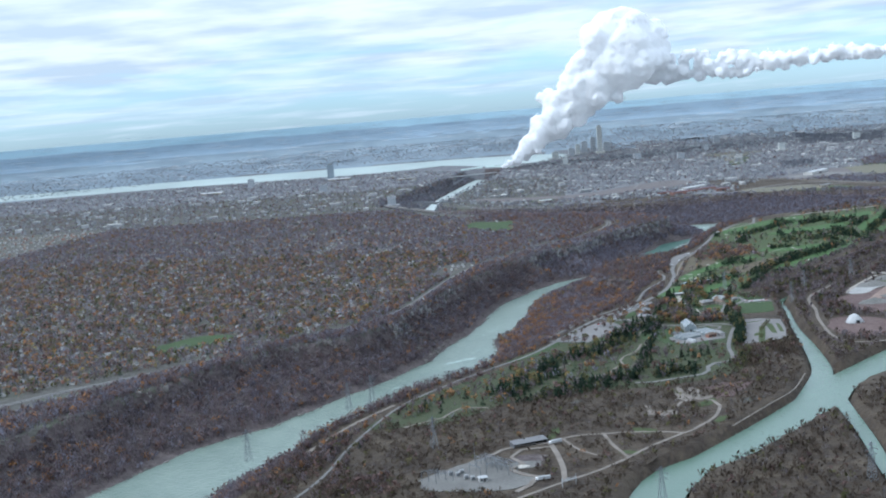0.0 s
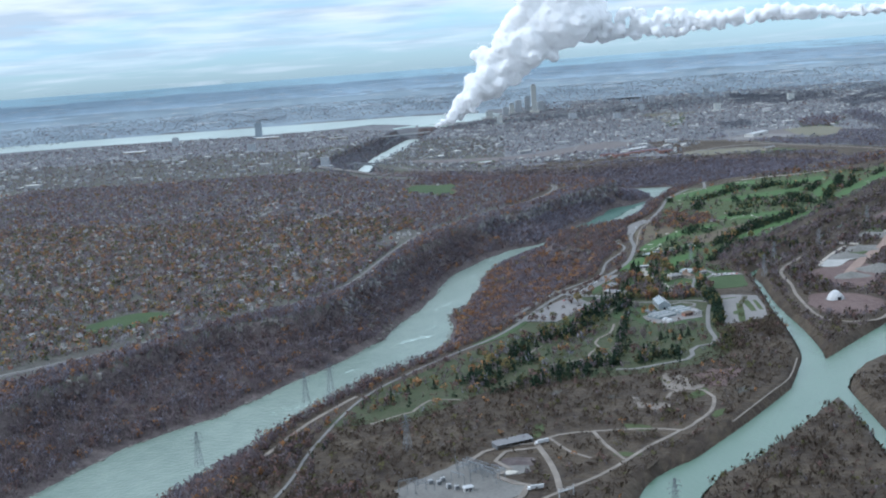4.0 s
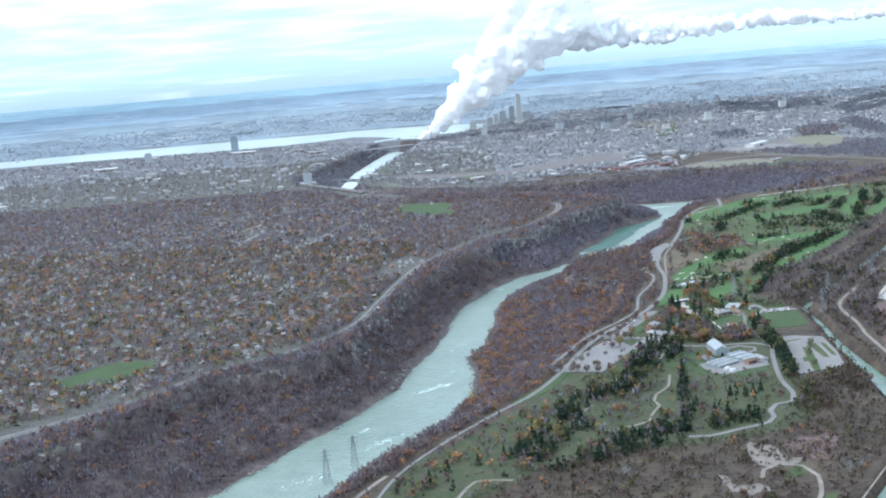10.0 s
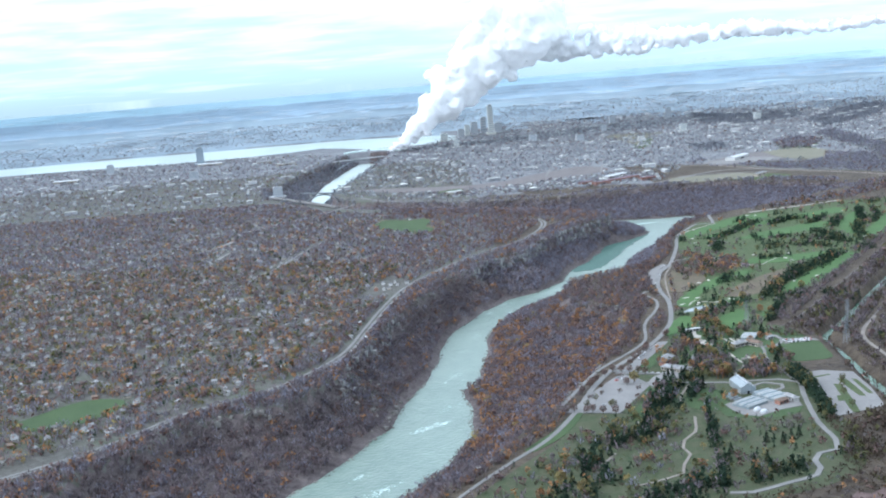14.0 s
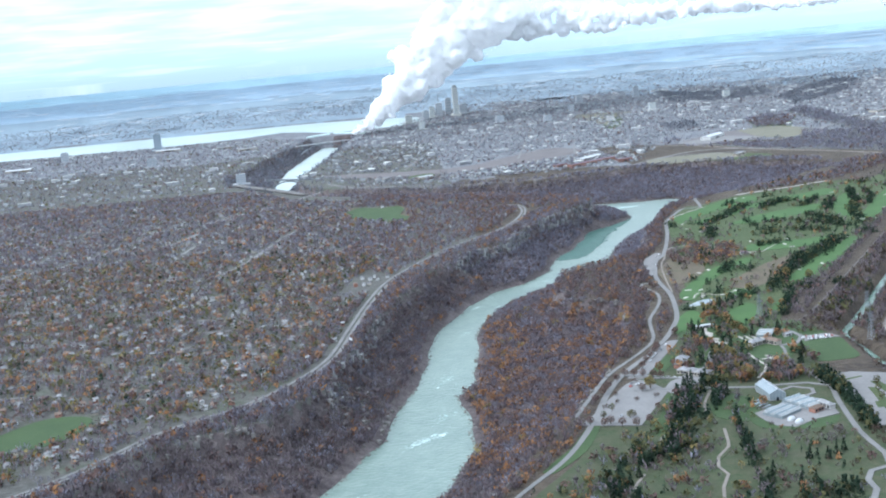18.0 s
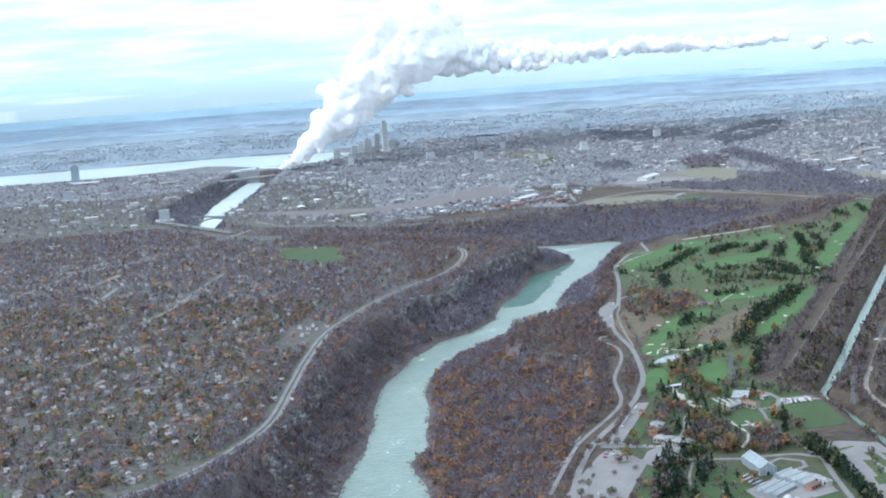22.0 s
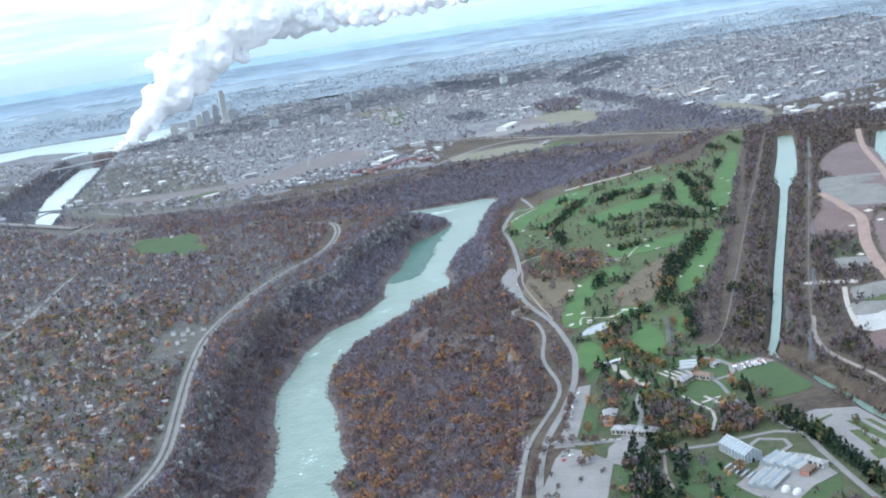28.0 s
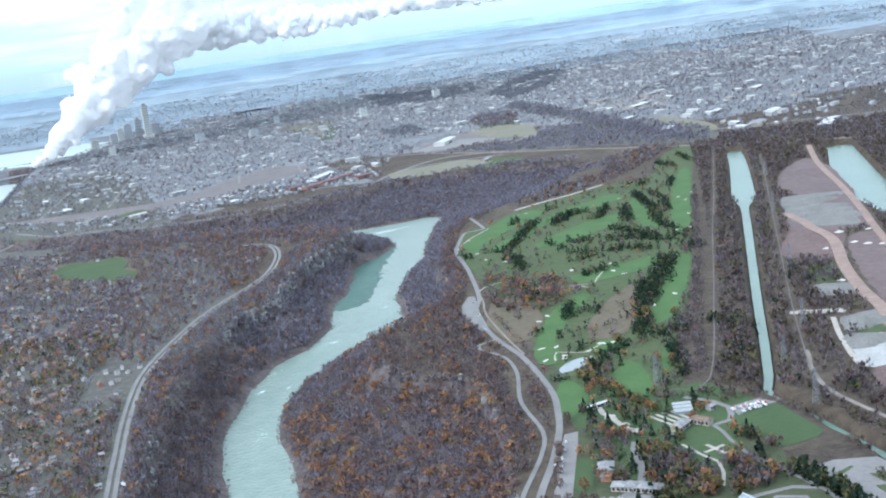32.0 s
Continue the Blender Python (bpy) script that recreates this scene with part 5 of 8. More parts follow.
for k, (poly, dens) in enumerate(((TOWN, 0.0010), (TOWN_E, 0.0005), (TOWN_W, 0.0007), (OUTER, 0.00016))):
    P = scatter(poly, dens, 70 + k, clump=0.75, clump_size=150)
    for j in range(4):
        big = 1.0 + 0.25 * (j == 1)
        house_mass("town_houses", P[j::4], 6.5 * big, 5 * big, 3.2, 0.3, "town_wall", ("town_roof", "town_roof", "town_pale", "town_roof")[j], "weathered pale houses of the far town in rows", 80 + 4 * k + j)
FRONT = [(-150, 2450), (60, 2400), (300, 2390), (470, 2440), (470, 2600), (310, 2640), (90, 2540), (-60, 2560)]
P = scatter(FRONT, 0.0042, 96, clump=0.5, clump_size=90)
for j in range(3):
    house_mass("town_houses", P[j::3], 6.0, 4.6, 3.2, 0.35, "town_wall", ("town_roof", "town_pale", "roof_dark")[j], "small pale houses above the far cliff", 97 + j)
P = scatter(TOWN, 0.00003, 90)
P = np.vstack([P, scatter(TOWN_E, 0.000045, 91), scatter(TOWN_W, 0.00003, 92)])
house_mass("town_blocks", P[::2], 26, 14, 6, 0.06, "town_wall", "town_pale", "larger flat-roofed houses and halls of the town", 93)
house_mass("town_halls", P[1::2], 20, 13, 7, 0.05, "town_wall", "town_pale", "larger flat-roofed houses and halls of the town", 94)
# ---- woods ----
def split(P, seed, shares):
    """Deals points out to kinds of tree: shares of (kind, weight)."""
    g = np.random.default_rng(seed)
    w = np.array([s for _, s in shares], float)
    k = g.choice(len(w), len(P), p=w / w.sum())
    return {kind: P[k == i] for i, (kind, _) in enumerate(shares)}


WORD = dict(scrub="low bare brown", far="bare grey", mauve="bare mauve-grey", bare="bare mauve-brown", grey="bare grey", russet="russet-leaved", orange="orange-leaved", yellow="yellow-leaved", pine="dark green coniferous", olive="olive-green")


def plant(name, P, seed, shares, hts=(6.0, 9.5), k=9, where="", wide=0.42, size=0.25):
    for i, (kind, Q) in enumerate(split(P, seed, shares).items()):
        g = np.random.default_rng(seed + 7 + i)
        style = "twig" if kind in ("bare", "grey", "far", "scrub", "mauve") else "cone" if kind == "pine" else "leaf"
        forest(name, Q, g.uniform(*hts, len(Q)), LEAF[kind], "%s trees %s" % (WORD[kind], where), k=k, wide=wide * (0.75 if kind == "pine" else 1), size=size * (0.8 if kind == "pine" else 1),
               seed=seed + 20 + i, style=style, low=0.08 if kind == "pine" else 0.2)


g0 = scatter(GORGE[(GORGE[:, 1] < 2450)], 0.06, 101)
wet = inside(g0, RIVER) | (np.minimum(seg_dist(g0, bank_l), seg_dist(g0, bank_r)) < 6.0)
g0 = g0[~wet & (g0[:, 1] > 350) & (g0[:, 1] < 2450)]
dl, dr_ = seg_dist(g0, bank_l), seg_dist(g0, bank_r)
glen = (dr_ < dl) & (g0[:, 1] > 860) & (g0[:, 1] < 1490)
# the wooded flats inside the bend
gl = g0[glen]
warm = wave(gl, 130, 5) + (gl[:, 1] < 1230) * 0.7 - (gl[:, 1] > 1330) * 0.9
plant("glen_woods", gl[warm > 0.1], 110, [("orange", 2.3), ("russet", 2.4), ("bare", 4.6), ("mauve", 2.4), ("yellow", 0.2)], k=22, where="on the wooded flats inside the river bend", wide=0.60, size=0.18, hts=(4.8, 7.4))
plant("glen_woods", gl[warm <= 0.1], 120, [("bare", 5.5), ("mauve", 3.0), ("russet", 1.2), ("orange", 0.3)], k=22, where="on the wooded flats inside the river bend", wide=0.60, size=0.18, hts=(4.8, 7.4))
sl = g0[~glen]
plant("slope_woods", sl[sl[:, 1] < 1500], 130, [("bare", 5.2), ("mauve", 1.2), ("grey", 0.7), ("russet", 0.7), ("orange", 0.22)], k=14, where="on the steep gorge slope", wide=0.60, size=0.19, hts=(5.5, 8.0))
plant("slope_woods", sl[sl[:, 1] >= 1500], 140, [("mauve", 7.0), ("bare", 2.4), ("russet", 0.4)], k=9, where="on the steep gorge slope", size=0.26, wide=0.58, hts=(5.5, 8.0))

# woods on the plateau all along both rims
def rim_band(line, near, far_, dens, seed, y0, y1):
    g = np.random.default_rng(seed)
    P = g.uniform((-560, y0), (800, y1), (int(1360 * (y1 - y0) * dens), 2))
    d = seg_dist(P, line)
    P = P[(d > near) & (d < far_)]
    return P[~inside(P, GORGE) & ~is_taken(P) & (canal_depth(P) <= 0)]


plant("rim_trees", rim_band(rim_us, 0, 45, 0.05, 240, 480, 2260), 241, [("bare", 3.0), ("mauve", 3.0), ("russet", 1.4), ("grey", 0.6), ("orange", 0.5)], k=11, where="along the gorge rim", hts=(4, 7.5), size=0.2, wide=0.48)
plant("rim_trees", rim_band(rim_ca, 0, 16, 0.06, 242, 420, 1850), 243, [("bare", 6.0), ("russet", 2.0), ("grey", 0.6), ("orange", 0.6)], k=11, where="along the gorge rim", hts=(3.5, 6.5), size=0.2, wide=0.48)
up = scatter(GORGE[(GORGE[:, 1] > 2300)], 0.012, 244)
up = up[(up[:, 1] > 2440) & ~inside(up, RIVER)]
plant("upper_gorge_woods", up, 245, [("far", 8), ("mauve", 2)], k=6, where="on the walls of the upper gorge", hts=(7, 11), size=0.34, wide=0.6)
# suburb trees
P = scatter(US_TOWN, 0.036, 150)
P = P[P[:, 0] > -1100]
wd = (P[:, 0] > np.interp(P[:, 1], [1350, 1600, 1800, 2000], [-120, -60, -20, -60])) & (P[:, 1] > 1350)
nearby = P[:, 1] + 0.25 * P[:, 0] < 1600
for Q, sd, sh in ((P[~wd & nearby], 151, [("bare", 3.8), ("mauve", 1.8), ("russet", 1.9), ("orange", 1.1), ("yellow", 0.4), ("pine", 0.8), ("olive", 1.5)]),
                  (P[~wd & ~nearby], 156, [("bare", 3.0), ("mauve", 4.2), ("grey", 1.2), ("olive", 0.7), ("russet", 1.5), ("orange", 0.3), ("yellow", 0.15), ("pine", 0.5), ("olive", 0.25)])):
    plant("suburb_trees", Q, sd, sh, k=8 if sd == 151 else 5, where="between suburban houses", hts=(3.6, 7.8), size=0.25 if sd == 151 else 0.32, wide=0.62)
P2 = scatter([(-60, 1440), (20, 1600), (100, 1750), (150, 1900), (250, 1930), (195, 2040), (90, 2130), (-50, 2230), (-150, 2210), (-30, 2060), (-60, 1850), (-130, 1600)], 0.03, 152)
plant("rim_woods", P2, 153, [("mauve", 3.5), ("bare", 1.6), ("russet", 3.4), ("orange", 0.4), ("grey", 0.4)], k=9, hts=(4, 7), where="on the plateau above the bend", size=0.24)
P3 = scatter([(-520, 560), (-380, 690), (-290, 800), (-210, 925), (-150, 990), (-112, 1090), (-90, 1200), (-70, 1330), (-36, 1450), (-8, 1450), (-50, 1300), (-73, 1207), (-106, 984), (-146, 930), (-215, 890), (-290, 745), (-380, 540)], 0.05, 154)
plant("rim_woods", P3, 155, [("bare", 3.0), ("mauve", 2.5), ("russet", 1.5), ("orange", 0.5), ("grey", 0.5)], k=8, where="along the far rim road", hts=(4.5, 8))

# right plateau: strips of wood, scrub, park trees
EAST = [(300, 1060), (345, 1130), (430, 1262), (540, 1445), (715, 1745), (900, 2080), (1000, 2150), (1250, 2000), (1100, 1700), (800, 1250), (560, 900), (420, 700), (330, 760), (335, 1000)]
P = scatter(EAST, 0.045, 160)
P = P[canal_depth(P) <= 0]
plant("canal_woods", P, 161, [("bare", 4.5), ("scrub", 3.0), ("grey", 1.0), ("russet", 0.8), ("olive", 0.5), ("pine", 0.35)], k=7, where="beside the straight canals", hts=(4.0, 7.5), size=0.3)
SCRUB = [(-110, 380), (-95, 540), (-40, 560), (20, 590), (70, 640), (140, 650), (200, 660), (262, 760), (300, 860), (305, 760), (285, 690), (262, 625), (205, 530), (130, 425), (105, 330), (-130, 250)]
P = scatter(SCRUB, 0.075, 162, clump=0.35, clump_size=45)
P = P[canal_depth(P) <= 0]
plant("scrub_bushes", P, 163, [("scrub", 8), ("grey", 0.5), ("russet", 0.35), ("olive", 0.6), ("orange", 0.1)], k=8, where="in dry brown scrub", hts=(1.4, 4.2), wide=0.6, size=0.32)
ISLE = [(310, 610), (340, 640), (420, 720), (600, 900), (700, 700), (500, 400), (300, 250), (296, 430), (300, 590)]
WEDGE = [(155, 390), (285, 590), (282, 500), (275, 250), (150, 250)]
for o, sd in ((ISLE, 164), (WEDGE, 166)):
    P = scatter(o, 0.05, sd)
    P = P[canal_depth(P) <= 0]
    plant("scrub_bushes", P, sd + 1, [("scrub", 8), ("grey", 0.5), ("russet", 0.35), ("olive", 0.5)], k=8, where="in dry brown scrub", hts=(2, 5.5), wide=0.55, size=0.3)
SIDE = [(258, 760), (255, 700), (225, 690), (236, 720), (240, 780), (250, 775), (292, 792), (300, 880), (306, 870), (300, 780), (285, 720)]
P = scatter(SIDE, 0.05, 168)
plant("scrub_bushes", P[canal_depth(P) <= 0], 169, [("scrub", 8), ("grey", 0.5), ("russet", 0.35), ("olive", 0.8)], k=8, where="in dry brown scrub", hts=(2.5, 6), wide=0.55, size=0.3)
NEAR_WOOD = [(-100, 411), (-102, 484), (-89, 556), (-64, 525), (-51, 444), (-21, 440), (-5, 399)]
plant("rim_belt", scatter(NEAR_WOOD, 0.06, 340), 341, [("bare", 3), ("scrub", 3), ("russet", 3), ("olive", 0.6)], k=12, where="in a brown wood beside the parkway", hts=(3.5, 6.5), size=0.2, wide=0.5)
VERGE = [(-75, 470), (-68, 520), (-50, 612), (-18, 672), (14, 728), (30, 742), (20, 716), (-8, 668), (-36, 606), (-52, 515), (-60, 450)]
plant("rim_belt", scatter(VERGE, 0.045, 344), 345, [("bare", 4), ("russet", 2), ("pine", 1), ("olive", 1)], k=12, where="along the near parkway", hts=(3, 5.5), size=0.22, wide=0.5)
# belt between road and rim
BELT = [(-105, 470), (-95, 560), (-60, 630), (-25, 690), (12, 740), (45, 795), (72, 850), (98, 912), (130, 975), (160, 1030), (176, 1090), (182, 1060), (150, 990), (120, 942), (96, 890), (70, 825), (44, 765), (8, 715), (-30, 640), (-55, 560), (-68, 460)]
plant("rim_belt", scatter(BELT, 0.07, 170), 171, [("bare", 5), ("grey", 0.8), ("russet", 1.6), ("orange", 0.8)], k=9, where="between the parkway and the cliff", hts=(3, 6.5))
POINT = [(130, 1300), (150, 1370), (195, 1405), (228, 1420), (258, 1480), (285, 1580), (318, 1690), (355, 1785), (385, 1790), (340, 1690), (312, 1620), (290, 1530), (255, 1430), (228, 1400), (232, 1340), (212, 1260), (200, 1200), (182, 1190), (150, 1225)]
plant("rim_belt", scatter(POINT, 0.045, 172), 173, [("bare", 5), ("grey", 0.6), ("russet", 2.2), ("orange", 0.4)], k=8, where="between the parkway and the cliff", hts=(4, 7))

# parkland round the gardens
PARK = [(-40, 580), (-20, 640), (60, 760), (110, 840), (150, 885), (178, 895), (196, 850), (178, 820), (165, 800), (150, 740), (152, 660), (130, 655), (80, 640), (20, 590)]
P = scatter(PARK, 0.016, 180, clump=0.6, clump_size=50)
plant("park_woods", P, 181, [("bare", 3.0), ("mauve", 1.2), ("russet", 1.3), ("orange", 1.1), ("yellow", 0.7), ("olive", 1.6), ("pine", 0.8)], k=14, where="in parkland beside the gorge", hts=(4, 7.5), size=0.22)
GROVES = [([(127, 825), (146, 896), (164, 922), (178, 928), (186, 903), (183, 883), (167, 849), (156, 862), (140, 821), (123, 792)], 0.05), ([(77, 758), (99, 791), (125, 808), (145, 819), (136, 788), (115, 762), (93, 753), (84, 741)], 0.05),
          ([(66, 746), (80, 742), (83, 686), (71, 677), (66, 691)], 0.05), ([(28, 646), (44, 678), (60, 686), (70, 671), (53, 634), (42, 626), (31, 628)], 0.045),
          ([(50, 608), (67, 630), (87, 648), (109, 673), (149, 688), (142, 646), (119, 640), (88, 620), (62, 610)], 0.045), ([(172, 847), (178, 845), (147, 657), (141, 659)], 0.055),
          ([(169, 689), (189, 697), (205, 699), (193, 663), (163, 659), (162, 678)], 0.05)]
for n, (o, dens) in enumerate(GROVES):
    plant("pine_grove", scatter(o, dens, 182 + 300 * n), 183 + 300 * n, [("pine", 6), ("bare", 0.8), ("olive", 0.7)], k=18, where="in a dense dark grove", hts=(5, 9.5), size=0.2)
THICKET = [(240, 755), (247, 722), (233, 684), (225, 707)]
plant("park_woods", scatter(THICKET, 0.05, 184), 185, [("olive", 3), ("pine", 2), ("bare", 2)], k=14, where="in a thicket beside a lane", hts=(4, 7), size=0.22)
AVENUE = [(250, 900), (262, 900), (259, 850), (252, 800), (246, 772), (240, 775), (246, 812), (251, 850)]
plant("pine_grove", scatter(AVENUE, 0.16, 186, free=True), 187, [("pine", 5), ("olive", 1)], k=14, where="in a dark avenue beside a lane", hts=(6, 9), size=0.22)
GARDEN = [(178, 900), (215, 890), (246, 890), (246, 925), (268, 930), (266, 980), (250, 978), (248, 945), (222, 930), (212, 945), (196, 1000), (190, 985), (182, 940)]
plant("garden_trees", scatter(GARDEN, 0.034, 188), 189, [("bare", 2.0), ("russet", 1.6), ("orange", 1.1), ("yellow", 0.5), ("olive", 1.8), ("pine", 2.4), ("grey", 0.5)], k=16, where="in the botanical garden", hts=(5, 9.5), size=0.21)
GARDEN2 = [(186, 1010), (195, 1085), (228, 1130), (262, 1170), (300, 1120), (270, 1040), (300, 1060), (270, 1010), (250, 1040), (225, 1050), (208, 1000)]
plant("garden_trees", scatter(GARDEN2, 0.014, 190), 191, [("pine", 3.4), ("russet", 1.4), ("orange", 0.7), ("yellow", 0.3), ("bare", 2), ("olive", 1)], k=14, where="in the botanical garden", hts=(4.5, 8.5), size=0.22)
BORDER = [(300, 1062), (345, 1140), (420, 1262), (540, 1462), (700, 1735), (690, 1745), (525, 1470), (400, 1268), (355, 1205), (300, 1120)]
plant("golf_border", scatter(BORDER, 0.05, 192), 192, [("bare", 6), ("grey", 1.0), ("russet", 1), ("pine", 0.4)], k=9, where="between golf course and canal", hts=(4, 7), size=0.24)
PARK2 = [(150, 690), (166, 800), (232, 790), (226, 727), (182, 680)]
plant("park_woods", scatter(PARK2, 0.012, 250), 251, [("pine", 2.5), ("bare", 2), ("russet", 1), ("orange", 1), ("yellow", 0.6), ("olive", 1.5)], k=14, where="on an autumn lawn", hts=(3, 6), size=0.22)
MIDDLE = [(165, 935), (186, 948), (200, 990), (222, 925), (248, 930), (244, 892), (205, 890), (178, 905)]
plant("garden_trees", scatter(MIDDLE, 0.024, 252), 253, [("bare", 2.2), ("russet", 1.8), ("orange", 1.2), ("olive", 1.8), ("pine", 2.2), ("grey", 0.6)], k=16, where="round the garden buildings", hts=(5, 9), size=0.2)
# golf course: dark rows between the fairways, loose trees on the rough
ROWS = [
    ([(317, 1613), (321, 1586)], 1),
    ([(343, 1600), (362, 1591)], 1),
    ([(365, 1592), (392, 1624), (423, 1671), (455, 1718)], 2),
    ([(467, 1681), (496, 1713), (525, 1723)], 4),
    ([(481, 1706), (505, 1716)], 3),
    ([(516, 1661), (558, 1720)], 2),
    ([(572, 1695), (532, 1613)], 2),
    ([(628, 1777), (596, 1673), (564, 1602), (549, 1569)], 2),
    ([(643, 1757), (632, 1715)], 1),
    ([(631, 1703), (597, 1627)], 1),
    ([(545, 1558), (544, 1523)], 2),
    ([(433, 1566), (449, 1552)], 2),
    ([(463, 1531), (488, 1532), (502, 1493), (512, 1479)], 3),
    ([(501, 1590), (508, 1542), (513, 1506)], 2),
    ([(437, 1488), (459, 1478), (476, 1459)], 3),
    ([(407, 1512), (427, 1494)], 1),
    ([(527, 1494), (540, 1479)], 2),
    ([(502, 1439), (517, 1419)], 2),
    ([(470, 1407), (435, 1361), (409, 1327), (375, 1278)], 5),
    ([(396, 1327), (345, 1234), (318, 1193)], 3),
    ([(373, 1411), (406, 1415)], 3),
    ([(357, 1558), (342, 1486)], 2),
    ([(310, 1408), (297, 1354)], 2),
    ([(294, 1277), (315, 1314)], 2),
    ([(256, 1258), (258, 1252)], 1),
    ([(265, 1227), (272, 1237)], 1),
    ([(398, 1476), (416, 1479)], 2),
    ([(413, 1585), (412, 1567)], 1),
    ([(407, 1546), (417, 1541)], 1),
    ([(497, 1777), (513, 1784)], 1),
    ([(270, 1161), (282, 1165), (294, 1173)], 3),
    ([(257, 1183), (269, 1192)], 1),
    ([(315, 1175), (327, 1174), (339, 1172), (357, 1186)], 3),
    ([(309, 1286), (320, 1292)], 1),
    ([(330, 1289), (320, 1274)], 1),
    ([(840, 2018), (817, 1945)], 1),
    ([(661, 1822), (686, 1843)], 1),
    ([(777, 1980), (775, 1925)], 1),
    ([(684, 1775), (714, 1821)], 1),
    ([(247, 1138), (258, 1145), (266, 1147)], 2),
    ([(218, 1136), (223, 1126)], 1),
    ([(449, 1759), (429, 1730)], 1),
    ([(322, 1148), (304, 1109), (290, 1080)], 2),
]
P = []
for r, n in ROWS:
    L = smooth_line(r, 4.2)
    for _ in range(n + 1):
        P.append(L + g.normal(0, 1.6 + 0.9 * n, L.shape))
P = np.vstack(P)
plant("golf_tree_rows", P, 193, [("pine", 8), ("olive", 0.6)], k=16, where="in dark rows between fairways", hts=(5, 8.5), size=0.2, wide=0.62)
HEDGES = [[(235, 1132), (241, 1078)], [(240, 1068), (242, 1029)]]
for k, h in enumerate(HEDGES):
    L = np.vstack([smooth_line(h, 2.2) + g.normal(0, 1.3, (len(smooth_line(h, 2.2)), 2)) for _ in range(3)])
    plant("garden_hedge", L, 320 + 5 * k, [("orange", 1), ("olive", 3), ("yellow", 1)], k=14, where="in a long olive and orange row across the garden", hts=(4, 5.5), size=0.2, wide=0.5)
GOLF = [(322, 1640), (400, 1755), (480, 1815), (660, 1880), (840, 2060), (701, 1745), (531, 1461), (404, 1261), (350, 1190), (280, 1100), (230, 1150), (262, 1360), (290, 1480)]
plant("golf_trees", scatter(GOLF, 0.0042, 194), 195, [("pine", 2), ("bare", 3.5), ("russet", 1.5), ("orange", 0.7), ("olive", 1.5)], k=12, where="scattered over the golf course", hts=(4, 7.5), size=0.24)
COPSE = [(270, 1440), (300, 1480), (330, 1470), (352, 1400), (345, 1350), (290, 1320), (262, 1350)]
plant("golf_trees", scatter(COPSE, 0.022, 196), 197, [("russet", 4), ("bare", 3), ("orange", 1.6)], k=20, where="in a russet copse on the golf course", hts=(5, 8), size=0.2, wide=0.55)
FARGOLF = [(640, 1880), (840, 2065), (920, 2110), (860, 2160), (760, 2120), (690, 2000), (560, 1930), (480, 1850)]
plant("golf_trees", scatter(FARGOLF, 0.02, 198), 199, [("mauve", 3.5), ("bare", 2), ("russet", 2.2), ("pine", 0.8), ("orange", 0.6)], k=7, where="beyond the golf course", hts=(5, 8), size=0.3)

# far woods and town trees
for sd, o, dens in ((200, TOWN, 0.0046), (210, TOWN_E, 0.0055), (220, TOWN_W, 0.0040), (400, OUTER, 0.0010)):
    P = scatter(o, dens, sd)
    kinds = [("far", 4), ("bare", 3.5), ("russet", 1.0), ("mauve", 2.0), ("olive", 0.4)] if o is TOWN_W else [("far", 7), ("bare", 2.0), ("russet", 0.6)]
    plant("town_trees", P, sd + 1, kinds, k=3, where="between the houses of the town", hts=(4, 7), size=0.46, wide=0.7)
FARRIM = [(-40, 2385), (70, 2305), (190, 2278), (307, 2285), (362, 2302), (530, 2335), (640, 2265), (735, 2160), (745, 2190), (650, 2290), (535, 2355), (362, 2325), (200, 2300), (80, 2330)]
plant("far_rim_woods", scatter(FARRIM, 0.03, 230), 231, [("mauve", 6), ("russet", 1.0), ("grey", 0.5)], k=6, where="on the far cliff top", hts=(5, 8), size=0.32)
YARDS = [(560, 2700), (700, 2480), (930, 2100), (1250, 1600), (1700, 1400), (1150, 2000), (900, 2350), (620, 2880)]
plant("railway_woods", scatter(YARDS, 0.006, 232), 233, [("mauve", 6), ("grey", 1.0), ("russet", 0.8)], k=6, where="along the railway", hts=(5, 8), size=0.36, wide=0.55)

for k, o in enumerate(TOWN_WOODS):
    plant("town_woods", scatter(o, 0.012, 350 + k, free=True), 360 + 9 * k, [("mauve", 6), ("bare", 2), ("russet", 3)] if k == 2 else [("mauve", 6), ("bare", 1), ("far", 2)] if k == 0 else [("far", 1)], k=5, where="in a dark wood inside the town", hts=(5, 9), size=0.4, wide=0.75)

# scrub behind and below the flight
BACK = [(-150, -500), (-150, 260), (100, 330), (125, 300), (300, 240), (600, 300), (600, -500)]
P = scatter(BACK, 0.012, 260)
plant("scrub_bushes", P[canal_depth(P) <= 0], 261, [("scrub", 8), ("grey", 0.5), ("russet", 0.35), ("olive", 0.5)], k=6, where="in dry brown scrub", hts=(2, 6), wide=0.55, size=0.32)
plant("railway_woods", scatter(WOOD_BAND, 0.022, 270, free=True), 271, [("mauve", 7), ("grey", 0.3), ("russet", 0.5)], k=6, where="in a broad dark band before the town", hts=(4, 7), size=0.34, wide=0.7)
plant("town_trees", scatter(FRONT, 0.012, 274), 275, [("mauve", 5), ("bare", 2), ("russet", 1), ("pine", 0.6), ("olive", 0.6)], k=6, where="between houses above the far cliff", hts=(3.5, 6), size=0.34, wide=0.6)
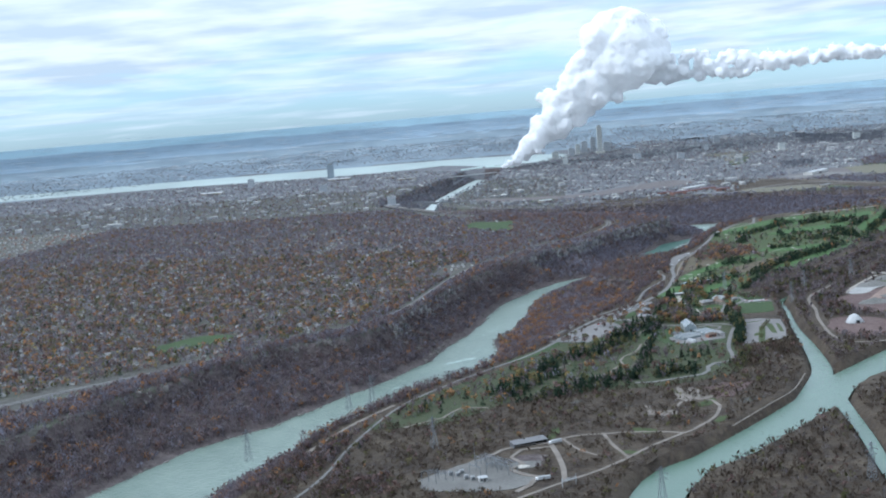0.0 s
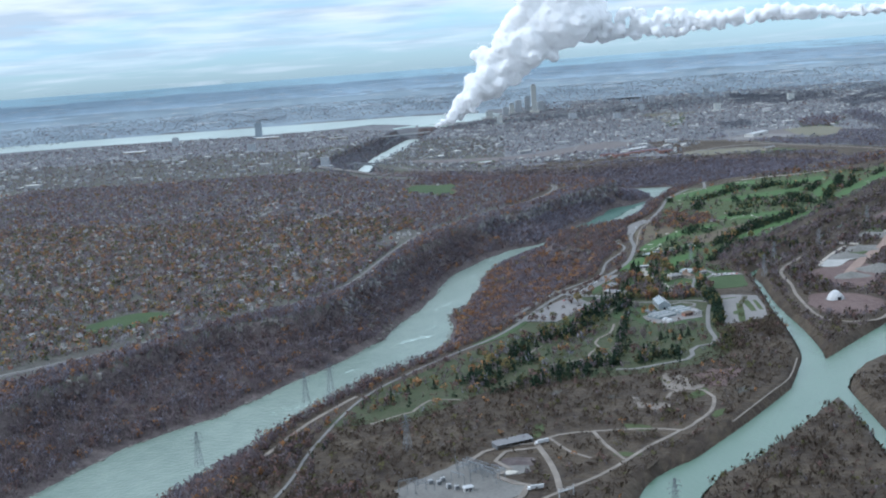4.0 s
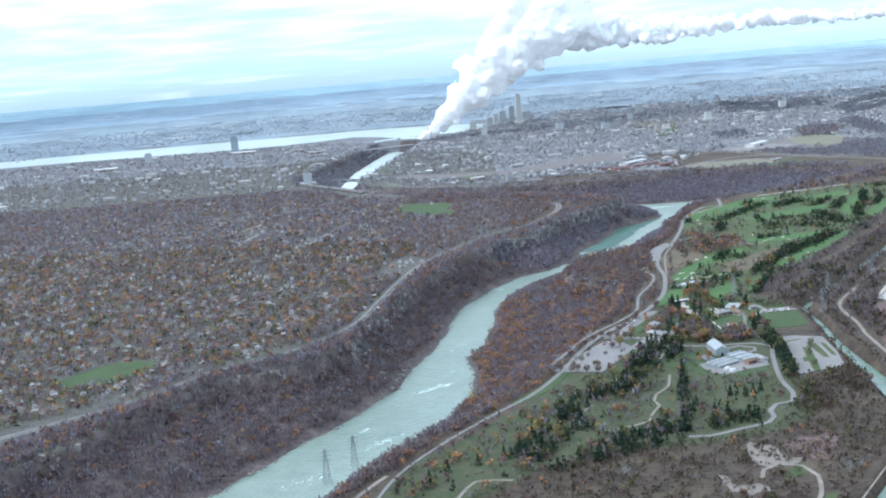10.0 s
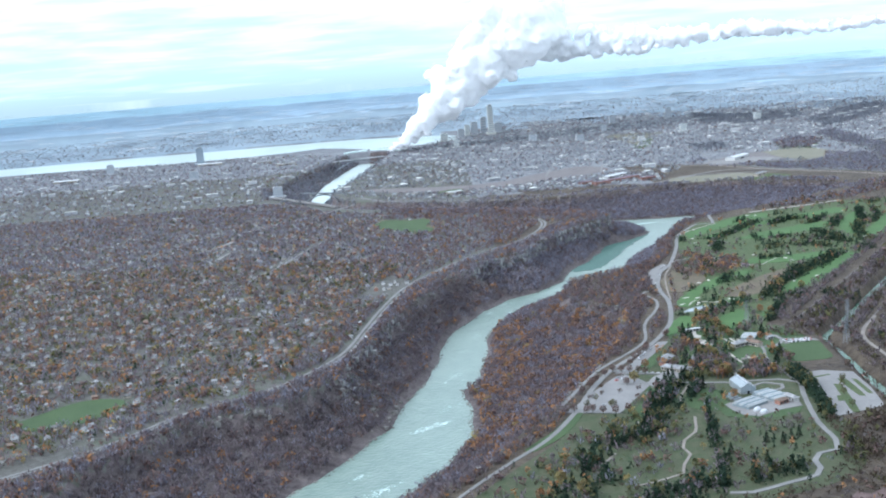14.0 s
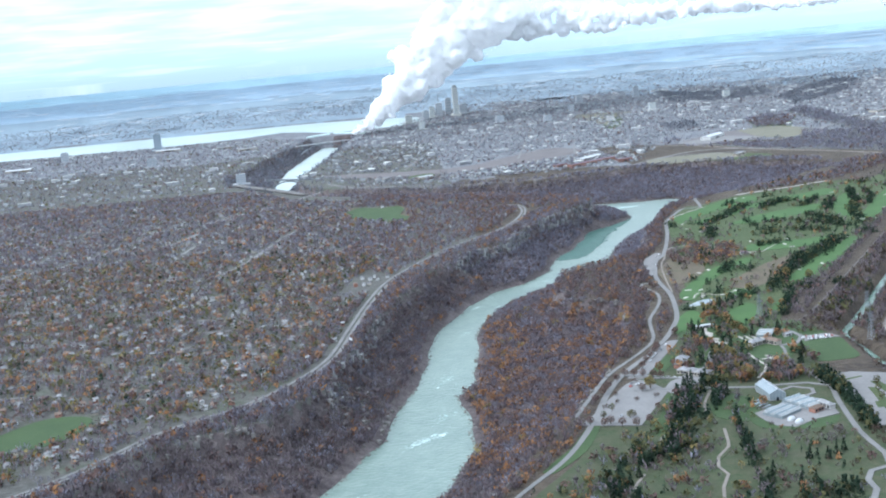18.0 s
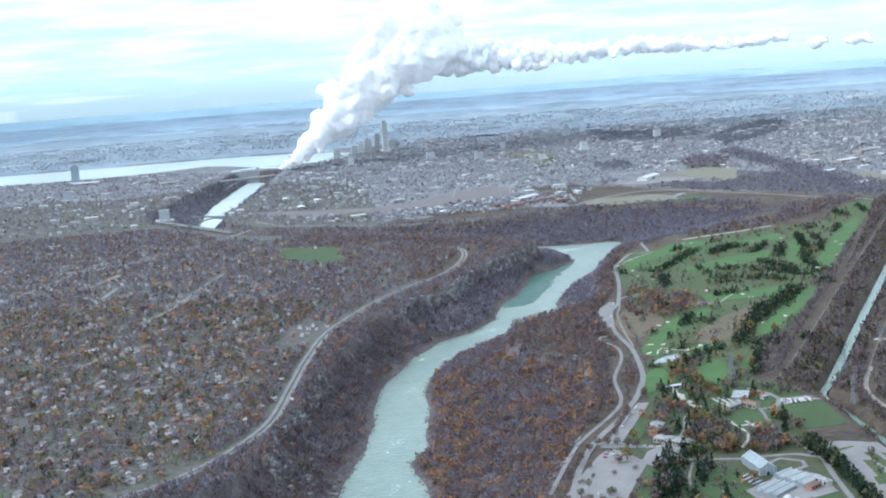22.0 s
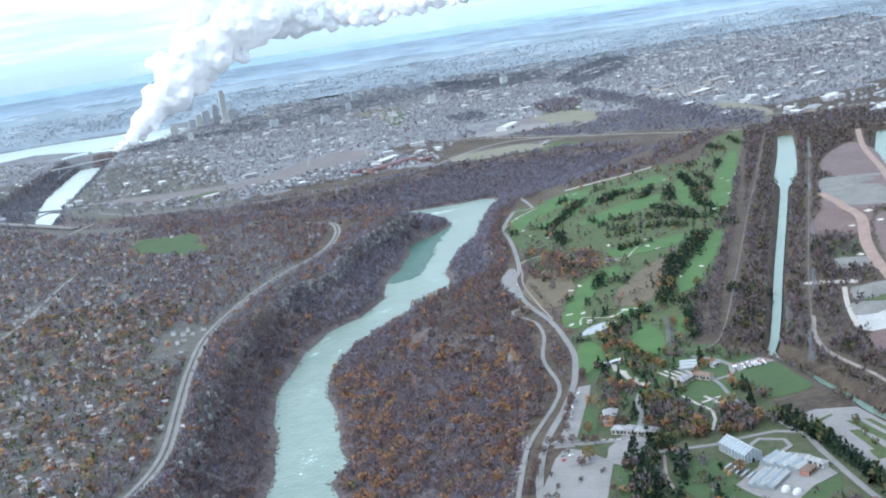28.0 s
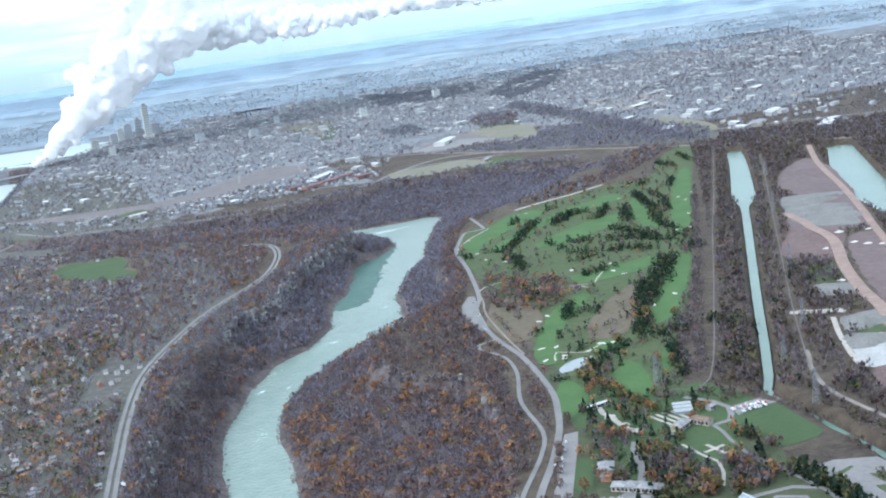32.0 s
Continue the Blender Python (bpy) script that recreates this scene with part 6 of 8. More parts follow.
for x, y, r, sd in ((388, 1165, 16, 280), (410, 1158, 9, 281), (352, 1098, 10, 282), (330, 1085, 8, 283), (500, 1235, 10, 284)):
    plant("canal_pines", scatter(blob(x, y, r, r * 1.5), 0.05, sd, free=True), sd + 20, [("pine", 5), ("olive", 2)], k=12, where="beside the narrow canal", hts=(4, 7), size=0.24)
SPARSE = [(-45, 575), (-10, 650), (60, 770), (110, 850), (150, 890), (236, 800), (238, 700), (205, 662), (140, 645), (60, 630), (0, 572)]
plant("park_bushes", scatter(SPARSE, 0.02, 290, clump=0.7, clump_size=40), 291, [("bare", 4), ("scrub", 4), ("russet", 1.2), ("olive", 2), ("mauve", 1)], k=10, where="on leaf-strewn park grass", hts=(1.5, 4.5), wide=0.55, size=0.26)
ROADSIDE = [(196, 1347), (232, 1420), (251, 1446), (262, 1414), (244, 1300), (233, 1224), (214, 1130), (203, 1100), (137, 981), (119, 987), (150, 1060), (185, 1200)]
plant("rim_belt", scatter(ROADSIDE, 0.06, 310), 311, [("bare", 5), ("mauve", 0.8), ("russet", 1.8), ("orange", 0.6), ("scrub", 2)], k=10, where="between the parkway and the cliff", hts=(3, 6), size=0.22, wide=0.5)
SIDE2 = [(262, 1042), (300, 1058), (338, 1050), (324, 1000), (314, 960), (308, 915), (302, 890), (298, 900), (306, 930), (310, 1000), (302, 1012), (282, 1014)]
BANKS = [(348, 1029), (320, 842), (327, 785), (344, 744), (380, 770), (420, 800), (400, 740), (325, 679), (303, 668), (300, 720), (309, 794), (318, 900), (326, 967)]
P = np.vstack([scatter(BANKS, 0.07, 312), scatter(SIDE2, 0.08, 315)])
plant("scrub_bushes", P[canal_depth(P) < 0.4], 313, [("scrub", 5), ("bare", 3), ("russet", 0.6), ("olive", 0.8)], k=9, where="on the banks of the narrow canal", hts=(2, 5), wide=0.55, size=0.28)
MORE = [(193, 1033), (239, 1063), (230, 975), (246, 930), (246, 894), (206, 896), (170, 926), (151, 990)]
plant("garden_trees", scatter(MORE, 0.02, 316), 317, [("bare", 3), ("russet", 2), ("orange", 1.2), ("pine", 3), ("olive", 1.5), ("yellow", 0.5)], k=16, where="in the botanical garden", hts=(4.5, 8.5), size=0.2)
NEAR_GROVE = [(144, 883), (160, 905), (172, 896), (181, 890), (175, 863), (152, 822), (133, 819), (133, 847)]
plant("pine_grove", scatter(NEAR_GROVE, 0.03, 318), 319, [("pine", 6), ("bare", 1), ("russet", 0.5)], k=18, where="in a dense dark grove", hts=(6, 10), size=0.2)
# ---- garden buildings ----
def hip_hall(name, w, d, h, wall, roof, m, label, cat, hip=None, rh=None, windows=0, group=""):
    """A low hall: walls, roof, a row of windows and a door."""
    ob = thing(name, label, cat, m, group)
    part("wall", box(w, d, h), M[wall], ob)
    part("roof", prism(w, d, rh or d * 0.28, h, 0.5, hip=d * 0.5 if hip is None else hip), M[roof], ob)
    for k in range(windows):
        x = -w / 2 + (k + 0.5) * w / windows
        for sy in (-1, 1):
            wn = part("window", box(w / windows * 0.55, 0.1, h * 0.5, (x, sy * (d / 2 + 0.03), h * 0.25)), M["window"], ob)
            part("sill", box(w / windows * 0.65, 0.16, 0.12, (x, sy * (d / 2 + 0.06), h * 0.2)), M["concrete"], wn)
    part("door", box(1.2, 0.14, 2.0, (w * 0.12, -d / 2 - 0.04, 0)), M["roof_dark"], ob)
    return ob


def glass_hall(m):
    """The glazed conservatory: tall glass walls and a pitched glass roof on white ribs."""
    ob = thing("conservatory", "white-ribbed glass conservatory with a pitched glass roof", "greenhouse", m)
    L, W, H, B = 26.0, 11.0, 8.2, 5.0
    part("base_wall", box(W, L, 0.9), M["concrete"], ob)
    bays = 8
    arc = [(-W / 2, 0.9), (-W / 2, B), (0, H), (W / 2, B), (W / 2, 0.9)]
    for b in range(bays):
        y0, y1 = -L / 2 + L * b / bays + 0.1, -L / 2 + L * (b + 1) / bays - 0.1
        for k in range(4):
            (xa, za), (xb, zb) = arc[k], arc[k + 1]
            bm = bmesh.new()
            bm.faces.new([bm.verts.new(v) for v in ((xa, y0, za), (xa, y1, za), (xb, y1, zb), (xb, y0, zb))])
            f = bmesh.ops.extrude_face_region(bm, geom=bm.faces[:])
            bmesh.ops.translate(bm, vec=(-0.05 if xa + xb > 0 else 0.05, 0, -0.05), verts=[v for v in f["geom"] if isinstance(v, bmesh.types.BMVert)])
            part("glass_panel", bm, M["glasshouse"], ob)
    for b in range(bays + 1):
        y = -L / 2 + L * b / bays
        bm = bmesh.new()
        for k in range(4):
            (xa, za), (xb, zb) = arc[k], arc[k + 1]
            tube(0.13, 0.13, 0, (xa * 1.01, y, za + 0.06), 5, bm, (xb * 1.01, y, zb + 0.06))
        part("rib", bm, M["roof_white"], ob)
    part("ridge", box(0.5, L + 0.4, 0.35, (0, 0, H)), M["roof_white"], ob)
    for sy in (-1, 1):
        bm = bmesh.new()
        bm.faces.new([bm.verts.new((x, sy * (L / 2 - 0.02), z)) for x, z in arc])
        ew = part("end_wall", bm, M["glasshouse"], ob)
        for x in (-3.6, -1.2, 1.2, 3.6):
            part("mullion", box(0.14, 0.14, B - 0.9 + (W / 2 - abs(x)) * 0.58, (x, sy * L / 2, 0.9)), M["roof_white"], ew)
    part("door", box(1.8, 0.12, 2.3, (0, -L / 2 - 0.08, 0)), M["window"], ob)
    return ob


glass_hall(pose(207, 863, 0.3, 0, 0, 4))


M["span_white"] = material("whitewashed_glazing", [(0.25, 0.26, 0.255), (0.31, 0.32, 0.31)], 0.15, rough=0.4)


def span_house(m, w, d, spans, label):
    """A nursery glasshouse of several white ridged spans."""
    ob = thing("greenhouse", label, "greenhouse", m, "glasshouses of the nursery")
    part("base_wall", box(w, d, 1.8), M["glasshouse"], ob)
    s = d / spans
    for k in range(spans):
        sp = part("roof_span", prism(w, s - 0.25, 1.5, 1.8, 0.1, at=(0, -d / 2 + s * (k + 0.5))), M["glasshouse"] if k % 2 else M["span_white"], ob)
        part("gutter", box(w, 0.22, 0.2, (0, -d / 2 + s * k, 1.75)), M["steel"], sp)
        part("ridge", box(w, 0.2, 0.2, (0, -d / 2 + s * (k + 0.5), 3.2)), M["roof_white"], sp)
    return ob


span_house(pose(202, 824, 0.3, 0, 0, 36), 21, 15, 5, "long white nursery glasshouse with parallel ridges")
span_house(pose(221.5, 838.5, 0.3, 0, 0, 28), 15, 24, 6, "broad white nursery glasshouse with parallel ridges")
hip_hall("nursery_shed", 13, 4.5, 3, "white_wall", "roof_grey", pose(233, 828, 0.3, 0, 0, -72), "low white nursery shed with a grey roof", "shed", windows=4)
hip_hall("potting_shed", 9, 5, 3, "brick", "roof_brown", pose(224, 821, 0.3, 0, 0, 30), "low brown nursery shed beside a glasshouse", "shed", windows=3)


def tent(m, label):
    ob = thing("storage_tent", label, "tent", m, "white tents of the nursery")
    bm = bmesh.new()
    bmesh.ops.create_uvsphere(bm, u_segments=14, v_segments=8, radius=1)
    bmesh.ops.delete(bm, geom=[v for v in bm.verts if v.co.z < -0.01], context="VERTS")
    bmesh.ops.scale(bm, vec=(3.6, 2.4, 2.6), verts=bm.verts)
    part("canvas", bm, M["roof_white"], ob)
    part("door_flap", box(0.1, 1.4, 1.6, (3.35, 0, 0)), M["roof_grey"], ob)


tent(pose(203, 809, 0.3, 0, 0, 40), "small white canvas storage tent")
tent(pose(206, 803, 0.3, 0, 0, 35), "small white canvas storage tent")
# the low building at the forecourt: four linked pavilions
for k, (x, y, w, d) in enumerate(((165, 936, 8, 7), (170.5, 931.5, 7, 8), (175.5, 926.5, 7, 8), (180, 921, 8, 7))):
    hip_hall("visitor_pavilion", w, d, 3.2, "beige", "roof_grey", pose(x, y, 0.3, 0, 0, -40), "low stone pavilion with a grey hipped roof", "building", windows=3, group="pavilions of the visitor building")
hip_hall("garden_house", 12, 9, 4.0, "brick", "roof_grey", pose(170, 962, 0.2, 0, 0, 62), "brick garden house with a broad grey hipped roof", "house", windows=4)
hip_hall("garden_house_wing", 8, 6, 3.2, "brick", "roof_dark", pose(165.5, 953, 0.2, 0, 0, 62), "low wing with a dark roof beside a garden house", "building", windows=2)
hip_hall("school_hall", 14, 7, 3.5, "beige", "roof_grey", pose(238, 993, 0.3, 0, 0, 32), "low grey-roofed school hall in a garden", "building", windows=5)
hip_hall("school_hall_b", 13, 6, 3.5, "beige", "roof_brown", pose(252, 992, 0.3, 0, 0, -60), "low brown-roofed school hall in a garden", "building", windows=5)
span_house(pose(255, 1020, 0.3, 0, 0, -25), 12, 16, 5, "small pale garden glasshouse with parallel ridges")
hip_hall("rose_garden_shelter", 16, 2.6, 2.6, "white_wall", "roof_white", pose(215, 1062, 0.3, 0, 0, 8), "long pale garden shelter", "shelter", windows=5)
hip_hall("sports_hut", 6, 4, 2.6, "white_wall", "roof_grey", pose(270, 1010, 0.2, 0, 0, 20), "small white hut beside a field", "hut", windows=2)
for x, y, w, d, tt in ((318, 1388, 9, 4, -20), (330, 1374, 11, 4, -10), (345, 1370, 8, 4, -5), (322, 1378, 6, 4, 40)):
    hip_hall("golf_clubhouse", w, d, 2.8, "white_wall", "roof_red", pose(x, y, 0.3, 0, 0, tt), "low white golf club building with a red-brown roof", "building", windows=3, group="buildings of the golf club")
# white slabs and red hedges along the forecourt
for k in range(9):
    f = k / 8
    x, y = 126 + 34 * f, 945.5 - 20 * f
    ob = thing("planter", "square white planter along the forecourt drive", "planter", pose(x, y, 0.5, 0, 0, -30), "planters along the drive")
    part("rim", box(2.2, 2.0, 0.5, bevel=0.08), M["roof_white"], ob)
    part("soil", box(1.6, 1.4, 0.06, (0, 0, 0.5)), M["red_earth"], ob)

# terraces of beds by the glasshouses
for k in range(5):
    ob = thing("cold_frame", "long low glazed cold frame", "cold frame", pose(193 + 1.2 * k, 852 - 4.2 * k, 0.3, 0, 0, 35), "cold frames of the nursery")
    part("frame", box(9, 1.6, 0.7), M["concrete"], ob)
    part("lid", box(8.8, 1.4, 0.1, (0, 0, 0.7)), M["glasshouse"], ob)


# ---- cars ----
M["car_paint"] = material("car_paint", [(0.05, 0.05, 0.06), (0.25, 0.25, 0.27), (0.65, 0.66, 0.67)], 0.001, rough=0.3, spec=0.6, per_object=0.5, lo=0.1, hi=0.9)
M["car_white"] = material("white_car_paint", [(0.75, 0.75, 0.75), (0.8, 0.8, 0.8)], 0.1, rough=0.3, spec=0.6)
M["car_red"] = material("red_car_paint", [(0.35, 0.03, 0.03), (0.4, 0.05, 0.04)], 0.1, rough=0.3, spec=0.6)
M["rubber"] = material("tyre_rubber", [(0.02, 0.02, 0.02), (0.03, 0.03, 0.03)], 1.0, rough=0.9)


def make_car(paint, word, m):
    ob = thing("car", "%s car parked on pale asphalt" % word, "car", m, "parked cars")
    part("body", box(3.0, 1.25, 0.55, (0, 0, 0.25), bevel=0.14), M[paint], ob)
    part("cabin", box(1.6, 1.1, 0.42, (-0.15, 0, 0.8), bevel=0.16), M["window"], ob)
    part("cabin_roof", box(1.2, 1.0, 0.08, (-0.15, 0, 1.2), bevel=0.03), M[paint], ob)
    for x in (-0.95, 0.95):
        for y in (-0.6, 0.6):
            part("wheel", tube(0.28, 0.28, 0, (x, y - 0.1, 0.28), 10, None, (x, y + 0.1, 0.28)), M["rubber"], ob)
    return ob


cars = [make_car("car_paint", "dark grey", pose(152, 984, 0.35, 0, 0, 60)), make_car("car_white", "white", pose(149, 978, 0.35, 0, 0, 60)), make_car("car_red", "red", pose(120, 915, 0.35, 0, 0, 20))]
for k, (x, y, tt) in enumerate([(155, 990, 60), (157.5, 996, 60), (164, 1006, 62), (171, 1019, 62), (140, 962, 58), (122, 922, 15), (126, 919, 15), (100, 850, 30), (96, 872, 75), (258, 1412, 70), (252, 1400, 70),
                                (240, 1352, 75)]):
    copy_thing(cars[(0, 1, 0, 1, 1, 0, 1, 0, 0, 1, 0, 1)[k]], pose(x, y, 0.35, 0, 0, tt))
for k in range(15):
    copy_thing(cars[(k * 7) % 3 if k % 4 else 1], pose(279 + 1.65 * k, 999.5 - 0.2 * k + (2.8 if k % 5 == 2 else 0), 0.35, 0, 0, 75))
for k in range(10):
    copy_thing(cars[k % 2], pose(282 + 1.9 * k, 992.8 - 0.05 * k, 0.35, 0, 0, 78))
copy_thing(cars[1], pose(150.5, 990.5, 0.45, 0, 0, 58))
copy_thing(cars[0], pose(226, 1300, 0.45, 0, 0, 78))


def make_truck(m, label):
    ob = thing("truck", label, "truck", m)
    part("trailer", box(7.5, 1.7, 2.0, (0.6, 0, 0.7), bevel=0.06), M["roof_white"], ob)
    part("cab", box(1.6, 1.6, 1.6, (-4.2, 0, 0.5), bevel=0.12), M["car_white"], ob)
    part("windscreen", box(0.06, 1.3, 0.6, (-5.02, 0, 1.3)), M["window"], ob)
    for x in (-4.3, -0.5, 3.2, 4.0):
        for y in (-0.75, 0.75):
            part("wheel", tube(0.36, 0.36, 0, (x, y - 0.12, 0.36), 10, None, (x, y + 0.12, 0.36)), M["rubber"], ob)


make_truck(pose(-93, 1139, 0.45, 0, 0, -78), "white box truck on the far rim road")
make_truck(pose(78, 421, 0.3, 0, 0, 12), "white trailer truck parked on waste ground")
make_truck(pose(84, 497, 0.55, 0, 0, 25), "white truck beside a long shed")

# ---- substation, sheds, dome ----
shed = thing("long_shed", "long grey open-fronted shed on waste ground", "shed", pose(65.5, 499, 0.1, 0, 0, 27))
part("back_wall", box(25, 0.3, 3.0, (0, 3.6, 0)), M["steel"], shed)
for k in range(9):
    part("post", box(0.25, 0.25, 2.6, (-12 + 3 * k, -3.6, 0)), M["steel"], shed)
for s in (-1, 1):
    part("side_wall", box(0.3, 7.2, 2.8, (12.4 * s, 0, 0)), M["steel"], shed)
bm = box(25.6, 8.4, 0.25)
bmesh.ops.rotate(bm, matrix=Matrix.Rotation(radians(6), 3, "X"), verts=bm.verts)
bmesh.ops.translate(bm, vec=(0, 0, 3.0), verts=bm.verts)
part("roof", bm, M["roof_grey"], shed, "grey ribbed metal roof")


def transformer(m):
    ob = thing("transformer", "pale grey transformer with cooling fins and bushings", "transformer", m, "transformers of the substation")
    part("tank", box(2.6, 1.8, 2.6, bevel=0.08), M["roof_white"], ob)
    for s in (-1, 1):
        for k in range(5):
            part("cooling_fin", box(0.12, 0.7, 2.0, (-1.0 + 0.5 * k, s * 1.3, 0.3)), M["steel"], ob)
    for k in range(3):
        part("bushing", tube(0.16, 0.08, 1.5, (-0.7 + 0.7 * k, 0, 2.6)), M["concrete"], ob)
    return ob


tr = transformer(pose(18, 438, 0.35, 0, 0, 20))
for x, y in ((23, 436), (29, 430), (33.5, 427), (25, 441)):
    copy_thing(tr, pose(x, y, 0.35, 0, 0, 20))


def gantry(m, w=11, h=6.5):
    ob = thing("switchgear_gantry", "grey steel lattice gantry with insulators", "gantry", m, "gantries of the substation")
    for s in (-1, 1):
        for o in (-0.35, 0.35):
            part("leg", tube(0.12, 0.1, 0, (s * w / 2 + o, 0, 0), 5, None, (s * w / 2, 0, h)), M["steel"], ob)
    bm = box(w, 0.3, 0.12, (0, 0, h))
    box(w, 0.3, 0.12, (0, 0, h - 0.7), bm=bm)
    for k in range(9):
        tube(0.06, 0.06, 0, (-w / 2 + k * w / 9, 0, h - 0.6), 4, bm, (-w / 2 + (k + 1) * w / 9, 0, h))
    part("beam", bm, M["steel"], ob)
    for k in range(4):
        part("insulator", tube(0.14, 0.14, 1.0, (-w / 2 + (k + 0.5) * w / 4, 0, h - 1.7), 6), M["concrete"], ob)
    return ob


ga = gantry(pose(40, 455, 0.45, 0, 0, -45))
for k, (x, y, tt) in enumerate([(43.5, 452, -45), (47, 448, -45), (50.5, 444, -45), (54, 440, -45), (38, 449, 45), (45, 441, 45), (6, 430, 20), (11, 427, 20), (16, 424, 20), (34, 436, -45), (42, 458, -45), (37, 452, -45), (48, 452, -45), (52, 436, -45), (57, 443, -45)]):
    copy_thing(ga, pose(x, y, 0.45, 0, 0, tt))
mast = thing("lightning_mast", "tall thin grey mast beside a substation", "mast", pose(32, 459, 0.35))
part("pole", tube(0.22, 0.08, 15), M["steel"], mast)
part("base", box(0.8, 0.8, 0.4), M["concrete"], mast)
hip_hall("control_hut", 5, 3.5, 2.6, "white_wall", "roof_white", pose(40, 424, 0.35, 0, 0, 20), "small white control hut in a substation yard", "hut", windows=2)
gate = thing("canal_gantry", "pale steel footbridge frame at the canal bank", "gantry", pose(94, 408, 0.1, 0, 0, 35))
for s in (-1, 1):
    part("tower", tube(0.3, 0.25, 6, (s * 5, 0, 0), 6), M["roof_white"], gate)
    part("rail", box(10.4, 0.1, 0.1, (0, 0.8 * s, 4.9)), M["roof_white"], gate)
part("deck", box(10.6, 1.8, 0.25, (0, 0, 3.8)), M["concrete"], gate)

dome = thing("storage_dome", "white faceted storage dome with a dark doorway", "dome", pose(362, 852, 0.1, 0, 0, 20))
bm = bmesh.new()
bmesh.ops.create_icosphere(bm, subdivisions=2, radius=1)
bmesh.ops.delete(bm, geom=[v for v in bm.verts if v.co.z < -0.05], context="VERTS")
for v in bm.verts:
    v.co = (v.co.x * 8.5, v.co.y * 6.5, max(0, v.co.z) * (7.0 + 1.6 * math.cos(v.co.x * 2.4)) + 0.5 * math.sin(v.co.x * 9))
part("shell", bm, M["roof_white"], dome)
part("doorway", box(3.6, 1.2, 2.8, (0, -6.1, 0), bevel=0.2), M["window"], dome)
part("plinth", box(15, 11, 0.5, bevel=0.1), M["concrete"], dome)


def heap(name, x, y, r, h, mat, label):
    """A tipped heap with a slumped, furrowed side."""
    bm = bmesh.new()
    n, m = 26, 7
    rows = []
    for j in range(m):
        f = j / (m - 1)
        ring = []
        for i in range(n):
            a = 2 * math.pi * i / n
            rr = r * (1 - f) * (1 + 0.18 * math.sin(3 * a + x) + 0.07 * math.sin(9 * a + 4 * f)) + 0.4
            ring.append(bm.verts.new((math.cos(a) * rr * 1.3, math.sin(a) * rr, h * f ** 1.1 - 0.2)))
        rows.append(ring)
    for a, b in zip(rows[:-1], rows[1:]):
        for i in range(n):
            bm.faces.new((a[i], a[(i + 1) % n], b[(i + 1) % n], b[i]))
    bm.faces.new(rows[-1])
    ob = part(name, bm, M[mat])
    ob.location = (x, y, 0.1)
    block(x, y, r)
    return tagged(ob, label, "heap", "heaps of the quarry")


for x, y, r, h, mt in ((455, 1090, 16, 6, "gravel"), (430, 1055, 18, 5, "gravel"), (700, 1470, 24, 6, "gravel"), (690, 1420, 20, 5, "gravel"), (725, 1510, 18, 5, "gravel"), (488, 1180, 10, 4, "gravel"),
                       (440, 975, 18, 7, "gravel"), (405, 950, 14, 5, "gravel"), (617, 1307, 3.5, 1.5, "sand"), (621, 1292, 4, 1.5, "sand"), (636, 1354, 4, 2, "sand"), (628, 1280, 3, 1.4, "sand"), (584, 1307, 3, 1.2, "sand"), (520, 1202, 3, 1.5, "sand"), (662, 1342, 3, 1.2, "sand"), (64, 450, 4, 1.5, "sand")):
    heap("spoil_mound", x, y, r, h, mt, "%s heap on a quarry floor" % ("grey gravel" if mt == "gravel" else "pale sand"))


# ---- lattice pylons and lines ----
def pylon(m, h=23.0):
    ob = thing("pylon", "grey steel lattice power pylon with three cross-arms", "pylon", m, "power pylons")
    for sx in (-1, 1):
        for sy in (-1, 1):
            part("leg", tube(0.16, 0.1, 0, (sx * 2.2, sy * 2.2, 0), 4, None, (sx * 0.35, sy * 0.35, h)), M["steel"], ob)
    bm = bmesh.new()
    for j in range(8):
        z0, z1 = h * j / 8, h * (j + 1) / 8
        r0, r1 = 2.2 - 1.85 * j / 8, 2.2 - 1.85 * (j + 1) / 8
        for a, b in (((-1, -1), (1, -1)), ((1, -1), (1, 1)), ((1, 1), (-1, 1)), ((-1, 1), (-1, -1))):
            tube(0.07, 0.07, 0, (a[0] * r0, a[1] * r0, z0), 3, bm, (b[0] * r1, b[1] * r1, z1))
            tube(0.07, 0.07, 0, (b[0] * r0, b[1] * r0, z0), 3, bm, (a[0] * r1, a[1] * r1, z1))
    part("bracing", bm, M["steel"], ob)
    for k, (z, w) in enumerate(((h * 0.68, 3.2), (h * 0.8, 4.0), (h * 0.92, 3.0))):
        bm = tube(0.1, 0.1, 0, (-w, 0, z), 4, None, (w, 0, z))
        tube(0.07, 0.07, 0, (-w, 0, z), 4, bm, (0, 0, z + 1.4))
        tube(0.07, 0.07, 0, (w, 0, z), 4, bm, (0, 0, z + 1.4))
        arm = part("cross_arm", bm, M["steel"], ob)
        for s in (-1, 1):
            part("insulator", tube(0.12, 0.12, 1.1, (s * w, 0, z - 1.1), 5), M["concrete"], arm)
    return ob


py = pylon(pose(-84, 618, 0, 0, 0, 30))
for x, y, tt in ((-69, 640, 30), (147, 368, 20), (268, 396, 20), (326, 976, 30), (418, 1115, 30), (520, 1275, 30), (660, 1500, 30), (800, 1720, 30), (372, 720, 30), (0, 500, 40), (268, 1075, 30), (-130, 490, 40), (352, 1046, 30)):
    copy_thing(py, pose(x, y, 0, 0, 0, tt))

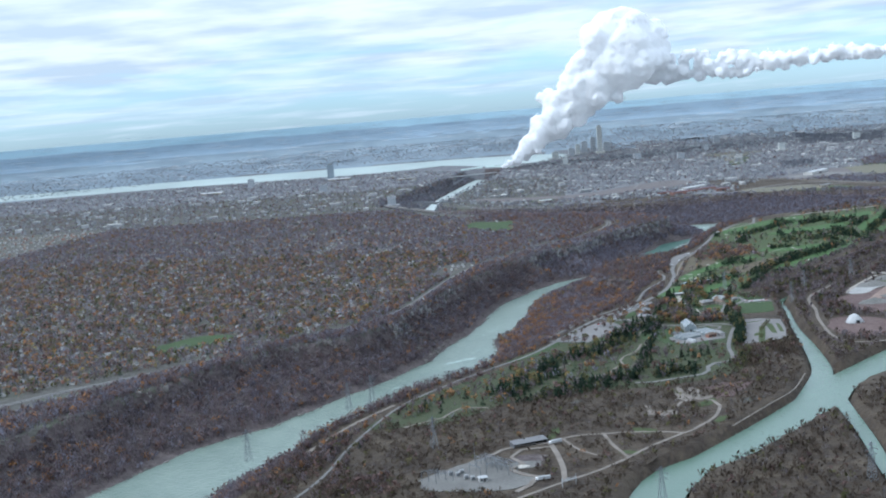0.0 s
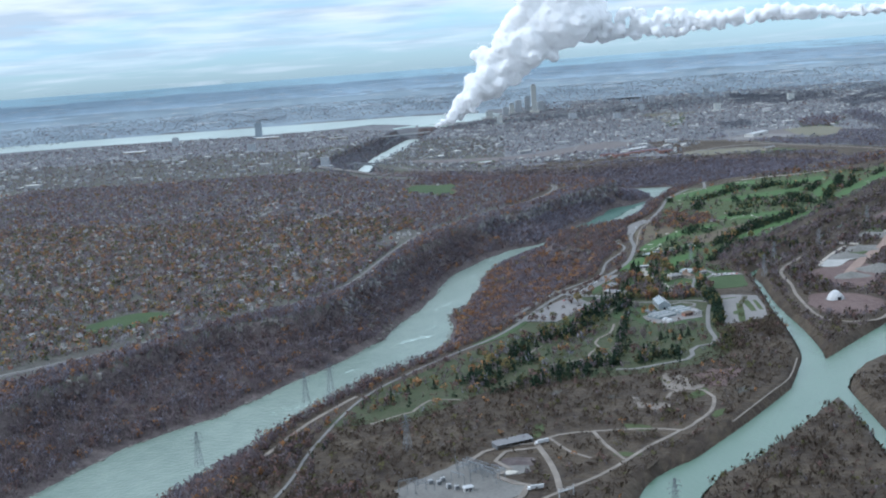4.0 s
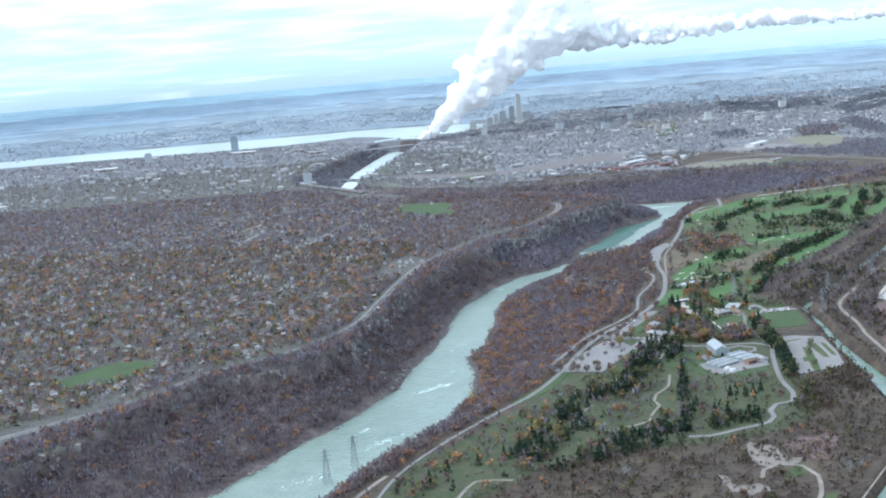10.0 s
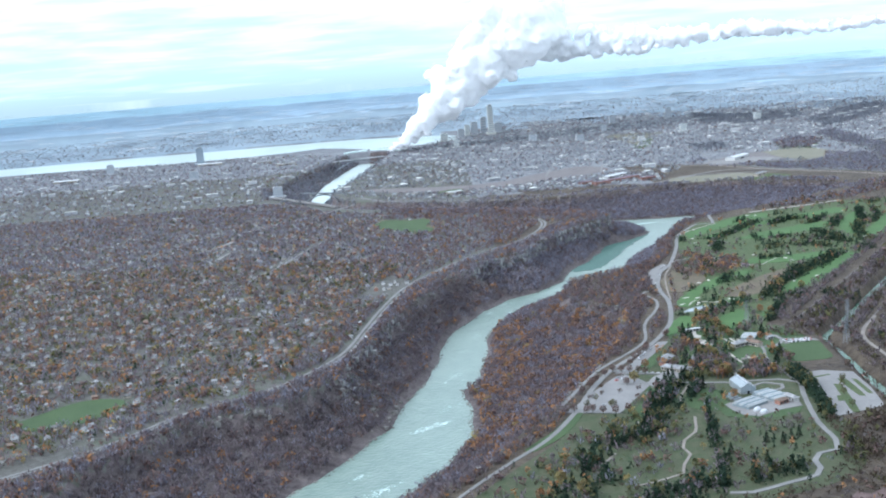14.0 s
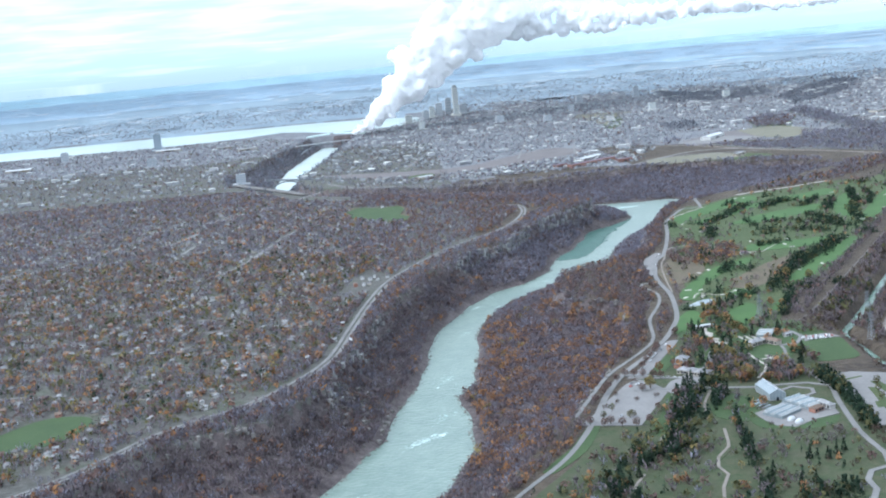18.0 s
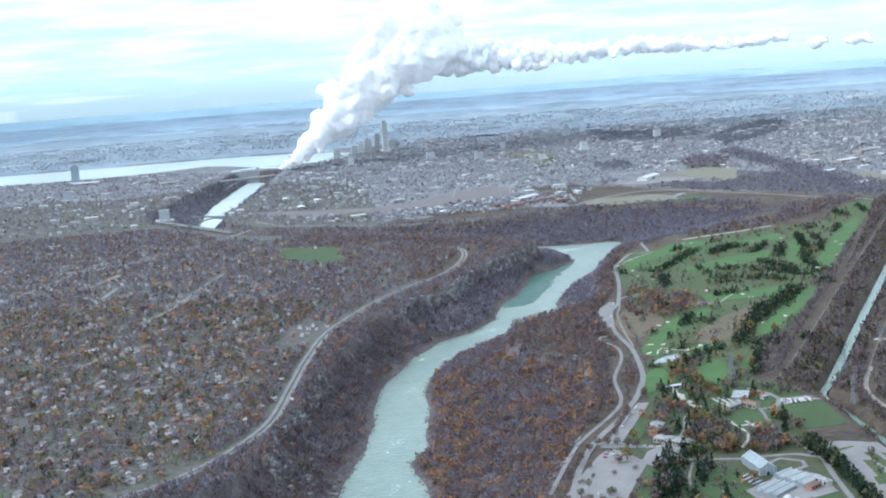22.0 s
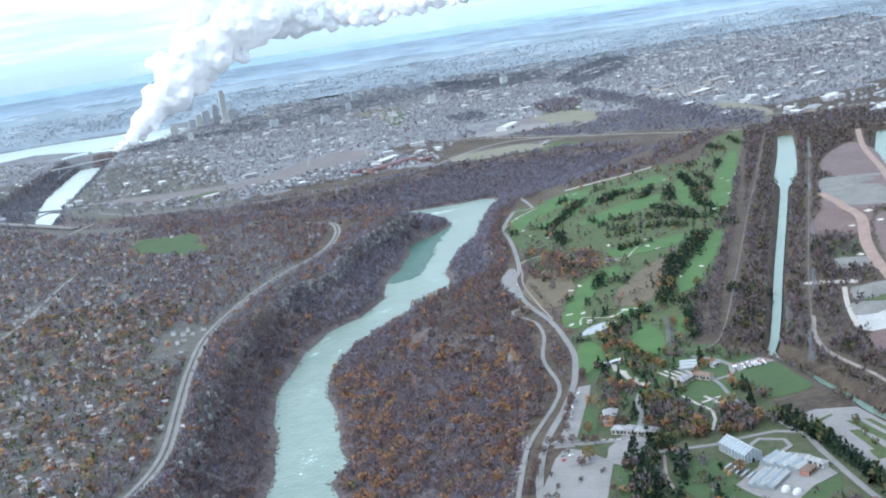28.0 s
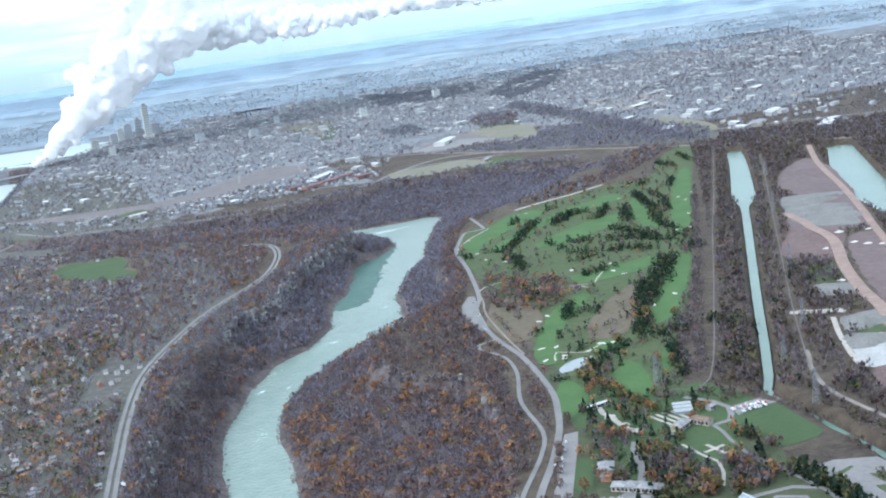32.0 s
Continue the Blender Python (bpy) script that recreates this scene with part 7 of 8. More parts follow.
# ---- rocks, rapids ----
def rocks(name, P, size, mat, label, z=None, seed=3, flat=0.6):
    g = np.random.default_rng(seed)
    n = len(P)
    base = np.array([(-1, -1, -1), (1, -1, -1), (1, 1, -1), (-1, 1, -1), (-1, -1, 1), (1, -1, 1), (1, 1, 1), (-1, 1, 1)], float)
    s = size * g.lognormal(0, 0.4, n)
    t = g.uniform(0, 6.3, n)
    v = base[None] * g.uniform(0.55, 1.1, (n, 8, 3)) * s[:, None, None] * np.array([1, 0.8, flat])
    c, sn = np.cos(t)[:, None], np.sin(t)[:, None]
    v = np.stack([v[..., 0] * c - v[..., 1] * sn, v[..., 0] * sn + v[..., 1] * c, v[..., 2]], 2)
    zz = height(P) if z is None else np.full(n, float(z))
    V = far((v + np.column_stack([P, zz])[:, None]).reshape(-1, 3))
    i = np.arange(n)[:, None] * 8
    F = np.concatenate([i + np.array(f) for f in ((0, 3, 2, 1), (4, 5, 6, 7), (0, 1, 5, 4), (1, 2, 6, 5), (2, 3, 7, 6), (3, 0, 4, 7))], 0)
    return tagged(raw_mesh(name, V, F, mat), label, "rocks", kind="stuff")


M["rock"] = material("grey_limestone", [(0.11, 0.10, 0.09), (0.16, 0.147, 0.133), (0.23, 0.213, 0.195)], 0.25, rough=0.95, bump=0.6, bump_scale=0.8, island=0.1)
g = np.random.default_rng(77)
for nm, line, sd in (("bank_rocks", bank_l, 1), ("bank_rocks", bank_r, 2)):
    t = g.uniform(0, len(line) - 1, 2600)
    P = np.stack([np.interp(t, np.arange(len(line)), line[:, k]) for k in range(2)], 1) + g.normal(0, 1.6, (2600, 2))
    P = P[(P[:, 1] > 400) & (P[:, 1] < 2150)]
    rocks(nm, P, 0.75, M["rock"], "grey limestone boulders along the river's edge", WATER_Z + 0.1, 5 + sd)
for line, sd in ((rim_us, 1), (rim_ca, 2)):
    t = g.uniform(0, len(line) - 1, 2400)
    P = np.stack([np.interp(t, np.arange(len(line)), line[:, k]) for k in range(2)], 1) + g.normal(0, 2.2, (2400, 2))
    P = P[(P[:, 1] > 700) & (P[:, 1] < 2300) & inside(P, GORGE) & (wave(P, 120, 9) > -0.1)]
    rocks("cliff_ledges", P, 1.25, M["rock"], "pale limestone ledges below the gorge rim", None, 15 + sd, flat=1.1)
P = np.column_stack([g.normal(-92, 16, 260), g.normal(1020, 26, 260)])
P = P[inside(P, GORGE) & ~inside(P, RIVER)]
rocks("scree", P, 1.5, M["rock"], "pale scree and ledges on the gorge slope", None, 19, flat=0.9)


def foam(x, y, r, n, seed, stretch=2.2, turn=0.6):
    """Broken white water: many small low crests."""
    g = np.random.default_rng(seed)
    P = g.normal(0, r, (n, 2)) * np.array([stretch, 0.6]) * g.uniform(0.3, 1.3, (n, 1))
    c, s = math.cos(turn), math.sin(turn)
    P = np.stack([x + P[:, 0] * c - P[:, 1] * s, y + P[:, 0] * s + P[:, 1] * c], 1)
    P = P[inside(P, RIVER)]
    if len(P):
        rocks("white_water", P, 0.5, M["foam"], "broken white water of the rapids", WATER_Z + 0.02, seed, flat=0.2)


for x, y, r, n, st, tn in ((40, 1408, 2.5, 60, 1.2, 0.8), (65, 1403, 1.5, 30, 1.2, 0.8), (-36, 958, 5, 130, 2.2, 0.75), (-22, 968, 3, 60, 1.6, 0.7), (-68, 816, 4.5, 90, 2.0, 0.9), (-85, 850, 4, 40, 2.0, 1.0),
                           (135, 1520, 4, 40, 1.6, 0.4), (223, 1620, 3, 30, 1.6, 0.5), (352, 2084, 9, 420, 2.2, 0.12), (340, 1975, 8, 50, 2.0, 0.9), (60, 1455, 5, 30, 2.0, 0.8), (-10, 1120, 8, 40, 1.5, 1.2), (20, 1290, 6, 25, 2.0, 1.3),
                           (-120, 740, 8, 60, 2.0, 0.8), (-20, 1010, 5, 25, 2.0, 1.0)):
    foam(x, y, r, n, int(1000 + x + 3 * y) % 5000, st, tn)

# ---- bridges, towers, halls of the distance ----
def span_bridge(name, a, b, width, z, mat, label, piers, arch=0.0):
    ob = thing(name, label, "bridge", pose(0, 0, 0))
    a, b = np.array(a, float), np.array(b, float)
    n = 24
    line = a + (b - a) * np.linspace(0, 1, n)[:, None]
    d = (b - a) / np.hypot(*(b - a))
    nrm = np.array([-d[1], d[0]])

    def bar(pts, w, h0, h1):
        V = []
        for (p, zt) in pts:
            for s, q in ((-1, h0), (1, h0), (1, h1), (-1, h1)):
                V.append((*(p + nrm * s * w / 2), zt + q))
        F = []
        for i in range(len(pts) - 1):
            for k in range(4):
                F.append((4 * i + k, 4 * i + (k + 1) % 4, 4 * i + 4 + (k + 1) % 4, 4 * i + 4 + k))
        return far(V), F
    V, F = bar([(p, z) for p in line], width, -1.5, 0.0)
    raw_mesh("deck", V, F, M[mat], ob)
    for s in (-1, 1):
        V, F = bar([(p + nrm * s * width / 2, z) for p in line], 0.6, 0.0, 1.4)
        raw_mesh("parapet", V, F, M[mat], ob)
    if arch:
        t = np.linspace(0, 1, n)
        V, F = bar([(p, z - 3 - arch * (2 * k - 1) ** 2) for p, k in zip(line, t)], width * 0.5, -1.6, 1.0)
        raw_mesh("arch", V, F, M["steel"], ob)
    for k in piers:
        p = a + (b - a) * k
        V, F = bar([(p - d * 2.5, 0), (p + d * 2.5, 0)], width * 0.7, (-30 if 0.2 < k < 0.8 else -8), z - 1)
        raw_mesh("pier", V, F, M["concrete"], ob)
    return ob


span_bridge("river_bridge", (-400, 2706), (-222, 2388), 12, 3, "lot", "pale long road bridge across the upper gorge", (0.15, 0.3, 0.7, 0.85), 26)
span_bridge("rail_bridge", (-340, 2780), (-225, 2700), 8, 1, "steel", "dark steel railway bridge across the upper gorge", (0.2, 0.8), 24)
span_bridge("arch_bridge", (-350, 3790), (-190, 3880), 14, 4, "roof_white", "slender white arch bridge below the falls", (0.1, 0.9), 34)


def tower(x, y, w, d, h, wall, label, bands=8, top=True, name="tower_block"):
    """A tall block with a band of windows on each storey and a set-back top."""
    s = far([(x, y, 0)])[0]
    k = float(np.hypot(*(s[:2] - FAR_C)) / np.hypot(*(np.array((x, y)) - FAR_C)))
    ob = thing(name, label, "tower", pose(s[0], s[1], s[2] - 1, 0, 0, 8))
    w, d, h = w * k, d * k, h * k
    part("shaft", box(w, d, h), M[wall], ob)
    for j in range(bands):
        part("window_band", box(w * 1.02, d * 1.02, h / bands * 0.4, (0, 0, h * (j + 0.4) / bands)), M["far_glass"], ob)
    if top:
        part("roof_house", box(w * 0.6, d * 0.6, h * 0.05, (0, 0, h)), M["concrete"], ob)
    part("podium", box(w * 1.8, d * 1.6, h * 0.1, (0, 0, 0)), M[wall], ob)
    return ob


tower(215, 4760, 20, 18, 118, "town_pale", "tall pale hotel tower rising above the town", 14)
for x, y, w, h in ((190, 4900, 22, 66), (150, 4860, 26, 52), (120, 4830, 20, 44), (250, 4900, 30, 40), (90, 4700, 24, 36), (20, 4560, 26, 30), (730, 4874, 24, 34), (978, 4927, 20, 44), (610, 4300, 18, 28), (470, 3900, 24, 22),
                   (330, 4100, 26, 24), (840, 4000, 22, 26), (1180, 4300, 24, 28), (60, 4100, 18, 30)):
    tower(x, y, w, w * 0.7, h, "town_wall" if (x // 10) % 2 else "town_pale", "pale %s block in the hazy far town" % ("hotel" if h > 40 else "apartment"), 6)
tower(-890, 4310, 26, 24, 62, "far_glass", "dark glass tower beside the upper river", 10)
tower(-1180, 4150, 24, 20, 34, "town_wall", "pale apartment block on the far bank", 6)
tower(-760, 3560, 26, 18, 26, "town_wall", "pale apartment block on the far bank", 6)
tower(-395, 2760, 22, 18, 24, "town_wall", "square pale block at the end of a bridge", 5)


def flat_hall(x, y, w, d, h, turn, wall, roof, label, name="warehouse"):
    s = far([(x, y, 0)])[0]
    ob = thing(name, label, "warehouse", pose(s[0], s[1], s[2] - 0.2, 0, 0, turn), "warehouses of the town")
    part("wall", box(w, d, h), M[wall], ob)
    r = part("roof", prism(w, d, d * 0.08, h, 0.6), M[roof], ob)
    for k in range(4):
        part("roof_vent", box(1.6, 1.6, 1.2, (-w * 0.36 + w * 0.24 * k, d * 0.2, h + d * 0.03)), M["steel"], r)
    part("loading_door", box(w * 0.2, 0.3, h * 0.6, (0, -d / 2 - 0.1, 0)), M["roof_dark"], ob)
    return ob


flat_hall(705, 2775, 95, 24, 8, 55, "white_wall", "roof_white", "long white warehouse beyond the railway")
flat_hall(375, 2560, 78, 20, 7, 50, "white_wall", "roof_white", "long white hall beside the railway")
for x, y, w, d, tt in ((330, 2440, 40, 14, 30), (365, 2470, 46, 16, 30), (400, 2500, 40, 18, 30), (430, 2455, 34, 14, 20), (300, 2460, 30, 12, 30)):
    flat_hall(x, y, w, d, 7, tt, "brick", "roof_red", "red-brick factory hall above the far cliff", "factory_hall")
for x, y, w, d, tt in ((1115, 2982, 60, 26, 30), (1239, 3083, 80, 30, 30), (1256, 2900, 70, 24, 35), (1331, 2630, 40, 22, 40), (1219, 2306, 60, 26, 40), (1099, 2181, 70, 30, 45), (1203, 2814, 90, 26, 30), (1351, 3028, 70, 30, 30),
                       (1139, 2035, 80, 26, 45), (1000, 2330, 50, 22, 45), (1180, 2450, 60, 20, 40), (1420, 2500, 60, 24, 40), (1060, 2600, 50, 20, 35), (1480, 2750, 60, 26, 35), (640, 2365, 26, 12, 40), (655, 2385, 16, 10, 20),
                       (20, 2500, 40, 16, 30), (-60, 2560, 36, 16, 40), (-480, 2120, 30, 14, 20), (-420, 2090, 26, 12, 20), (-370, 2080, 24, 12, 15), (-560, 2250, 34, 16, 25), (-330, 1760, 26, 14, 10), (-430, 1500, 30, 14, 10),
                       (-840, 4230, 90, 36, 5), (-620, 4080, 60, 30, 10), (-1260, 3900, 90, 40, 0), (-520, 3900, 70, 30, 20), (-310, 1420, 22, 12, 15), (-560, 2420, 50, 20, 20)):
    low = 0.55 if x < -50 and y < 2600 else 0.85
    flat_hall(x, y, w * low, d * low, 6 * low, tt, "beige", ("roof_white", "roof_grey", "roof_grey")[int(x + y) % 3], "pale flat-roofed hall among the houses")

# ---- the falls and their spray ----
def falls(name, pts, top, low, label):
    line = smooth_line(pts, 12)
    V = np.vstack([np.column_stack([line, np.full(len(line), top)]), np.column_stack([line + np.array([4, -14]), np.full(len(line), low)]), np.column_stack([line + np.array([0, 30.0]), np.full(len(line), top + 0.5)])])
    m = len(line)
    i = np.arange(m - 1)
    F = np.vstack([np.stack([i, i + m, i + m + 1, i + 1], 1), np.stack([i + 2 * m, i, i + 1, i + 2 * m + 1], 1)])
    tagged(raw_mesh(name, far(V), F, M["foam"]), label, "waterfall", kind="structure")


falls("waterfall_near", [(-350, 4210), (-320, 4260), (-290, 4290), (-270, 4300)], 4, -40, "broad white curtain of falling water")
falls("waterfall_far", [(-260, 4320), (-210, 4290), (-180, 4240), (-150, 4200), (-140, 4140)], 4, -40, "broad white curtain of falling water in spray")


M["mist"] = bpy.data.materials.new("white_spray")
M["mist"].use_nodes = True
nt_ = M["mist"].node_tree
nt_.nodes.remove(nt_.nodes["Principled BSDF"])
df_, tl_, mx_ = nt_.nodes.new("ShaderNodeBsdfDiffuse"), nt_.nodes.new("ShaderNodeBsdfTranslucent"), nt_.nodes.new("ShaderNodeMixShader")
df_.inputs["Color"].default_value = tl_.inputs["Color"].default_value = (0.985, 0.985, 0.985, 1)
mx_.inputs[0].default_value = 0.42
nt_.links.new(df_.outputs[0], mx_.inputs[1]), nt_.links.new(tl_.outputs[0], mx_.inputs[2])
nt_.links.new(mx_.outputs[0], nt_.nodes["Material Output"].inputs["Surface"])


def puff_cloud(name, centres, radii, label, seed, cat="spray", voxel=6.0):
    """A billowing white mass: many lumpy puffs melted into one surface."""
    g = np.random.default_rng(seed)
    bm = bmesh.new()
    bmesh.ops.create_icosphere(bm, subdivisions=2, radius=1)
    base = np.array([v.co for v in bm.verts])
    faces = np.array([[v.index for v in f.verts] for f in bm.faces])
    bm.free()
    Vs, Fs, o = [], [], 0
    for c, r in zip(centres, radii):
        ph, fr = g.uniform(0, 6, (4, 3)), g.uniform(1.5, 5.0, (4, 3))
        lump = sum(np.sin(base @ fr[k] * 2.0 + ph[k, 0]) * (0.14 / (1 + 0.5 * k)) for k in range(4))
        Vs.append(base * (r * (1 + lump))[:, None] + c)
        Fs.append(faces + o)
        o += len(base)
    ob = raw_mesh(name, np.vstack(Vs), np.vstack(Fs), M["mist"], smooth=True)
    rm = ob.modifiers.new("melt", "REMESH")
    rm.mode, rm.voxel_size, rm.use_smooth_shade = "VOXEL", voxel, True
    sm = ob.modifiers.new("soften", "SMOOTH")
    sm.factor, sm.iterations = 0.5, 14
    for scale, amount in ((46.0, 16.0), (15.0, 7.0), (6.0, 3.0)):
        tx = bpy.data.textures.new("billow", "CLOUDS")
        tx.noise_scale, tx.noise_depth = scale, 3
        dp = ob.modifiers.new("billow", "DISPLACE")
        dp.texture, dp.strength, dp.mid_level, dp.texture_coords = tx, amount, 0.45, "GLOBAL"
    return tagged(ob, label, cat, kind="stuff")


def flecks(name, centres, radii, per, size, label, seed, cat):
    """Fine drifting droplets that fray the edge of a cloud."""
    g = np.random.default_rng(seed)
    c, r = np.repeat(centres, per, 0), np.repeat(radii, per)
    u = g.normal(size=c.shape)
    u /= np.linalg.norm(u, axis=1, keepdims=True)
    c = c + u * (r * (1.0 + np.abs(g.normal(0, 0.22, len(r)))))[:, None]
    d1, d2 = g.normal(size=c.shape), g.normal(size=c.shape)
    d1 /= np.linalg.norm(d1, axis=1, keepdims=True)
    d2 /= np.linalg.norm(d2, axis=1, keepdims=True)
    k = (size * g.uniform(0.5, 1.4, len(r)))[:, None]
    V = np.stack([c + d1 * k, c + d2 * k, c - d1 * k, c - d2 * k], 1).reshape(-1, 3)
    ob = raw_mesh(name, V, np.arange(len(V)).reshape(-1, 4), M["mist"], smooth=True)
    nrm = u * 0.8 + np.array([-0.45, -0.35, 0.75])
    nrm = np.repeat(nrm / np.linalg.norm(nrm, axis=1, keepdims=True), 4, 0)
    ob.data.attributes.new("custom_normal", "FLOAT_VECTOR", "POINT").data.foreach_set("vector", nrm.astype(np.float32).ravel())
    return tagged(ob, label, cat, kind="stuff")


g = np.random.default_rng(8)
C, R = [], []
for k in range(430):
    t = g.uniform(0, 1) ** 0.75
    w = 34 + 125 * t + 62 * t * t
    off = np.clip(g.normal(0, 1, 3), -1.4, 1.4) * np.array([w * 0.27, 45, w * 0.27])
    C.append((-160 + 510 * t + off[0], 4150 + off[1], 2 + 470 * t ** 1.05 + off[2]))
    R.append(w * g.uniform(0.20, 0.36))
for x0, z0, n, s in ((130, 165, 7, 12), (185, 245, 10, 16), (205, 125, 8, 12), (300, 190, 10, 16), (375, 250, 12, 20), (265, 330, 8, 18)):
    for k in range(n):
        o = g.normal(0, s, 3)
        C.append((-160 + x0 + o[0], 4150 + o[1], z0 + o[2])), R.append(g.uniform(14, 24))
C, R = far(np.array(C)), np.array(R) * 0.95
puff_cloud("spray_plume", C, R, "tall white plume of spray leaning downwind from the falls", 12, voxel=5.0)
flecks("spray_droplets", C, R, 40, 1.7, "fine white spray fraying from the plume", 21, "spray")
C, R = [], []
for k in range(380):
    t = g.uniform(0, 1) ** 1.15
    fat = 7 + 44 * (1 - t) ** 2.2
    C.append((240 + 1430 * t + g.normal(0, 14), 4300 + g.normal(0, 50), 306 + 24 * t + 30 * (1 - t) ** 2 + 7 * math.sin(13 * t) + np.clip(g.normal(0, fat), -1.2 * fat, 1.6 * fat)))
    R.append(g.uniform(9, 20) * (1.2 - 0.5 * t))
for x, z, n, s in ((1800, 300, 12, 12), (1960, 303, 16, 15)):
    for k in range(n):
        o = g.normal(0, s, 3) * np.array([1.7, 1, 0.45])
        C.append((x + o[0], 4300 + o[1], z + o[2])), R.append(g.uniform(8, 13))
C, R = far(np.array(C)), np.array(R)
puff_cloud("drifting_cloud", C, R, "long white band of low cloud drifting from the falls", 13, "cloud", voxel=5.0)
flecks("cloud_droplets", C, R, 40, 1.7, "fine white droplets fraying from the low cloud", 23, "cloud")

# ---- single trees near the gardens ----
def make_tree(kind, h, style, label, seed, k=150):
    ob = thing("tree", label, "tree", group="trees of the gardens")
    one = lambda v: np.array([float(v)])
    low = 0.04 if style == "cone" else 0.22
    q = crown_quads(1, k, one(h * (0.27 if style == "cone" else 0.40)), one(h * (1 - low)), one(h * low), one(h * 0.075), seed, style)
    V = q.reshape(-1, 3)
    nrm = V - np.array([0, 0, h * 0.5])
    nrm = nrm / h * 3 + np.array([0, 0, 0.9])
    nrm /= np.linalg.norm(nrm, axis=1, keepdims=True)
    crown = raw_mesh("crown", V, np.arange(len(V)).reshape(-1, 4), LEAF[kind], ob, smooth=True)
    crown.data.attributes.new("custom_normal", "FLOAT_VECTOR", "POINT").data.foreach_set("vector", nrm.astype(np.float32).ravel())
    part("trunk", tube(h * 0.035, h * 0.012, h * 0.8, (0, 0, -0.3), 7), LEAF["bark"], ob)
    if style != "cone":
        for j in range(4):
            a = j * 1.6 + seed
            part("limb", tube(h * 0.015, h * 0.005, 0, (0, 0, h * (0.3 + 0.06 * j)), 5, None, (math.cos(a) * h * 0.28, math.sin(a) * h * 0.28, h * (0.6 + 0.06 * j))), LEAF["bark"], ob)
    return ob


TREES = {
    "shrub": make_tree("shrub", 3.6, "leaf", "low dark red-brown shrub on a car park island", 9, 90),
    "pine": make_tree("pine", 10, "cone", "dark green conifer with a narrow ragged crown", 1),
    "pine2": make_tree("pine", 8, "cone", "dark green conifer with a narrow ragged crown", 2),
    "yellow": make_tree("yellow", 10, "leaf", "golden-yellow autumn tree with a broad crown", 3, 260),
    "orange": make_tree("orange", 8, "leaf", "orange autumn tree with a rounded crown", 4, 200),
    "russet": make_tree("russet", 7, "leaf", "russet autumn tree with a rounded crown", 5, 180),
    "bare": make_tree("bare", 8, "twig", "bare grey-brown tree with fine twigs", 6, 200),
    "olive": make_tree("olive", 6, "leaf", "olive-green shrubby tree with a low crown", 7, 140),
}
HOME = dict(shrub=(105, 897), pine=(170, 905), pine2=(176, 898), yellow=(205, 900), orange=(167, 936.5), russet=(199, 1003), bare=(214, 915), olive=(105, 845))
for k, (x, y) in HOME.items():
    TREES[k].location = (x, y, 0)
TREES["orange"].location = (184, 934, 0)
SPOTS = dict(
    shrub=[(104, 880), (116, 880), (126, 903), (92, 870), (89, 854), (108, 848), (107, 899), (118, 882), (102, 878), (124, 926), (127, 924), (136, 920), (133, 886), (131, 884), (94, 872)],
    yellow=[(203, 907), (206, 966), (209, 960), (200, 970), (133, 905), (50, 690), (62, 672), (362, 1212), (346, 1232), (290, 1178)],
    orange=[(214, 893), (196, 843), (250, 1000), (262, 1010), (222, 1090), (228, 1096), (300, 1110), (292, 1120), (148, 946), (235, 915), (204, 1004), (36, 668)],
    pine=[(184, 941), (182, 950), (186, 958), (197, 973), (196, 966), (204, 1023), (206, 1028), (208, 1053), (205, 1060), (202, 1046), (200, 1038), (164, 912), (160, 904), (155, 896), (168, 892), (174, 884), (180, 876),
          (150, 850), (146, 842), (140, 830), (136, 820), (130, 806), (122, 795), (118, 786), (270, 1030), (266, 1022), (250, 925), (254, 932), (262, 952), (264, 960), (220, 1030), (225, 1024), (244, 1020)],
    pine2=[(214, 1000), (218, 994), (222, 1010), (100, 760), (96, 752), (108, 768), (88, 738), (80, 728), (74, 716), (66, 704), (58, 694), (46, 680), (150, 700), (158, 712), (164, 724),
           (190, 740), (200, 736), (206, 742), (212, 748), (170, 700), (180, 704), (120, 770), (126, 760), (-20, 610), (-8, 622), (10, 632), (26, 646), (36, 655), (232, 1110), (246, 1120), (268, 1130)],
    russet=[(125, 900), (120, 942), (113, 930), (100, 908), (104, 915), (96, 900), (88, 884), (160, 1004), (156, 998), (162, 1010), (150, 985), (144, 972), (138, 958), (193, 1000), (190, 996), (196, 1008), (186, 1046), (188, 1054),
            (78, 838), (84, 832), (90, 836), (98, 830), (106, 826), (116, 830), (128, 940), (134, 936), (140, 932), (146, 928)],
    bare=[(206, 915), (220, 905), (226, 898), (232, 905), (238, 912), (242, 920), (210, 925), (218, 930), (226, 925), (200, 930), (196, 950), (204, 945), (212, 950), (180, 985), (184, 995), (260, 1040), (280, 1070), (170, 760), (176, 750), (210, 760), (220, 772)],
    olive=[(107, 848), (88, 849), (96, 862), (268, 800), (282, 860), (284, 866), (272, 830), (276, 846), (200, 690), (190, 686), (180, 684), (170, 682), (164, 678)],
)
for kind, pts in SPOTS.items():
    for x, y in pts:
        m = pose(x + g.normal(0, 0.6), y + g.normal(0, 0.6), 0.1, 0, 0, g.uniform(0, 360))
        copy_thing(TREES[kind], m)


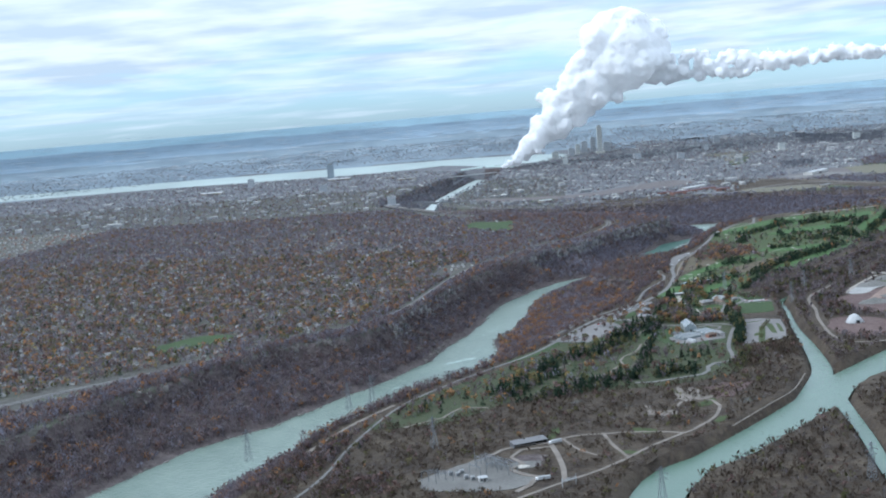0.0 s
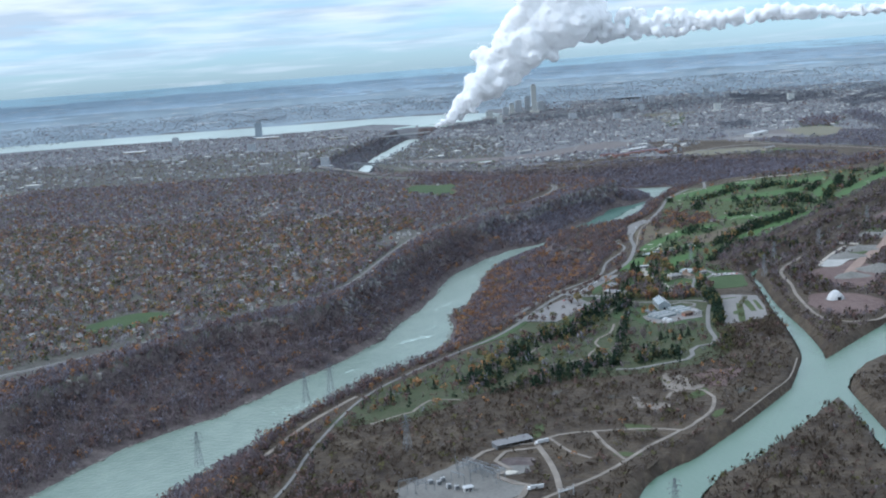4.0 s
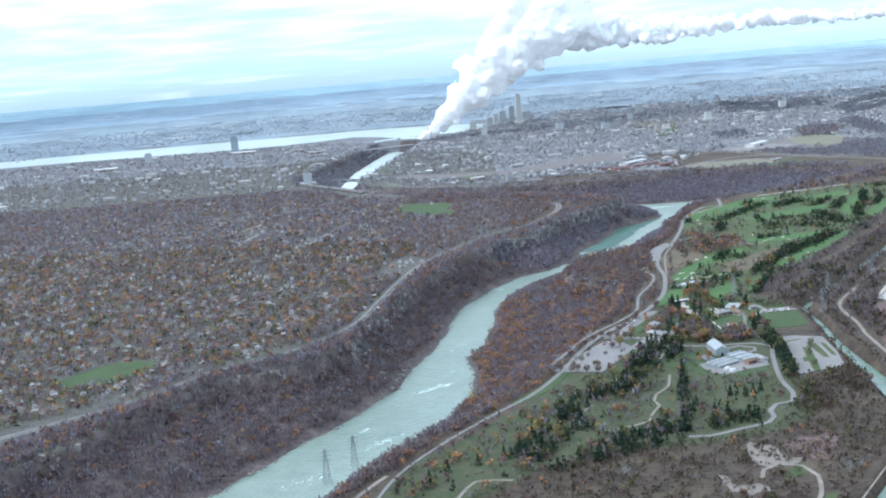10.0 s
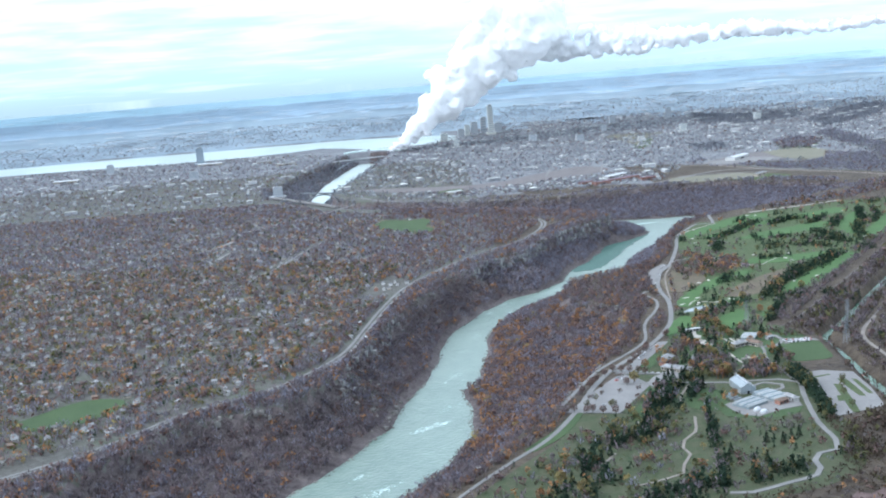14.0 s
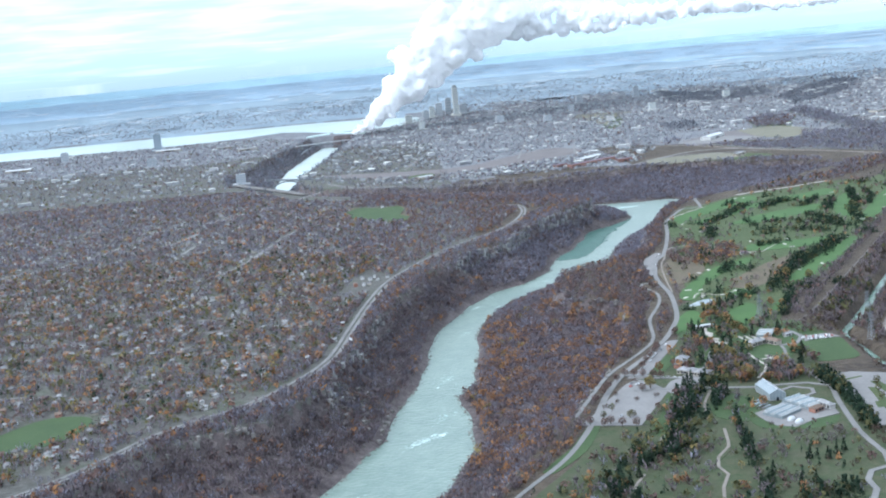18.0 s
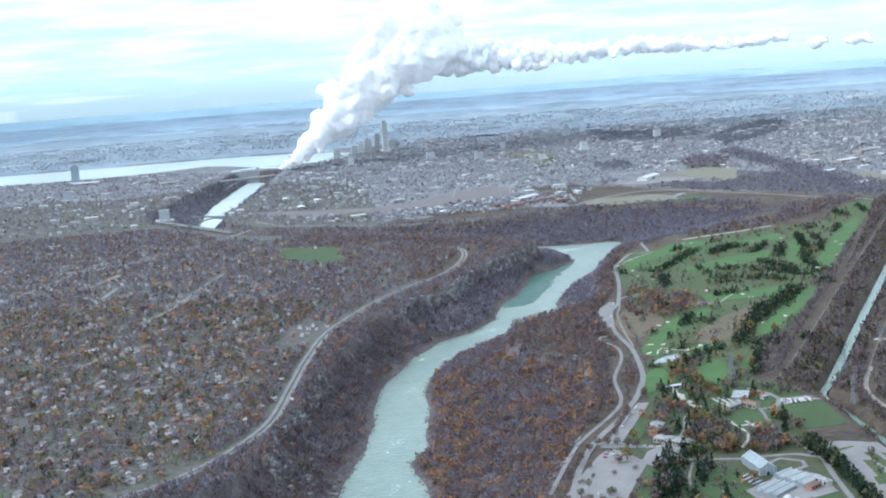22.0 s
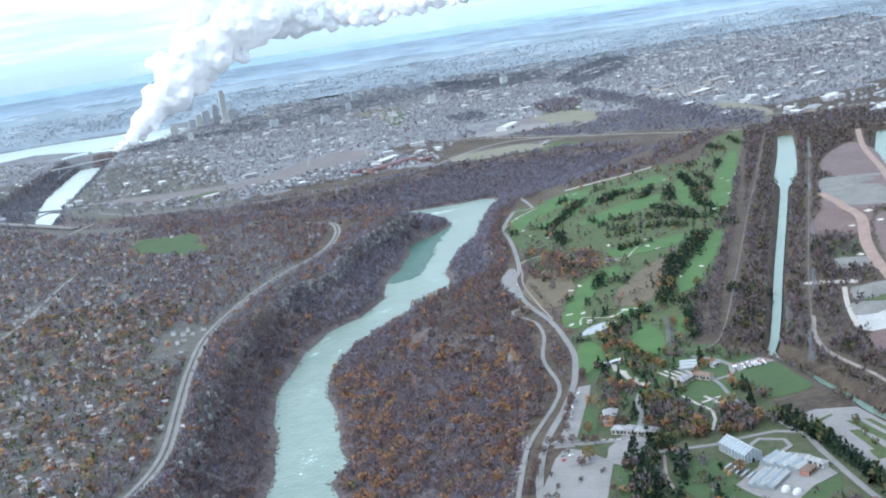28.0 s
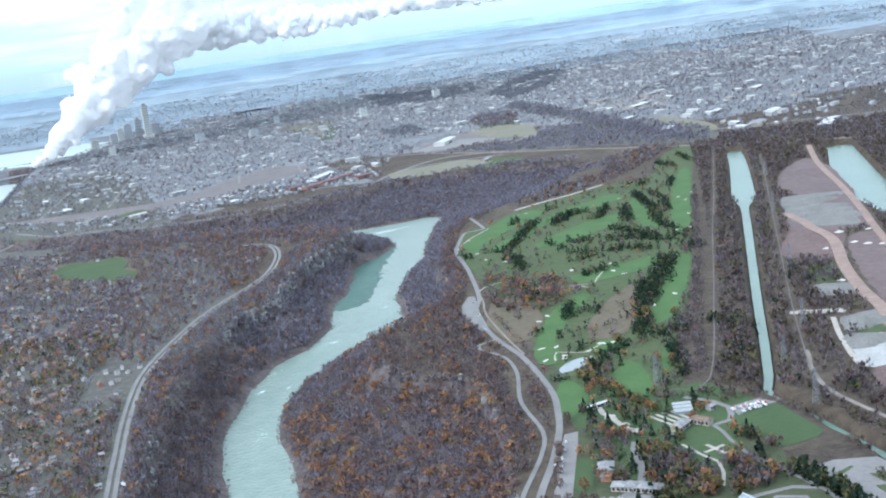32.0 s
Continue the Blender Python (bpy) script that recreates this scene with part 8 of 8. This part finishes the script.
# ---- pale rock ledges that break out of the gorge's rims ----
def rock_ledge(line, y0, y1, step, drop, reach, seed, label):
    """A broken band of weathered limestone blocks along the rim."""
    gl = np.random.default_rng(seed)
    L = line[(line[:, 1] > y0) & (line[:, 1] < y1)]
    d = np.gradient(L, axis=0)
    s = np.concatenate([[0], np.cumsum(np.hypot(*np.diff(L, axis=0).T))])
    at = np.arange(0, s[-1], step)
    at = at[(wave(np.stack([at, at * 0], 1), 55, seed) + gl.normal(0, 0.25, len(at))) > -0.25]
    n = len(at)
    c = np.stack([np.interp(at, s, L[:, k]) for k in (0, 1)], 1)
    t = np.stack([np.interp(at, s, d[:, k]) for k in (0, 1)], 1)
    t /= np.hypot(*t.T)[:, None]
    o = np.stack([t[:, 1], -t[:, 0]], 1) * reach
    c = c + o * gl.uniform(0.2, 1.6, n)[:, None]
    z = height(c)
    lx, ly, h = gl.uniform(1.2, 3.4, n), gl.uniform(0.8, 1.8, n), gl.uniform(0.6, 1.3, n) * drop
    nn = np.stack([-t[:, 1], t[:, 0]], 1)
    V = []
    for zz in (0, 1):
        for i, j in ((-1, -1), (1, -1), (1, 1), (-1, 1)):
            k = gl.uniform(0.75, 1.15, (n, 2))
            p = c + t * (i * lx * k[:, 0])[:, None] + nn * (j * ly * k[:, 1])[:, None]
            V.append(np.column_stack([p, z - 1.5 + zz * (h + 1.5) * gl.uniform(0.85, 1.1, n)]))
    V = np.stack(V, 1).reshape(-1, 3)
    i = np.arange(n)[:, None] * 8
    F = np.concatenate([i + np.array(f) for f in ((0, 1, 5, 4), (1, 2, 6, 5), (2, 3, 7, 6), (3, 0, 4, 7), (4, 5, 6, 7))], 0)
    tagged(raw_mesh("rock_ledge", V, F, M["ledge"]), label, "rocks", kind="stuff")


M["ledge"] = material("weathered_limestone", [(0.12, 0.12, 0.12), (0.19, 0.187, 0.18), (0.26, 0.253, 0.24)], 0.15, rough=0.95, island=0.15, bump=0.5, bump_scale=0.8)
rock_ledge(rim_us, 1470, 1935, 2.2, 4.5, 5.0, 301, "pale broken limestone ledge along the gorge rim")
rock_ledge(rim_us, 960, 1300, 3.2, 3.5, 7.0, 302, "pale broken limestone ledge along the gorge rim")
rock_ledge(rim_us, 1935, 2300, 3.0, 3.5, 4.0, 303, "pale broken limestone ledge along the gorge rim")
